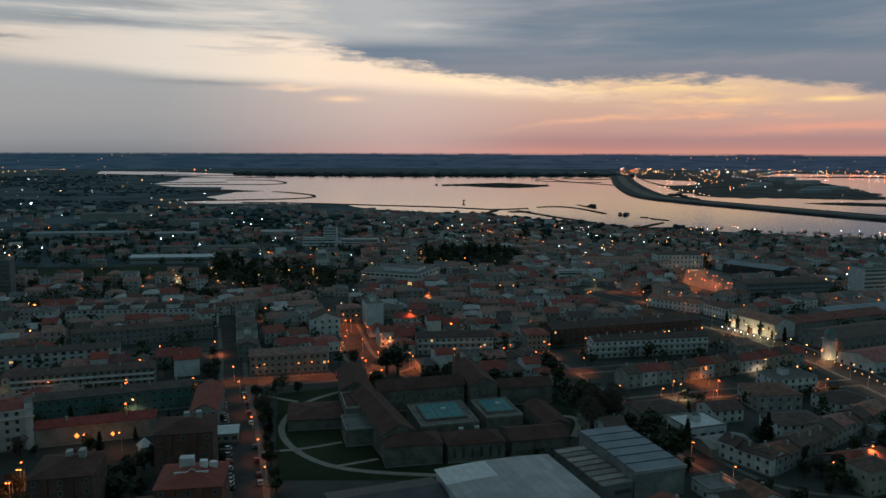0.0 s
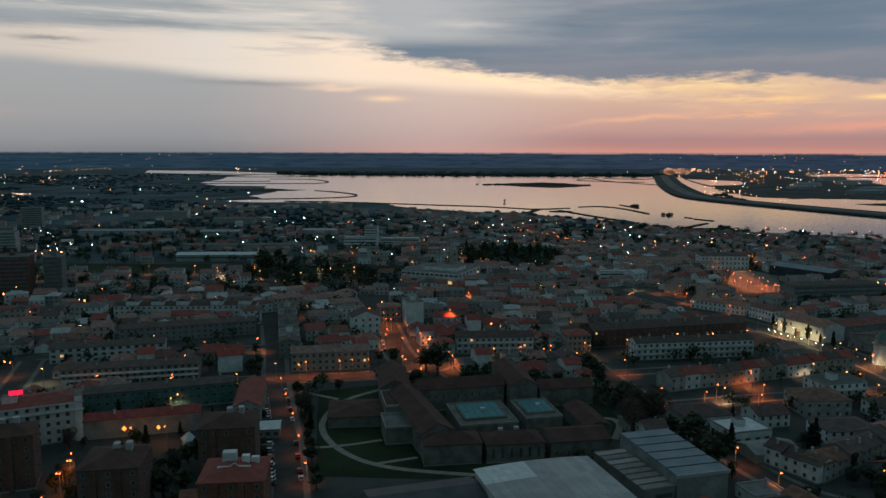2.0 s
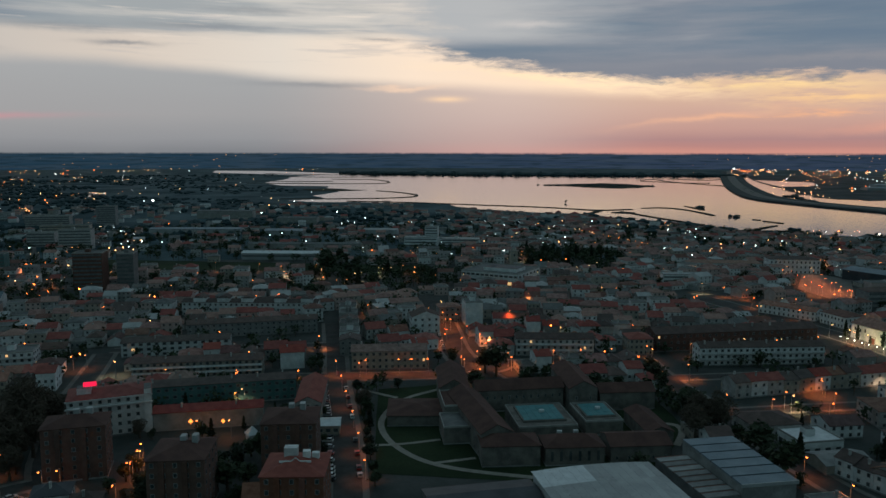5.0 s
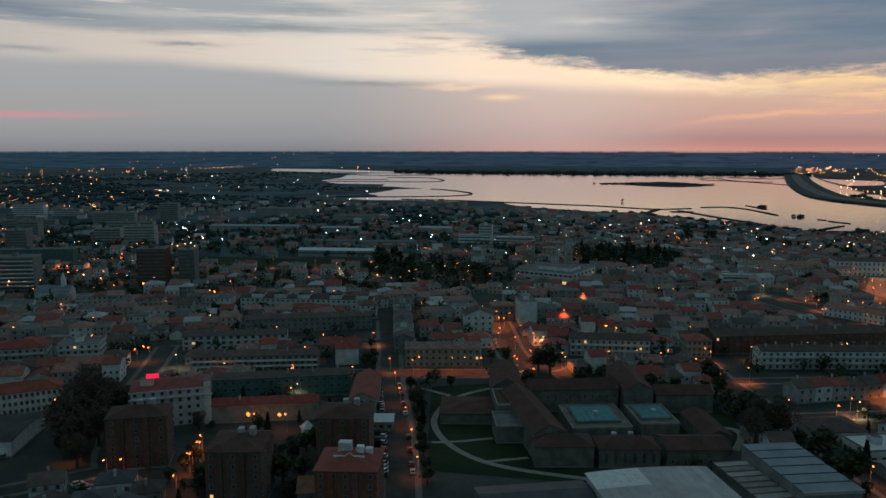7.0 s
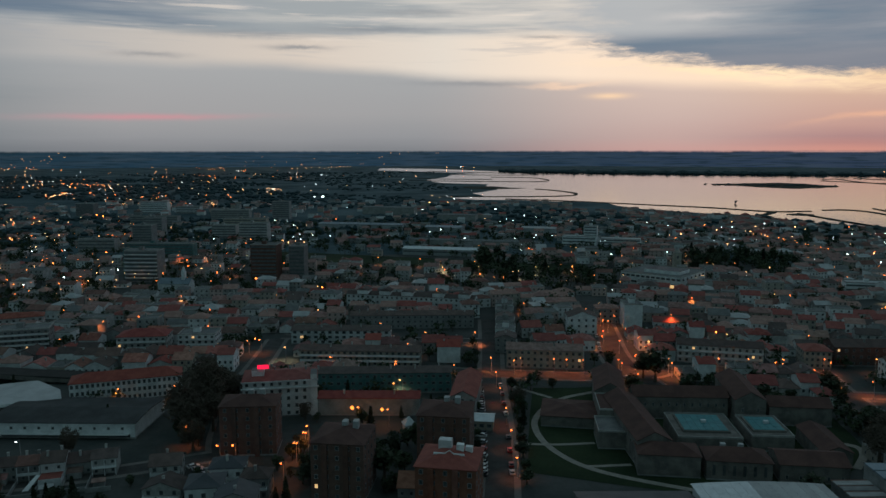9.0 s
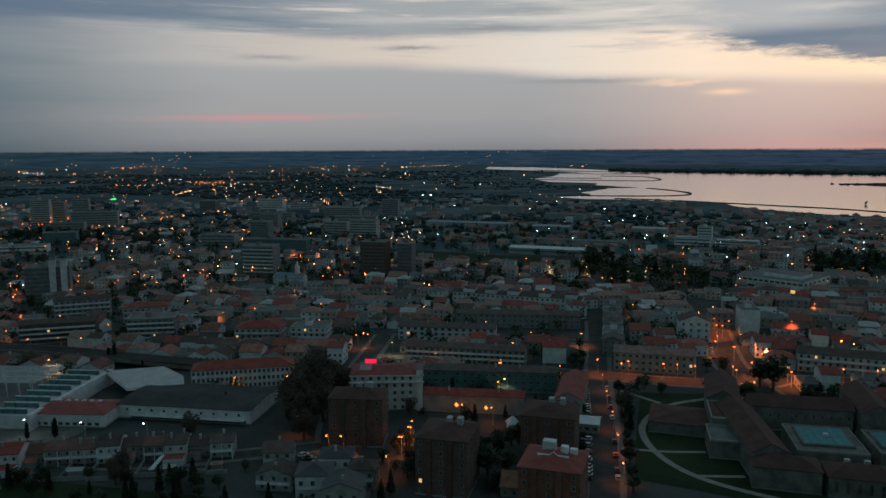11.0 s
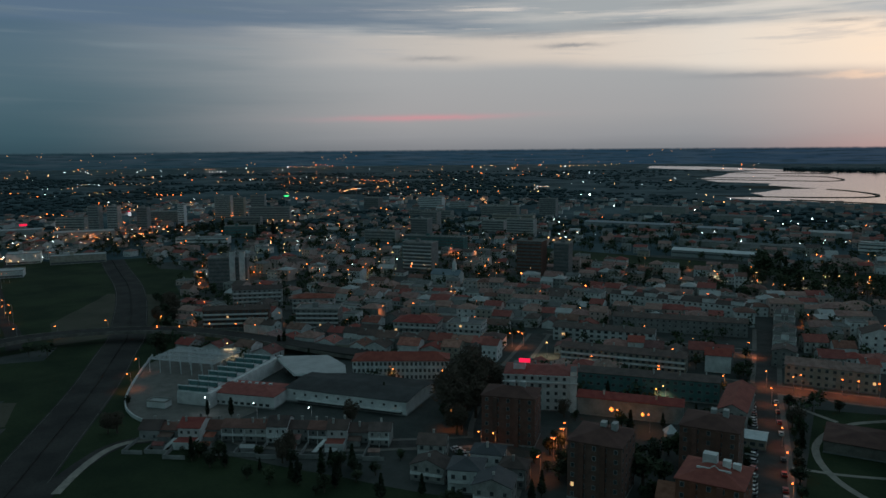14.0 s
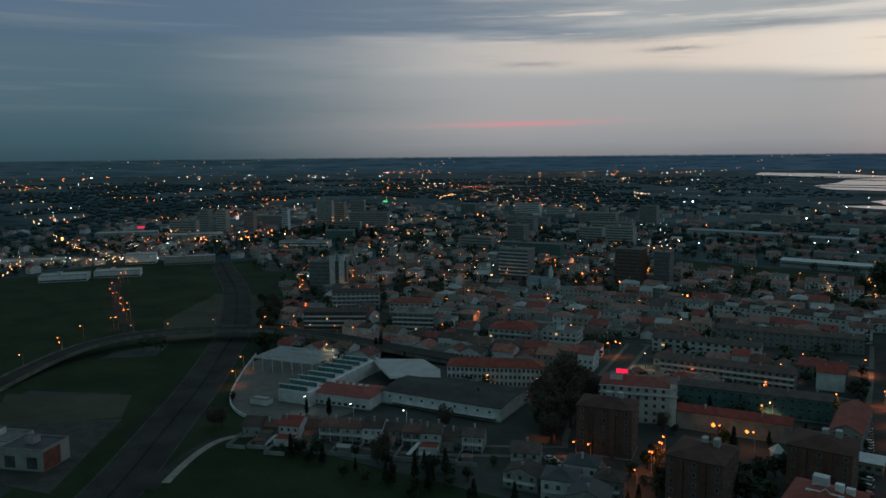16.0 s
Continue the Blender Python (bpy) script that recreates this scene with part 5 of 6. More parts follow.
block("tower_block", -138, 880, 2, 15, 14, 22, "white hospital tower with small windows", "tower block", "white_paint", "flat", "flat_roof", 0, 7, 4, 3, lit=0.03)
block("apartment_block", -160, 866, 2, 38, 16, 11, "white hospital wing with rows of windows", "hospital", "white_paint", "flat", "pale_sheet", 0, 3, 10, 3, lit=0.12)
block("apartment_block", -118, 872, 2, 44, 18, 9, "pale low hospital wing with many windows", "hospital", "white_paint", "flat", "pale_sheet", 0, 3, 12, 0, lit=0.12)
for x, y, rot, w, d, h, wall, top in ((-235, 978, 3, 44, 20, 7, "pale_sheet", "pale_sheet"), (-516, 945, 8, 120, 22, 7, "pale_sheet", "blue_sheet"), (-360, 950, 6, 50, 24, 7, "pale_sheet", "blue_sheet"),
                                  (-560, 1180, 8, 90, 24, 12, "concrete", "flat_roof"), (-330, 820, 6, 150, 10, 6, "concrete", "flat_roof"), (-400, 1110, 6, 60, 24, 9, "concrete", "flat_roof")):
    block("warehouse", x, y, rot, w, d, h, "pale industrial shed far across the fields", "warehouse", wall, "gable", top, 1.6)
for x, y, w, d, h, wall in ((-931, 1072, 48, 15, 20, "white_paint"), (-871, 1090, 42, 15, 12, "white_paint"), (-718, 980, 58, 15, 18, "plaster"), (-653, 1047, 27, 16, 28, "grey_render"), (-533, 780, 34, 16, 22, "plaster"), (-586, 800, 30, 14, 16, "plaster"),
                        (-640, 900, 60, 14, 14, "cream_paint"), (-690, 800, 24, 16, 22, "grey_render"), (-800, 900, 70, 14, 13, "plaster"), (-620, 700, 22, 16, 24, "grey_render"), (-760, 1040, 40, 14, 14, "plaster"), (-1000, 1000, 30, 18, 20, "grey_render"),
                        (-560, 620, 70, 13, 15, "teal_panel"), (-640, 640, 40, 13, 14, "plaster")):
    block("apartment_block", x, y, 17, w, d, h, "pale distant block of flats", "apartment block", wall, "flat", "flat_roof", 0, max(3, int(h / 3)), 6, 0, (2.4, 1.4), 0.05)
for x, y, w, d, h, wall in ((-1010, 492, 14, 14, 36, "grey_render"), (-990, 508, 14, 14, 36, "plaster"), (-972, 540, 14, 14, 33, "grey_render"), (-985, 610, 9, 12, 32, "white_paint"), (-1065, 726, 26, 16, 36, "plaster"), (-1020, 730, 16, 16, 34, "cream_paint"), (-992, 742, 22, 14, 38, "grey_render"),
                        (-811, 565, 36, 14, 15, "teal_panel"), (-802, 492, 60, 18, 8, "white_paint"), (-940, 700, 60, 14, 24, "grey_render"), (-900, 640, 40, 14, 16, "plaster"), (-1100, 620, 60, 20, 16, "plaster"), (-1080, 480, 40, 16, 18, "plaster")):
    block("apartment_block", x, y, 40, w, d, h, "distant tower of flats among town lights", "apartment block", wall, "flat", "flat_roof", 0, max(2, int(h / 3.2)), 4, 0, (2.4, 1.4), 0.06)
for x, y, w, d, h, m in ((-860, 200, 60, 26, 7, "pale_sheet"), (-735, 204, 40, 20, 6, "white_paint"), (-725, 248, 40, 20, 6, "white_paint"), (-965, 425, 70, 30, 9, "pale_sheet"), (-1074, 372, 80, 30, 8, "pale_sheet"), (-797, 305, 30, 20, 10, "white_paint"), (-760, 330, 50, 16, 8, "cream_paint")):
    block("store", x, y, 62, w, d, h, "retail shed with lit front beside the ring road", "store", m, "flat", "pale_sheet", 0, 1, 6, 0, (4.0, 2.2), 0.55)

# ---- the town between: rows of tiled houses ----
def inside(x, y, pts):
    hit = False
    for i in range(len(pts)):
        (x0, y0), (x1, y1) = pts[i], pts[i - 1]
        if (y0 > y) != (y1 > y) and x < (x1 - x0) * (y - y0) / (y1 - y0) + x0:
            hit = not hit
    return hit


def near_line(x, y, pts, reach):
    for (x0, y0), (x1, y1) in zip(pts, pts[1:]):
        dx, dy = x1 - x0, y1 - y0
        k = min(max(((x - x0) * dx + (y - y0) * dy) / (dx * dx + dy * dy), 0), 1)
        if math.hypot(x - x0 - k * dx, y - y0 - k * dy) < reach:
            return True
    return False


LINES = [(p, w / 2 + (22 if p is QUAY else 8)) for p, w in ROADS] + [(MOTORWAY, 32), (OVERPASS, 12), (LOOP, 12)]
SQUARES = [[(184, 562), (194, 600), (198, 640), (212, 722), (250, 718), (268, 690), (250, 600), (226, 566)], [(-374, 212), (-342, 184), (-292, 150), (-180, 180), (-190, 260), (-330, 236)]]
WOODS = [[(-30, 715), (60, 700), (90, 800), (40, 860), (-40, 830)], [(-215, 640), (-100, 560), (-75, 630), (-100, 690), (-200, 740)], [(-940, 560), (-800, 590), (-770, 640), (-900, 660)]]
OPEN_LAND = [(-430, 40), (-455, 170), (-440, 235), (-520, 330), (-700, 380), (-760, 270), (-640, 60)]
GREEN = [OPEN_LAND] + [p for m, p in FIELDS] + SQUARES + WOODS + [[(-130, 180), (60, 170), (60, 250), (60, 350), (-50, 360), (-75, 338), (-60, 234), (-100, 210)], [(-370, 50), (-260, 60), (-322, 124)], [(-190, 205), (-120, 190), (-90, 250), (-100, 340), (-160, 330), (-195, 260)]]


def may_build(x, y, reach=6.0):
    return (not any(inside(x, y, g) for g in GREEN) and not inside(x, y, LAGOON) and not any(near_line(x, y, p, w) for p, w in LINES) and free_plot(x, y, reach))


PLOTS = []


def house_kind(w, d, h, roof, wall, tile, near):
    """A house to copy. Near ones have windows as parts; in the others they are set into the wall."""
    ob = thing("house", 0, 0, 0, "%s town house with %s roof" % ({"plaster": "plastered", "white_paint": "white", "cream_paint": "cream", "grey_render": "grey rendered"}[wall], {"roof_tile": "terracotta tiled", "red_tile": "red tiled", "old_tile": "dark tiled", "flat_roof": "flat grey"}[tile]), "house", "town houses")
    rise = 0.42 * min(w, d) / 2 + 0.4
    s = wall_shape(w, d, h, wall, rise if roof.startswith("gable") else 0, "y" if roof == "gable_y" else "x", False)
    floors = max(1, int(h / 3))
    bays = max(2, int(w / 2.6))
    if not near:
        for k in range(floors):
            for i in range(bays):
                u, z = w * (i + 0.5) / bays, k * 3 + 1.0
                s.box(u - 0.55, u + 0.55, -0.04, 0.02, z, z + 1.4, "window_glass")
            for v in (d * 0.3, d * 0.7):
                s.box(-0.04, 0.02, v - 0.5, v + 0.5, k * 3 + 1.0, k * 3 + 2.3, "window_glass").box(w - 0.02, w + 0.04, v - 0.5, v + 0.5, k * 3 + 1.0, k * 3 + 2.3, "window_glass")
    part("wall", s, ob)
    if roof == "flat":
        part("roof", flat_top(w, d, h), ob)
    elif roof == "hip":
        part("roof", Shape().hip(w, d, h, rise, tile), ob)
    else:
        part("roof", Shape().gable(w, d, h, rise, tile, 0.4, "y" if roof == "gable_y" else "x"), ob)
    if near:
        window_rows(ob, w, d, h, floors, bays, 2, (1.1, 1.3), 0.03)
    part("chimney", chimney_shape(1.3), ob, "", pose(w * 0.7, d * 0.6, h + rise * 0.6))
    return ob, w, d


def town():
    kinds = []
    for near in (True, False):
        row = []
        for i in range(14 if near else 22):
            roof = rng.choice(("gable", "gable", "hip", "gable_y", "hip", "gable", "flat"))
            row.append(house_kind(rng.uniform(8, 13), rng.uniform(9, 13), rng.choice((3.4, 3.6, 5.8, 6.0, 6.2, 8.6)), roof, rng.choice(("plaster", "white_paint", "white_paint", "cream_paint", "grey_render")), "flat_roof" if roof == "flat" else rng.choice(("roof_tile", "roof_tile", "old_tile", "red_tile")), near))
        kinds.append(row)
    far = Shape()
    used = set()
    c, s = math.cos(radians(GRID)), math.sin(radians(GRID))
    count = 0
    v = -250.0
    line = 0
    while v < 1560:
        v += 13.5 if line % 2 else 21
        line += 1
        u = -1150 + rng.uniform(0, 10)
        deep = 0.0
        while u < 1150:
            near, mid = rng.randrange(len(kinds[0])), rng.randrange(len(kinds[1]))
            w = kinds[0][near][1]
            bend = lambda q: v + 26 * noise.noise(Vector((q / 170, v / 170, 5)))
            uu, vv = u + w / 2, bend(u + w / 2)
            x, y = uu * c - vv * s, uu * s + vv * c
            r, az = math.hypot(x, y), math.degrees(math.atan2(-x, y))
            w = kinds[0][near][1] if r < 335 else kinds[1][mid][1] if r < 450 else rng.uniform(8, 14)
            at = u
            u += w + (0.15 if rng.random() > 0.16 else rng.uniform(3, 14))
            if not (205 < r < 1700 and -36 < az < 82):
                continue
            thin = 1.0 if r < 700 else 0.85 if r < 900 else 0.5
            if az > 48 and r > 520:
                thin = 0.45
            if az > 60:
                thin *= 0.35
            if az > 6 and r > 600:
                thin = 0.34 if r < 800 else 0.22 if r < 1100 else 0.12
            uu, vv = at + w / 2, bend(at + w / 2)
            x, y = uu * c - vv * s, uu * s + vv * c
            if rng.random() > thin or not may_build(x, y, 6.0 if r < 800 else 3.0) or (r > 850 and near_line(x, y, LAGOON, 45)):
                continue
            rot = GRID + math.degrees(math.atan2(bend(at + w) - bend(at), w))
            if rng.random() < 0.2:
                deep = rng.uniform(-3.0, 3.0)
            x, y = x - s * deep, y + c * deep
            PLOTS.append((x, y))
            if r < 472:
                tier, k = (0, near) if r < 335 else (1, mid)
                ob, w, d = kinds[tier][k]
                m = pose(x, y, 0, 0, 0, rot + (180 if line % 2 and r > 335 else 0)) @ pose(-w / 2, -d / 2, 0)
                if (tier, k) in used:
                    copy_thing(ob, m)
                else:
                    ob.matrix_basis = m
                    used.add((tier, k))
                count += 1
            else:
                d, h = rng.uniform(9, 13), rng.choice((3.4, 3.6, 5.8, 6.2, 6.4, 9.0) if r < 850 else (3.2, 3.6, 5.5, 6.0))
                gabled = rng.random()
                rise = rng.uniform(1.6, 3.0)
                one = wall_shape(w, d, h, rng.choice(("plaster", "white_paint", "white_paint", "white_paint", "cream_paint", "stained_wall", "rose_paint", "rose_paint", "plaster")), rise if 0.16 < gabled < 0.7 else 0, "x", False)
                if r < 1000:
                    for k in range(int(h / 3)):
                        for i in range(3):
                            q = w * (i + 0.5) / 3
                            one.face([(q - 0.55, -0.04, 3 * k + 1), (q + 0.55, -0.04, 3 * k + 1), (q + 0.55, -0.04, 3 * k + 2.3), (q - 0.55, -0.04, 3 * k + 2.3)], "window_glass")
                tile = rng.choice(("roof_tile", "roof_tile", "roof_tile", "old_tile", "red_tile", "red_tile", "brown_tile", "pale_tile", "pale_tile", "pale_sheet", "flat_roof"))
                if gabled < 0.16:
                    one.moved(flat_top(w, d, h), pose(0, 0, 0))
                elif gabled < 0.7:
                    one.gable(w, d, h, rise, tile, 0.3)
                else:
                    one.hip(w, d, h, rise, tile)
                if rng.random() < 0.5:
                    one.moved(chimney_shape(1.2, 0.8), pose(w * 0.3, d * 0.6, h + rise * 0.6))
                far.moved(one, pose(x, y, 0, 0, 0, rot) @ pose(-w / 2, -d / 2, 0))
    for tier in (0, 1):
        for k, (ob, w, d) in enumerate(kinds[tier]):
            if (tier, k) not in used:
                for o in (*ob.children_recursive, ob):
                    bpy.data.objects.remove(o)
    tagged(new("distant_houses", far.mesh("distant_houses")), "crowded tiled houses of the far town", "houses", "", "stuff")
    print("houses", count)


town()
for x, y in PLOTS:
    take(x - 5, y - 5, 0, 10, 10, 0.0)

# ---- plants ----
def tree_kind(kind, height, wide, seed, leaves):
    r = random.Random(seed)
    ob = thing("tree", 0, 0, 0, {"broad": "broadleaf tree with an uneven dark crown", "pine": "tall dark conifer with layered boughs", "cypress": "slender dark cypress by the wall", "bare": "bare winter tree with thin brown twigs"}[kind], "tree")
    s = Shape()
    s.tube(0, 0, 0.05 * wide + 0.08, 0.03 * wide, 0, height * 0.45, "bark", 7)
    lobes = []
    if kind in ("broad", "bare"):
        for i in range(9):
            a, k = r.uniform(0, math.tau), r.uniform(0.25, 1)
            lobes.append((math.cos(a) * wide * 0.33 * k, math.sin(a) * wide * 0.33 * k, height * r.uniform(0.45, 0.86), wide * r.uniform(0.16, 0.27)))
        for x, y, z, q in lobes[:6]:
            limb = Shape().tube(0, 0, 0.02 * wide, 0.008 * wide, 0, math.hypot(x, y, z - height * 0.35), "bark", 5)
            turn = Vector((x, y, z - height * 0.35)).to_track_quat("Z", "Y").to_matrix().to_4x4()
            s.moved(limb, Matrix.Translation((0, 0, height * 0.35)) @ turn)
    part("trunk", s, ob)
    c = Shape()
    leaf = "leaves" if kind == "broad" else "bark" if kind == "bare" else "needles"
    for i in range(leaves):
        if kind in ("broad", "bare"):
            x, y, z, q = r.choice(lobes)
            d = Vector((r.gauss(0, 1), r.gauss(0, 1), r.gauss(0, 1))).normalized() * q * r.uniform(0.6, 1.12)
            p, size = Vector((x, y, z)) + d, r.uniform(0.35, 0.8) * wide / 9
        else:
            k = r.uniform(0.06, 1)
            reach = wide / 2 * (1 - k) ** (0.8 if kind == "pine" else 0.45) * (0.72 + 0.28 * math.cos(k * 46)) if kind == "pine" else wide / 2 * min(1, 5 * k) * (1 - k) ** 0.5
            a = r.uniform(0, math.tau)
            q = reach * r.uniform(0.6, 1.0)
            p, size = Vector((math.cos(a) * q, math.sin(a) * q, height * (0.08 + 0.92 * k))), r.uniform(0.4, 0.9) * (0.75 if kind == "cypress" else 1)
        turn = Euler((r.uniform(-0.9, 0.9), r.uniform(-0.9, 0.9), r.uniform(0, math.tau))).to_matrix()
        if kind == "bare":
            q = [(-size * 1.2, -0.05, 0), (size * 1.2, -0.05, 0), (size * 1.2, 0.05, 0.2), (-size * 1.2, 0.05, 0)]
        else:
            q = [(-size, -size * 0.6, 0), (size * 0.7, -size * 0.7, 0.1), (size, size * 0.5, -0.1), (-size * 0.5, size * 0.8, 0.15)]
        c.face([p + turn @ Vector(w) for w in q], leaf)
    part("crown", c, ob)
    return ob


TREES = {k: [tree_kind(k, h, w, 30 + i, n) for i, (h, w) in enumerate(sizes)] for k, sizes, n in (("broad", ((8, 8), (10, 9), (6.5, 6)), 420), ("pine", ((13, 6.5), (16, 7.5)), 520), ("cypress", ((9, 2.6), (7, 2.2)), 260), ("bare", ((9, 8), (11, 9)), 1300))}
GROWN = set()


def plant(kind, x, y, size=1.0):
    ob = rng.choice(TREES[kind])
    m = pose(x, y, 0, 0, 0, rng.uniform(0, 360)) @ Matrix.Diagonal((size, size, size * rng.uniform(0.9, 1.15), 1))
    if ob in GROWN:
        copy_thing(ob, m)
    else:
        ob.matrix_basis = m
        GROWN.add(ob)


for x, y, k, q in ((-28, 371, "broad", 1.35), (-22, 366, "broad", 1.2), (-46, 388, "broad", 0.9), (92, 277, "pine", 0.75), (121, 278, "pine", 0.95), (124, 281, "pine", 0.8), (5, 368, "cypress", 0.8), (36, 356, "broad", 0.8), (128, 262, "broad", 0.8), (160, 262, "broad", 0.9),
                (-330, 262, "cypress", 1.4), (-328, 264, "cypress", 1.1), (-302, 259, "cypress", 1.0), (-226, 236, "pine", 0.7), (-181, 243, "bare", 1.5), (-190, 250, "bare", 1.4), (-196, 262, "bare", 1.4), (-185, 230, "bare", 1.3), (-176, 224, "bare", 1.2),
                (-262, 182, "cypress", 0.8), (-270, 176, "cypress", 0.6), (-215, 205, "bare", 0.8), (-97, 250, "broad", 0.8), (-104, 242, "broad", 1.1), (-110, 238, "broad", 1.0), (-100, 225, "broad", 1.0), (-122, 232, "broad", 0.9), (-128, 240, "broad", 1.0), (-138, 236, "broad", 0.9)):
    plant(k, x, y, q)
for x, y, a in along(STREET[1:4], 11, -8.5):
    plant("broad", x, y, rng.uniform(0.45, 0.75))
for x, y, a in along(STREET[1:5], 14, 8.0):
    plant("broad", x, y, rng.uniform(0.4, 0.6))
for x, y, a in along(SIDE[1:5], 6.5, -9.5):
    plant("broad", x + rng.uniform(-4, 1), y, rng.uniform(0.6, 1.1))
for x, y, a in along([(180, 470), (199, 430)], 8.8, 6.0):
    plant("cypress", x - 7, y, 0.9)
for i in range(45):
    x, y = rng.uniform(-75, 62), rng.uniform(244, 352)
    if any(inside(x, y, p) for m, p in FIELDS[8:]) and free_plot(x, y, 4) and not any(near_line(x, y, smooth_line(p, 1), 4) for p, w in PATHS) and (x > 28 or y > 340):
        plant("broad", x, y, rng.uniform(0.5, 0.9))
for poly, n, kinds in (([(-252, 140), (-190, 184), (-150, 205), (-118, 198), (-130, 172), (-215, 142)], 90, ("broad", "broad", "pine")), ([(62, 208), (112, 222), (106, 243), (84, 230)], 40, ("broad",)), ([(-200, 232), (-172, 222), (-186, 262), (-205, 285)], 20, ("bare",)),
                       ([(124, 236), (150, 240), (140, 252), (126, 248)], 14, ("broad",)), ([(-130, 205), (-94, 215), (-94, 236), (-140, 240)], 26, ("broad",)), ([(-60, 330), (-48, 350), (40, 352), (44, 338), (-30, 338)], 30, ("broad",))):
    for i in range(n):
        x, y = rng.uniform(min(q[0] for q in poly), max(q[0] for q in poly)), rng.uniform(min(q[1] for q in poly), max(q[1] for q in poly))
        if free_plot(x, y, 1.5) and inside(x, y, poly):
            plant(rng.choice(kinds), x, y, rng.uniform(0.4, 0.85) * (1.5 if kinds[0] == "bare" else 1))
for i in range(110):
    poly = WOODS[i % 3]
    x, y = rng.uniform(min(p[0] for p in poly), max(p[0] for p in poly)), rng.uniform(min(p[1] for p in poly), max(p[1] for p in poly))
    if inside(x, y, poly) and free_plot(x, y, 3):
        plant(rng.choice(("broad", "pine")), x, y, rng.uniform(0.9, 1.6))
planted = 0
garden = Shape()
while planted < 3000:
    r, az = 230 + 900 * rng.random() ** 0.8, radians(rng.uniform(-33, 78))
    x, y = -r * math.sin(az), r * math.cos(az)
    if not inside(x, y, LAGOON) and free_plot(x, y, 1.0) and not any(near_line(x, y, p, w - 3) for p, w in LINES) and not any(inside(x, y, p) for p in SQUARES) and not any(inside(x, y, p) for m, p in FIELDS) and not inside(x, y, OPEN_LAND):
        planted += 1
        if x < -240 and y < 135:
            continue
        if r < 330:
            if -60 < x < 100 and y < 262:
                continue
            plant(rng.choice(("broad", "broad", "broad", "bare", "pine")), x, y, rng.uniform(0.45, 1.0))
            continue
        q, tall = rng.uniform(2, 5), rng.uniform(4.5, 10)
        garden.tube(x, y, 0.25, 0.15, 0, tall * 0.5, "bark", 5)
        for i in range(38):
            dx, dy, dz = rng.gauss(0, 0.42) * q, rng.gauss(0, 0.42) * q, tall * (0.62 + rng.gauss(0, 0.16))
            turn, b = Euler((rng.uniform(-1, 1), rng.uniform(-1, 1), rng.uniform(0, 6))).to_matrix(), rng.uniform(0.5, 1.1)
            garden.face([Vector((x + dx, y + dy, dz)) + turn @ Vector(k) for k in ((-b, -b * 0.6, 0), (b, -b * 0.5, 0.2), (b * 0.8, b * 0.7, -0.1), (-b * 0.6, b * 0.8, 0.1))], "leaves" if i % 3 else "needles")
for poly, n in zip(WOODS, (110, 55, 40)):
    for i in range(n):
        x, y = rng.uniform(min(k[0] for k in poly), max(k[0] for k in poly)), rng.uniform(min(k[1] for k in poly), max(k[1] for k in poly))
        if inside(x, y, poly) and free_plot(x, y, 2):
            q, tall = rng.uniform(4, 7), rng.uniform(8, 14)
            garden.tube(x, y, 0.3, 0.2, 0, tall * 0.5, "bark", 5)
            for i in range(46):
                dx, dy, dz = rng.gauss(0, 0.42) * q, rng.gauss(0, 0.42) * q, tall * (0.62 + rng.gauss(0, 0.16))
                turn, b = Euler((rng.uniform(-1, 1), rng.uniform(-1, 1), rng.uniform(0, 6))).to_matrix(), rng.uniform(0.6, 1.3)
                garden.face([Vector((x + dx, y + dy, dz)) + turn @ Vector(k) for k in ((-b, -b * 0.6, 0), (b, -b * 0.5, 0.2), (b * 0.8, b * 0.7, -0.1), (-b * 0.6, b * 0.8, 0.1))], "leaves" if i % 3 else "needles")
tagged(new("garden_trees", garden.mesh("garden_trees")), "dark garden and street trees between the houses", "trees", "", "stuff")


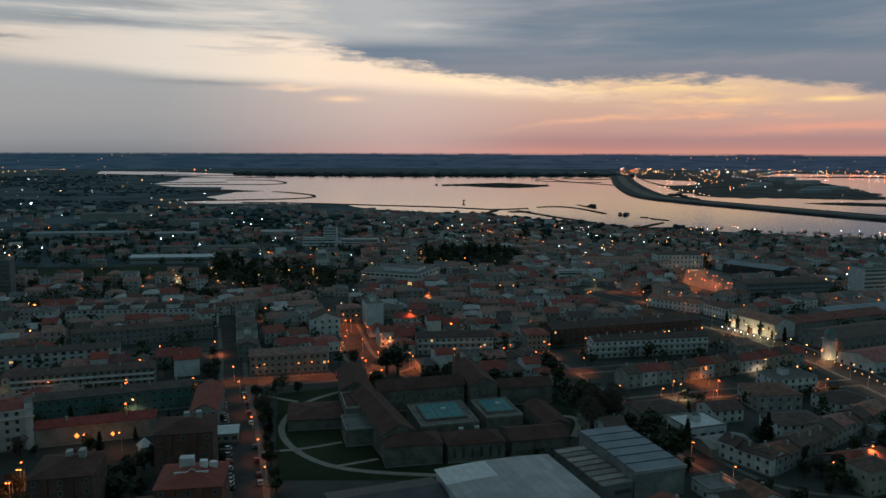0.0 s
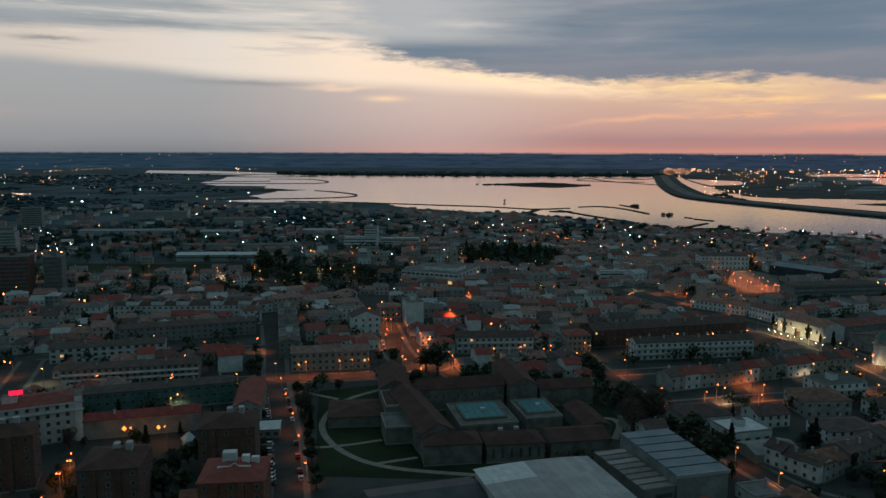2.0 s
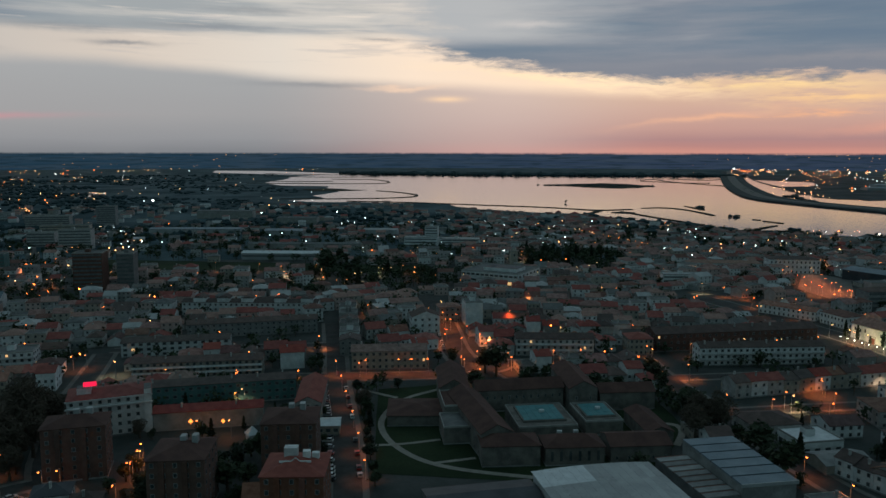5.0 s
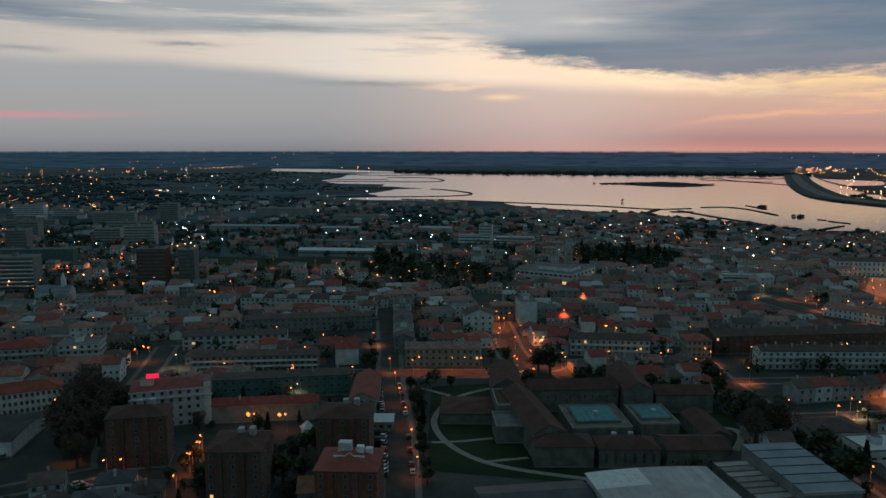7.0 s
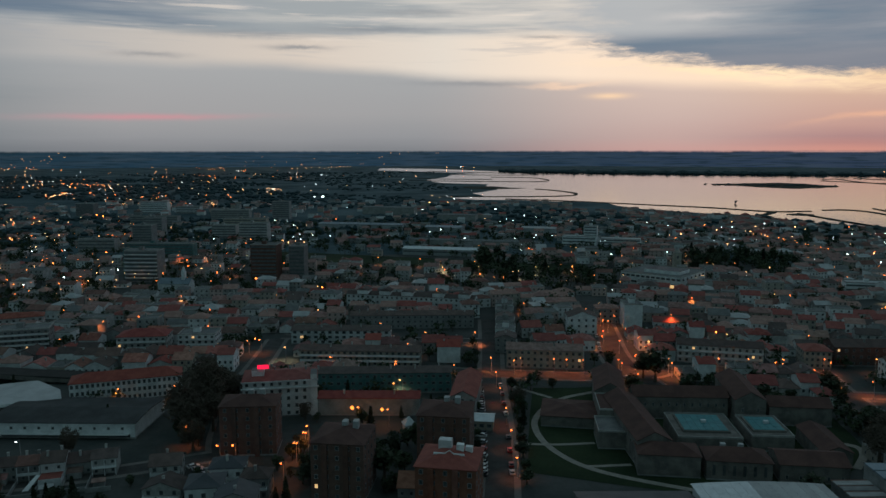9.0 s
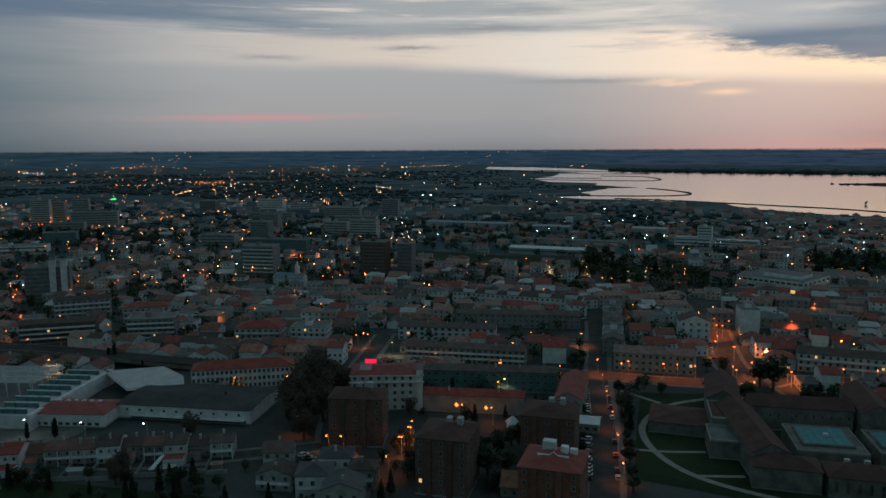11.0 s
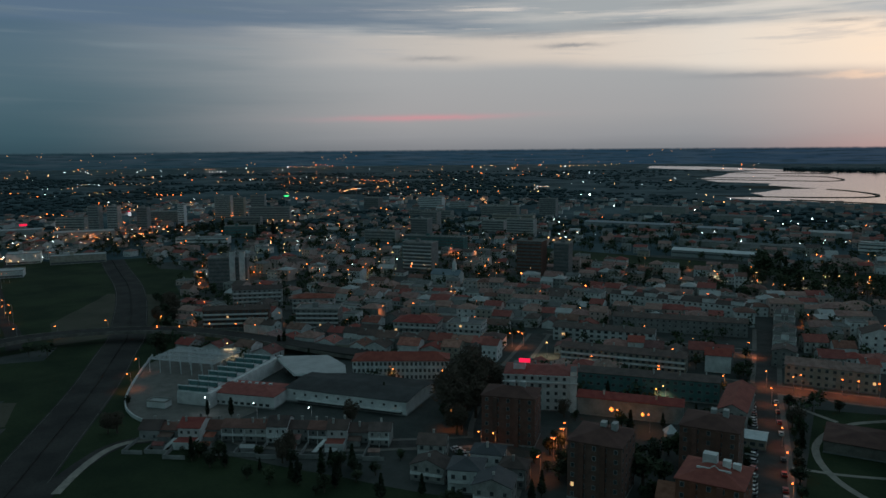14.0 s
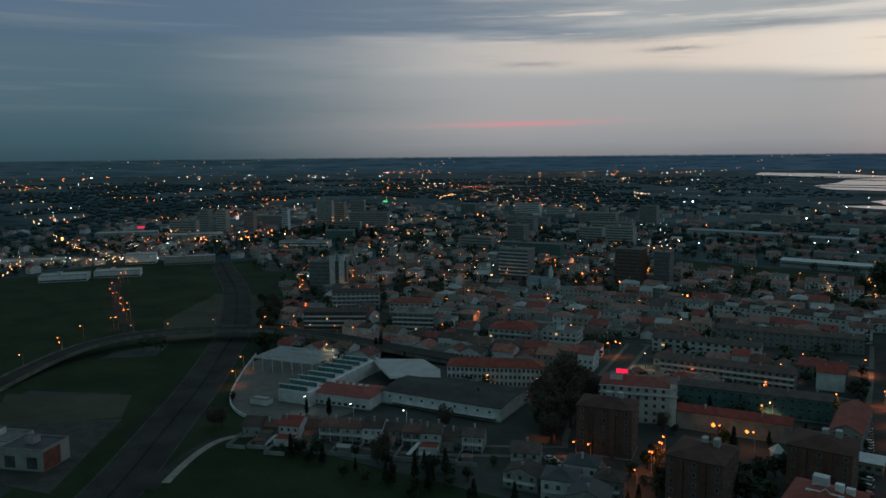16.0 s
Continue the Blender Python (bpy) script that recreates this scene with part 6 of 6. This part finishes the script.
def far_woods():
    """Tree clumps beyond the town and along the far shore."""
    s = Shape()

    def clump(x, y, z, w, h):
        n, k, sides = len(s.v), s.slot("hazed_trees"), 6
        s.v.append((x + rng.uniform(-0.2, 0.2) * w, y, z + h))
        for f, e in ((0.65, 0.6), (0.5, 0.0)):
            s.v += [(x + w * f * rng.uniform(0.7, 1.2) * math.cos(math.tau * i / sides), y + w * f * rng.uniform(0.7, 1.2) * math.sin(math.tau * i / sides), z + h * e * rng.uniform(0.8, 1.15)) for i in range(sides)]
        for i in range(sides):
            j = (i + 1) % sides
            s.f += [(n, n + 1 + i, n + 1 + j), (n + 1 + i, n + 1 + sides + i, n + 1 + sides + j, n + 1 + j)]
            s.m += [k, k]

    for i in range(16000):
        az, r = radians(rng.uniform(-40, 84)), rng.uniform(1000, 3560)
        x, y = -r * math.sin(az), r * math.cos(az)
        d = math.degrees(az)
        cover = noise.noise(Vector((x / 330, y / 330, 4))) + (0.55 if r > 3500 else 0.12 if d < 6 else 0.22)
        if cover < 0.1 or inside(x, y, LAGOON) or (d < 6 and r < 1500 and cover < 0.3) or not free_plot(x, y, 4) or r > 3560 or (r > 1450 and d < 31 and near_line(x, y, LAGOON, 90)) or (r > 1500 and d < 26 and r < 3500 and rng.random() < 0.4):
            continue
        clump(x, y, -0.5, rng.uniform(6, 15), rng.uniform(4, 9) if r < 1500 or d > 30 else rng.uniform(2.5, 6) if r < 3500 else rng.uniform(4, 9))
    for i in range(2600):
        az = rng.uniform(-20, 16.5)
        r = (3455 if az < 6 else 3470 + (az - 6) * 17) + rng.uniform(0, 160)
        x, y = -r * math.sin(radians(az)), r * math.cos(radians(az))
        if not inside(x, y, LAGOON):
            clump(x, y, -0.5, rng.uniform(9, 18), rng.uniform(9, 19) * (0.75 + 0.5 * noise.noise(Vector((az * 1.7, 0, 0)))))
    for pts in ((-17, 2514, 350, 2470), (600, 2000, 560, 1660), (620, 2500, 540, 2080)):
        for i in range(60):
            k = rng.random()
            clump(pts[0] + (pts[2] - pts[0]) * k + rng.uniform(-15, 15), pts[1] + (pts[3] - pts[1]) * k + rng.uniform(-30, 30), 0.6, rng.uniform(5, 12), rng.uniform(1.5, 4))
    for x, y in ((299, 1545), (318, 1337), (344, 1112), (353, 1060), (430, 1060)):
        for i in range(7):
            clump(x + rng.uniform(-9, 9), y + rng.uniform(-9, 9), 0.6, rng.uniform(3, 7), rng.uniform(2, 5))
    tagged(new("far_woods", s.mesh("far_woods")), "dark far woods and scrub, tinted blue for haze", "trees", "", "stuff")


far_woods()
for x, y, w, d, h in ((960, 2050, 90, 30, 9), (1060, 2200, 120, 40, 10), (900, 2300, 60, 30, 8), (1180, 2600, 110, 40, 14), (1000, 2500, 80, 30, 9), (1250, 2900, 90, 40, 16)):
    block("dock_shed", x, y, 12, w, d, h, "pale dock shed on the far shore", "shed", "pale_sheet", "gable", "blue_sheet", 2.0)
mark = thing("channel_marker", 44, 1650, 0, "small dark channel marker hut standing in the lagoon", "marker")
part("hut", Shape().box(-2, 2, -2, 2, 1.5, 5, "dark_sheet").gable(4, 4, 5, 1.2, "dark_sheet").box(-0.3, 0.3, -0.3, 0.3, 0, 1.5, "dark_sheet"), mark)

# ---- lamps ----
def lamp_kind(glow, tall):
    ob = thing("street_lamp", 0, 0, 0, "tall street lamp glowing %s" % ("orange" if glow == "sodium_lamp" else "pale white" if glow == "white_lamp" else "warm yellow"), "street lamp", "street lamps")
    part("pole", Shape().tube(0, 0, 0.11, 0.07, 0, tall, "steel", 6), ob)
    part("arm", Shape().box(-0.05, 0.05, -1.4, 0.05, tall - 0.08, tall + 0.04, "steel"), ob)
    head = Shape().box(-0.26, 0.26, -2.0, -1.2, tall + 0.0, tall + 0.16, "steel")
    part("head", head, ob)
    part("bulb", Shape().tube(0, -1.6, 0.24, 0.34, tall - 0.38, tall, glow, 8), ob, "glowing lamp")
    return ob


LAMPS = {g: lamp_kind(g, 8.0) for g in ("sodium_lamp", "warm_lamp", "white_lamp")}
LIT = set()
BULBS = {}


def street_lamp(x, y, rot=0.0, glow="sodium_lamp", power=5000.0):
    ob = LAMPS[glow]
    m = pose(x, y, 0, 0, 0, rot)
    if glow in LIT:
        copy_thing(ob, m)
    else:
        ob.matrix_basis = m
        LIT.add(glow)
    key = (glow, power)
    if power:
        if key not in BULBS:
            BULBS[key] = bpy.data.lights.new("street_light", "SPOT")
            BULBS[key].spot_size, BULBS[key].spot_blend = radians(124), 0.8
            BULBS[key].energy, BULBS[key].shadow_soft_size = power, 0.25
            BULBS[key].color = {"sodium_lamp": SODIUM, "warm_lamp": WARM, "white_lamp": COOL}[glow]
        li = new("street_light", BULBS[key])
        li.location = m @ Vector((0, -1.6, 7.2))


for x, y in ((-116, 493), (-93, 492), (-74, 488), (-63, 475), (-59, 457), (-56, 457), (-55, 430), (-44, 410), (-35, 421), (-30, 402), (-29, 385), (-33, 383), (-40, 372), (-38, 367), (-21, 486), (-17, 382), (-15, 375), (-2, 384), (2, 416), (6, 390), (32, 392), (48, 384), (55, 406), (57, 400), (56, 358)):
    street_lamp(x, y + 1.6, 0, "sodium_lamp", LAMP_POWER * 1.7)
for x, y in ((-268, 495), (-130, 267), (-118, 269), (-142, 334), (-129, 301), (-113, 337), (-139, 242), (-136, 236), (-134, 226), (-91, 332), (-83, 310), (-74, 286), (-66, 263), (-58, 239), (-88, 354), (-149, 394), (-64, 364)):
    street_lamp(x, y + 1.6, 0, "sodium_lamp", LAMP_POWER * 0.45)
for x, y in ((79, 414), (100, 414), (127, 429), (152, 440), (104, 334), (89, 261), (96, 240), (149, 347), (175, 338), (130, 244), (151, 258), (78, 327), (65, 334), (297, 538), (304, 526), (217, 413)):
    street_lamp(x, y + 1.6, 0, "sodium_lamp", LAMP_POWER * 0.8)
for x, y in ((-86, 361), (-70, 364), (-56, 367), (-100, 357), (20, 396), (36, 400)):
    street_lamp(x, y, 0, "sodium_lamp", LAMP_POWER * 1.4)
for x, y in ((212, 687), (211, 667), (210, 648), (200, 612), (210, 630), (230, 687), (230, 667), (226, 648), (225, 630), (228, 630), (210, 613), (226, 613), (224, 594), (227, 594), (208, 576), (175, 554), (185, 552)):
    street_lamp(x, y + 1.6, 0, "sodium_lamp", LAMP_POWER * 3.2)
for x, y in ((-351, 190), (-330, 174), (-430, 251), (-420, 248), (-418, 265), (-448, 294), (-425, 281), (-397, 243), (-408, 235), (-389, 258), (-376, 267), (-364, 272), (-379, 302), (-331, 314), (-181, 227), (-201, 275), (-154, 217), (-159, 215), (-135, 226), (-137, 236), (-139, 242), (-130, 209), (-140, 330), (-274, 367), (-228, 349), (-233, 345), (-293, 384)):
    street_lamp(x, y + 1.6, 0, "sodium_lamp", LAMP_POWER * 0.6)
for x, y in ((-439, 110), (-465, 137), (-453, 134), (-488, 157), (-468, 180), (-456, 198), (-447, 224), (-500, 180), (-498, 182), (-520, 196), (-518, 198), (-544, 203), (-545, 208), (-567, 212), (-593, 216), (-590, 218), (-615, 222), (-642, 234), (-663, 247), (-691, 260), (-688, 263), (-715, 275)):
    street_lamp(x, y + 1.6, 0, "sodium_lamp", LAMP_POWER * 0.16)
for x, y, a in along(QUAY[2:], 13, -9, 3):
    street_lamp(x, y, a + 180, "warm_lamp", LAMP_POWER * 0.55)
for x, y in ((-133, 273), (-121, 276)):
    li = new("floodlight", bpy.data.lights.new("floodlight", "POINT"))
    li.data.energy, li.data.color, li.data.shadow_soft_size = LAMP_POWER * 0.14, (1.0, 0.34, 0.08), 0.3
    li.location = (x, y - 2.5, 6.0)
for x, y in ((-272, 178), (-250, 186), (-228, 196)):
    street_lamp(x, y, 0, "white_lamp", 400)
n = 0
while n < 150:
    r, az = rng.uniform(330, 820), radians(rng.uniform(-31, 66))
    x, y = -r * math.sin(az), r * math.cos(az)
    if not inside(x, y, LAGOON) and free_plot(x, y, 2.0) and not any(inside(x, y, p) for m, p in FIELDS) and not inside(x, y, OPEN_LAND) and not near_line(x, y, MOTORWAY, 45) and not near_line(x, y, OVERPASS, 18):
        n += 1
        g = rng.choice(("sodium_lamp", "sodium_lamp", "sodium_lamp", "warm_lamp"))
        street_lamp(x, y, rng.uniform(0, 360), g, LAMP_POWER * 2.2)
# floodlights before the chapel, and at the round tower
for i in range(6):
    li = new("floodlight", bpy.data.lights.new("floodlight", "POINT"))
    li.data.energy, li.data.color, li.data.shadow_soft_size = FLOOD_POWER, (1.0, 0.8, 0.42), 0.2
    li.location = (179.2 + i * 2.2, 469.5 - i * 5.4, 1.0)
for x, y, e in ((202.5, 397, 0.35), (205, 395.5, 0.35), (210, 396, 0.2)):
    li = new("floodlight", bpy.data.lights.new("floodlight", "POINT"))
    li.data.energy, li.data.color, li.data.shadow_soft_size = FLOOD_POWER * e * 0.8, (1.0, 0.7, 0.35), 0.2
    li.location = (x, y, 1.0)


def bead(s, x, y, z, r, mat):
    """A small glowing lantern, seen from far."""
    n, k = len(s.v), s.slot(mat)
    s.v += [(x, y, z + r), (x + r, y, z), (x, y + r, z), (x - r, y, z), (x, y - r, z), (x, y, z - r)]
    for a, b in ((1, 2), (2, 3), (3, 4), (4, 1)):
        s.f += [(n, n + a, n + b), (n + 5, n + b, n + a)]
        s.m += [k, k]


def far_lights():
    s = Shape()

    def glint(x, y, mat, k=1.0, z=8.5):
        bead(s, x, y, z, (0.26 + math.hypot(x, y) / 2150) * k, mat)

    # loose lights over town and country
    for i in range(6600):
        az = rng.uniform(-31, 77)
        if az < 16:
            r = rng.uniform(560, 1400)
        else:
            r = rng.uniform(600, 2600) if rng.random() < 0.66 else rng.uniform(2600, 4600)
        x, y = -r * math.sin(radians(az)), r * math.cos(radians(az))
        if inside(x, y, LAGOON) or any(inside(x, y, p) for m, p in FIELDS) or noise.noise(Vector((x / 180, y / 180, 2))) < -0.1 or not free_plot(x, y, 1) or near_line(x, y, MOTORWAY, 18):
            continue
        if r > 1150 and noise.noise(Vector((x / 300, y / 480, 8))) < -0.02:
            continue
        if az < 30 and rng.random() < (0.78 if az > 0 else 0.64):
            continue
        mat = rng.choice(("far_sodium", "far_warm", "far_sodium", "far_warm", "far_white") if az > 33 or rng.random() < 0.4 else ("far_warm", "far_white", "far_white"))
        glint(x, y, mat, rng.choice((0.26, 0.3, 0.36, 0.45, 0.6, 0.85)))
    # docks and the land beyond the causeway
    for i in range(330):
        az = rng.uniform(-31, -13)
        r = rng.uniform(1750, 3400) if az < -16 and rng.random() < 0.4 else rng.uniform(3560, 4900)
        x, y = -r * math.sin(radians(az)), r * math.cos(radians(az))
        if r > 3500 or (inside(x, y, DOCKS) and not near_line(x, y, CAUSEWAY, 40)):
            glint(x, y, rng.choice(("far_sodium", "far_warm", "far_warm", "far_white")), rng.choice((0.35, 0.45, 0.55, 0.85)))
    # lamps in rows along far roads
    rows = (([(644, 2278), (634, 2000), (627, 1774)], 48, "far_warm", 0.7), ([(1150, 3626), (918, 2564)], 130, "far_warm", 0.6), ([(1218, 3224), (1114, 2698)], 75, "far_white", 0.6), ([(1246, 4700), (2500, 4300)], 150, "far_warm", 0.5),
            ([(49, 991), (86, 925), (116, 853)], 11, "far_sodium", 0.6), ([(-2072, 3530), (-2044, 4178)], 45, "far_warm", 0.7), ([(-1104, 1744), (-1027, 1694)], 18, "far_warm", 0.7), ([(-1649, 949), (-1536, 977)], 20, "far_sodium", 1.0),
            ([(-3641, 2986), (-3636, 3358)], 40, "far_sodium", 0.7), ([(-1859, 1538), (-1691, 1581)], 40, "far_sodium", 1.0), ([(-1752, 1766), (-1634, 1756)], 20, "far_sodium", 0.8), ([(-1322, 1249), (-1431, 1401)], 18, "far_warm", 0.8),
            ([(-3108, 2099), (-3094, 2192)], 20, "far_white", 0.9), ([(-1010, 769), (-1023, 792)], 6, "far_warm", 1.0), ([(-896, 701), (-838, 702)], 14, "far_warm", 0.9), ([(-953, 532), (-932, 574)], 17, "far_red", 1.0),
            ([(-1279, 557), (-1202, 561)], 22, "far_sodium", 1.0), ([(-2024, 757), (-1944, 816)], 22, "far_sodium", 0.8), ([(-879, 229), (-726, 172)], 20, "far_warm", 0.8), ([(-830, 1150), (-925, 1260)], 13, "far_warm", 0.5),
            ([(-1400, 700), (-1180, 690), (-1020, 760), (-860, 800)], 26, "far_sodium", 0.7), ([(-1900, 900), (-1500, 1100), (-1200, 1500)], 48, "far_sodium", 0.6), ([(-900, 1700), (-1300, 1650), (-1700, 1750)], 46, "far_warm", 0.6),
            ([(-1100, 330), (-930, 300), (-820, 300), (-740, 290)], 14, "far_warm", 0.7), ([(-560, 360), (-480, 420), (-420, 520)], 26, "far_sodium", 0.8), ([(-2400, 1300), (-2000, 2000), (-1500, 2500)], 70, "far_sodium", 0.6))
    for line, step, mat, k in rows:
        for x, y, a in along(line, step):
            glint(x + rng.uniform(-3, 3), y + rng.uniform(-3, 3), mat, k * rng.uniform(0.8, 1.15))
    # single strong lamps
    strong = {"far_white": ((-794, 1476, 1.9), (-805, 1460, 1.0), (-604, 1211, 0.8), (-460, 1205, 1.2), (-346, 1253, 1.1), (-271, 1144, 1.1), (-267, 1060, 0.9), (-328, 885, 0.9), (-323, 912, 0.8), (-266, 832, 1.0), (-212, 851, 0.7), (-448, 805, 0.9), (-421, 799, 1.0), (198, 1040, 0.8), (187, 927, 1.0), (179, 943, 0.8), (169, 774, 0.8), (145, 774, 0.9), (268, 908, 0.8), (-1321, 972, 1.4), (-3463, 1700, 1.0), (-661, 556, 0.9)),
              "far_sodium": ((-805, 912, 1.2), (-906, 947, 1.6), (-881, 934, 1.6), (-663, 683, 1.0), (-632, 673, 1.0), (-566, 601, 1.2), (-557, 527, 1.2), (-456, 552, 1.4), (-339, 517, 1.5), (-270, 498, 1.2), (-386, 532, 1.2), (-1037, 320, 1.6), (-825, 572, 0.9), (-748, 524, 0.9), (-1020, 1458, 1.0), (-965, 1385, 0.9), (-230, 348, 1.0), (-443, 329, 1.3), (5, 445, 1.2)),
              "flood_lamp": ((-131, 264, 2.6), (-119, 266, 2.2)),
              "far_warm": ((-455, 815, 0.9), (-420, 736, 1.0), (-391, 669, 1.1), (-435, 728, 1.0), (-439, 750, 0.9), (-450, 742, 0.9), (-917, 806, 0.9), (-892, 815, 0.9), (-767, 717, 0.9), (-735, 707, 0.9), (-601, 664, 0.9), (-701, 572, 0.9), (-600, 488, 0.9), (-595, 503, 0.9), (307, 844, 1.1), (194, 874, 0.9), (169, 809, 1.0), (-510, 1374, 0.8), (-477, 1389, 0.8), (-1384, 395, 0.9), (-1020, 306, 0.9), (1268, 4711, 0.9), (1099, 3974, 1.0), (1372, 4115, 0.9), (1518, 3907, 1.1), (813, 3464, 0.8), (696, 3776, 0.9)),
              "far_red": ((24, 482, 0.7), (-268, 495, 0.7))}
    for mat, places in strong.items():
        for x, y, k in places:
            glint(x, y, mat, k)
    for i in range(90):
        k = rng.random()
        glint(-870 + 90 * k + rng.uniform(-25, 25), 190 + 150 * k + rng.uniform(-20, 20), rng.choice(("far_warm", "far_white", "far_warm")), rng.choice((0.3, 0.5, 0.9)), rng.uniform(4, 8))
    for i in range(150):
        glint(rng.uniform(-1080, -740), rng.uniform(420, 740), rng.choice(("far_warm", "far_sodium", "far_sodium")), rng.choice((0.4, 0.5, 0.8)), rng.uniform(4, 9))
    for i in range(9):
        bead(s, 181 + i * 2.15 - 4.5, 474 - i * 4.6, 0.5, 0.28, "far_white")
    for x, y, a in along([(196, 424), (204, 396), (210, 340)], 5.5, -2):
        bead(s, x, y, 2.2, 0.2, "far_warm")
    tagged(new("distant_lights", s.mesh("distant_lights")), "scattered orange and white town lights", "lights", "", "stuff")


far_lights()


# ---- parked cars ----
def car_kind(paint):
    ob = thing("car", 0, 0, 0, "small %s hatchback parked at the kerb" % {"car_white": "white", "car_silver": "silver", "car_dark": "dark blue", "car_red": "red"}[paint], "car", "parked cars")
    side = [(-2.05, 0.35), (2.05, 0.35), (2.1, 0.75), (1.2, 0.95), (-2.05, 0.98)]
    roof = [(-1.85, 0.97), (1.05, 0.95), (0.35, 1.46), (-1.45, 1.46)]
    for name, prof, half, mat in (("body", side, 0.86, paint), ("cabin", roof, 0.74, "car_glass")):
        s = Shape()
        n, c = 0, len(prof)
        s.v = [(x, -half, z) for x, z in prof] + [(x, half, z) for x, z in prof]
        s.f = [tuple(range(c)), tuple(range(2 * c - 1, c - 1, -1))] + [(i, c + i, c + (i + 1) % c, (i + 1) % c) for i in range(c)]
        s.m = [s.slot(mat)] * len(s.f)
        part(name, s, ob)
    part("roof_panel", Shape().box(-1.4, 0.3, -0.72, 0.72, 1.44, 1.5, paint), ob)
    wheel = Shape().tube(0, 0, 0.32, 0.32, -0.1, 0.1, "tyre", 10).mesh("wheel")
    for x in (-1.3, 1.3):
        for y in (-0.8, 0.8):
            part("wheel", wheel, ob, "", pose(x, y, 0.32, 90, 0, 0))
    return ob


CARS = [car_kind(c) for c in ("car_white", "car_silver", "car_dark", "car_red")]
PARKED = set()


def park(x, y, rot):
    k = rng.choice((0, 0, 1, 1, 2, 2, 3))
    m = pose(x, y, 0.2, 0, 0, rot)
    if k in PARKED:
        copy_thing(CARS[k], m)
    else:
        CARS[k].matrix_basis = m
        PARKED.add(k)


for x, y, a in along(STREET[1:4], 3.2, 6.4, 3):
    if rng.random() < 0.6:
        park(x, y, a + 75)
for x, y, a in along(STREET[1:4], 6.5, -4.0, 8):
    if rng.random() < 0.55:
        park(x, y, a)
for x, y, a in along(AVENUE[:4], 9.0, 5.6, 3):
    if rng.random() < 0.5:
        park(x, y, a)
for x, y, a in along([(-168, 212), (-142, 200)], 3.0, 0.0, 2):
    park(x, y, a + 82)
for x, y, a in along([(-136, 196), (-122, 186)], 3.4, 0.0, 1):
    park(x, y, a + 80)
for x, y, a in along([(140, 262), (166, 280)], 5.4, 0.0, 1):
    park(x, y, a)
for k in range(4):
    if k not in PARKED:
        park(-150 + 6 * k, 340, 10)


# ---- lit signs of the far shops ----
def shop_sign(x, y, rot, wide, high, z, glow, label, posts=2):
    ob = thing("shop_sign", x, y, rot, label, "sign")
    part("board", Shape().box(-wide / 2, wide / 2, -0.25, 0.25, z - high, z, glow), ob)
    part("frame", Shape().box(-wide / 2 - 0.3, wide / 2 + 0.3, 0.26, 0.5, z - high - 0.3, z + 0.3, "steel"), ob)
    for i in range(posts):
        px = (i - (posts - 1) / 2) * wide * 0.6
        part("post", Shape().tube(px, 0.6, 0.2, 0.2, 0, z, "steel", 6), ob)


shop_sign(-1062, 431, 68, 9, 2.4, 15, "red_neon", "glowing red shop sign on two posts")
shop_sign(-1132, 929, 48, 8, 1.6, 24, "green_neon", "glowing green sign of a petrol station")
shop_sign(-1098, 599, 60, 4.0, 5.0, 17, "lit_cool_window", "tall lit white totem sign", 1)
shop_sign(-1090, 594, 60, 2.6, 1.6, 19.5, "red_neon", "small red lit sign on a post", 1)

# trees beside the motorway
for sgn, step in ((-19, 11), (-25, 9)):
    for x, y, a in along(MOTORWAY[2:8], step, sgn, 5):
        if rng.random() < 0.8 and not near_line(x, y, OVERPASS, 12) and not inside(x, y, [(-374, 212), (-342, 184), (-292, 150), (-250, 150), (-190, 260), (-330, 236)]):
            plant(rng.choice(("broad", "bare", "broad")), x + rng.uniform(-3, 3), y + rng.uniform(-3, 3), rng.uniform(0.5, 0.95))

# yard lights of the shops beside the ring road
for x, y in ((-924, 224), (-937, 243), (-909, 249), (-852, 255), (-825, 268), (-889, 352), (-852, 352), (-848, 368)):
    street_lamp(x, y, 60, "warm_lamp", LAMP_POWER * 5.0)
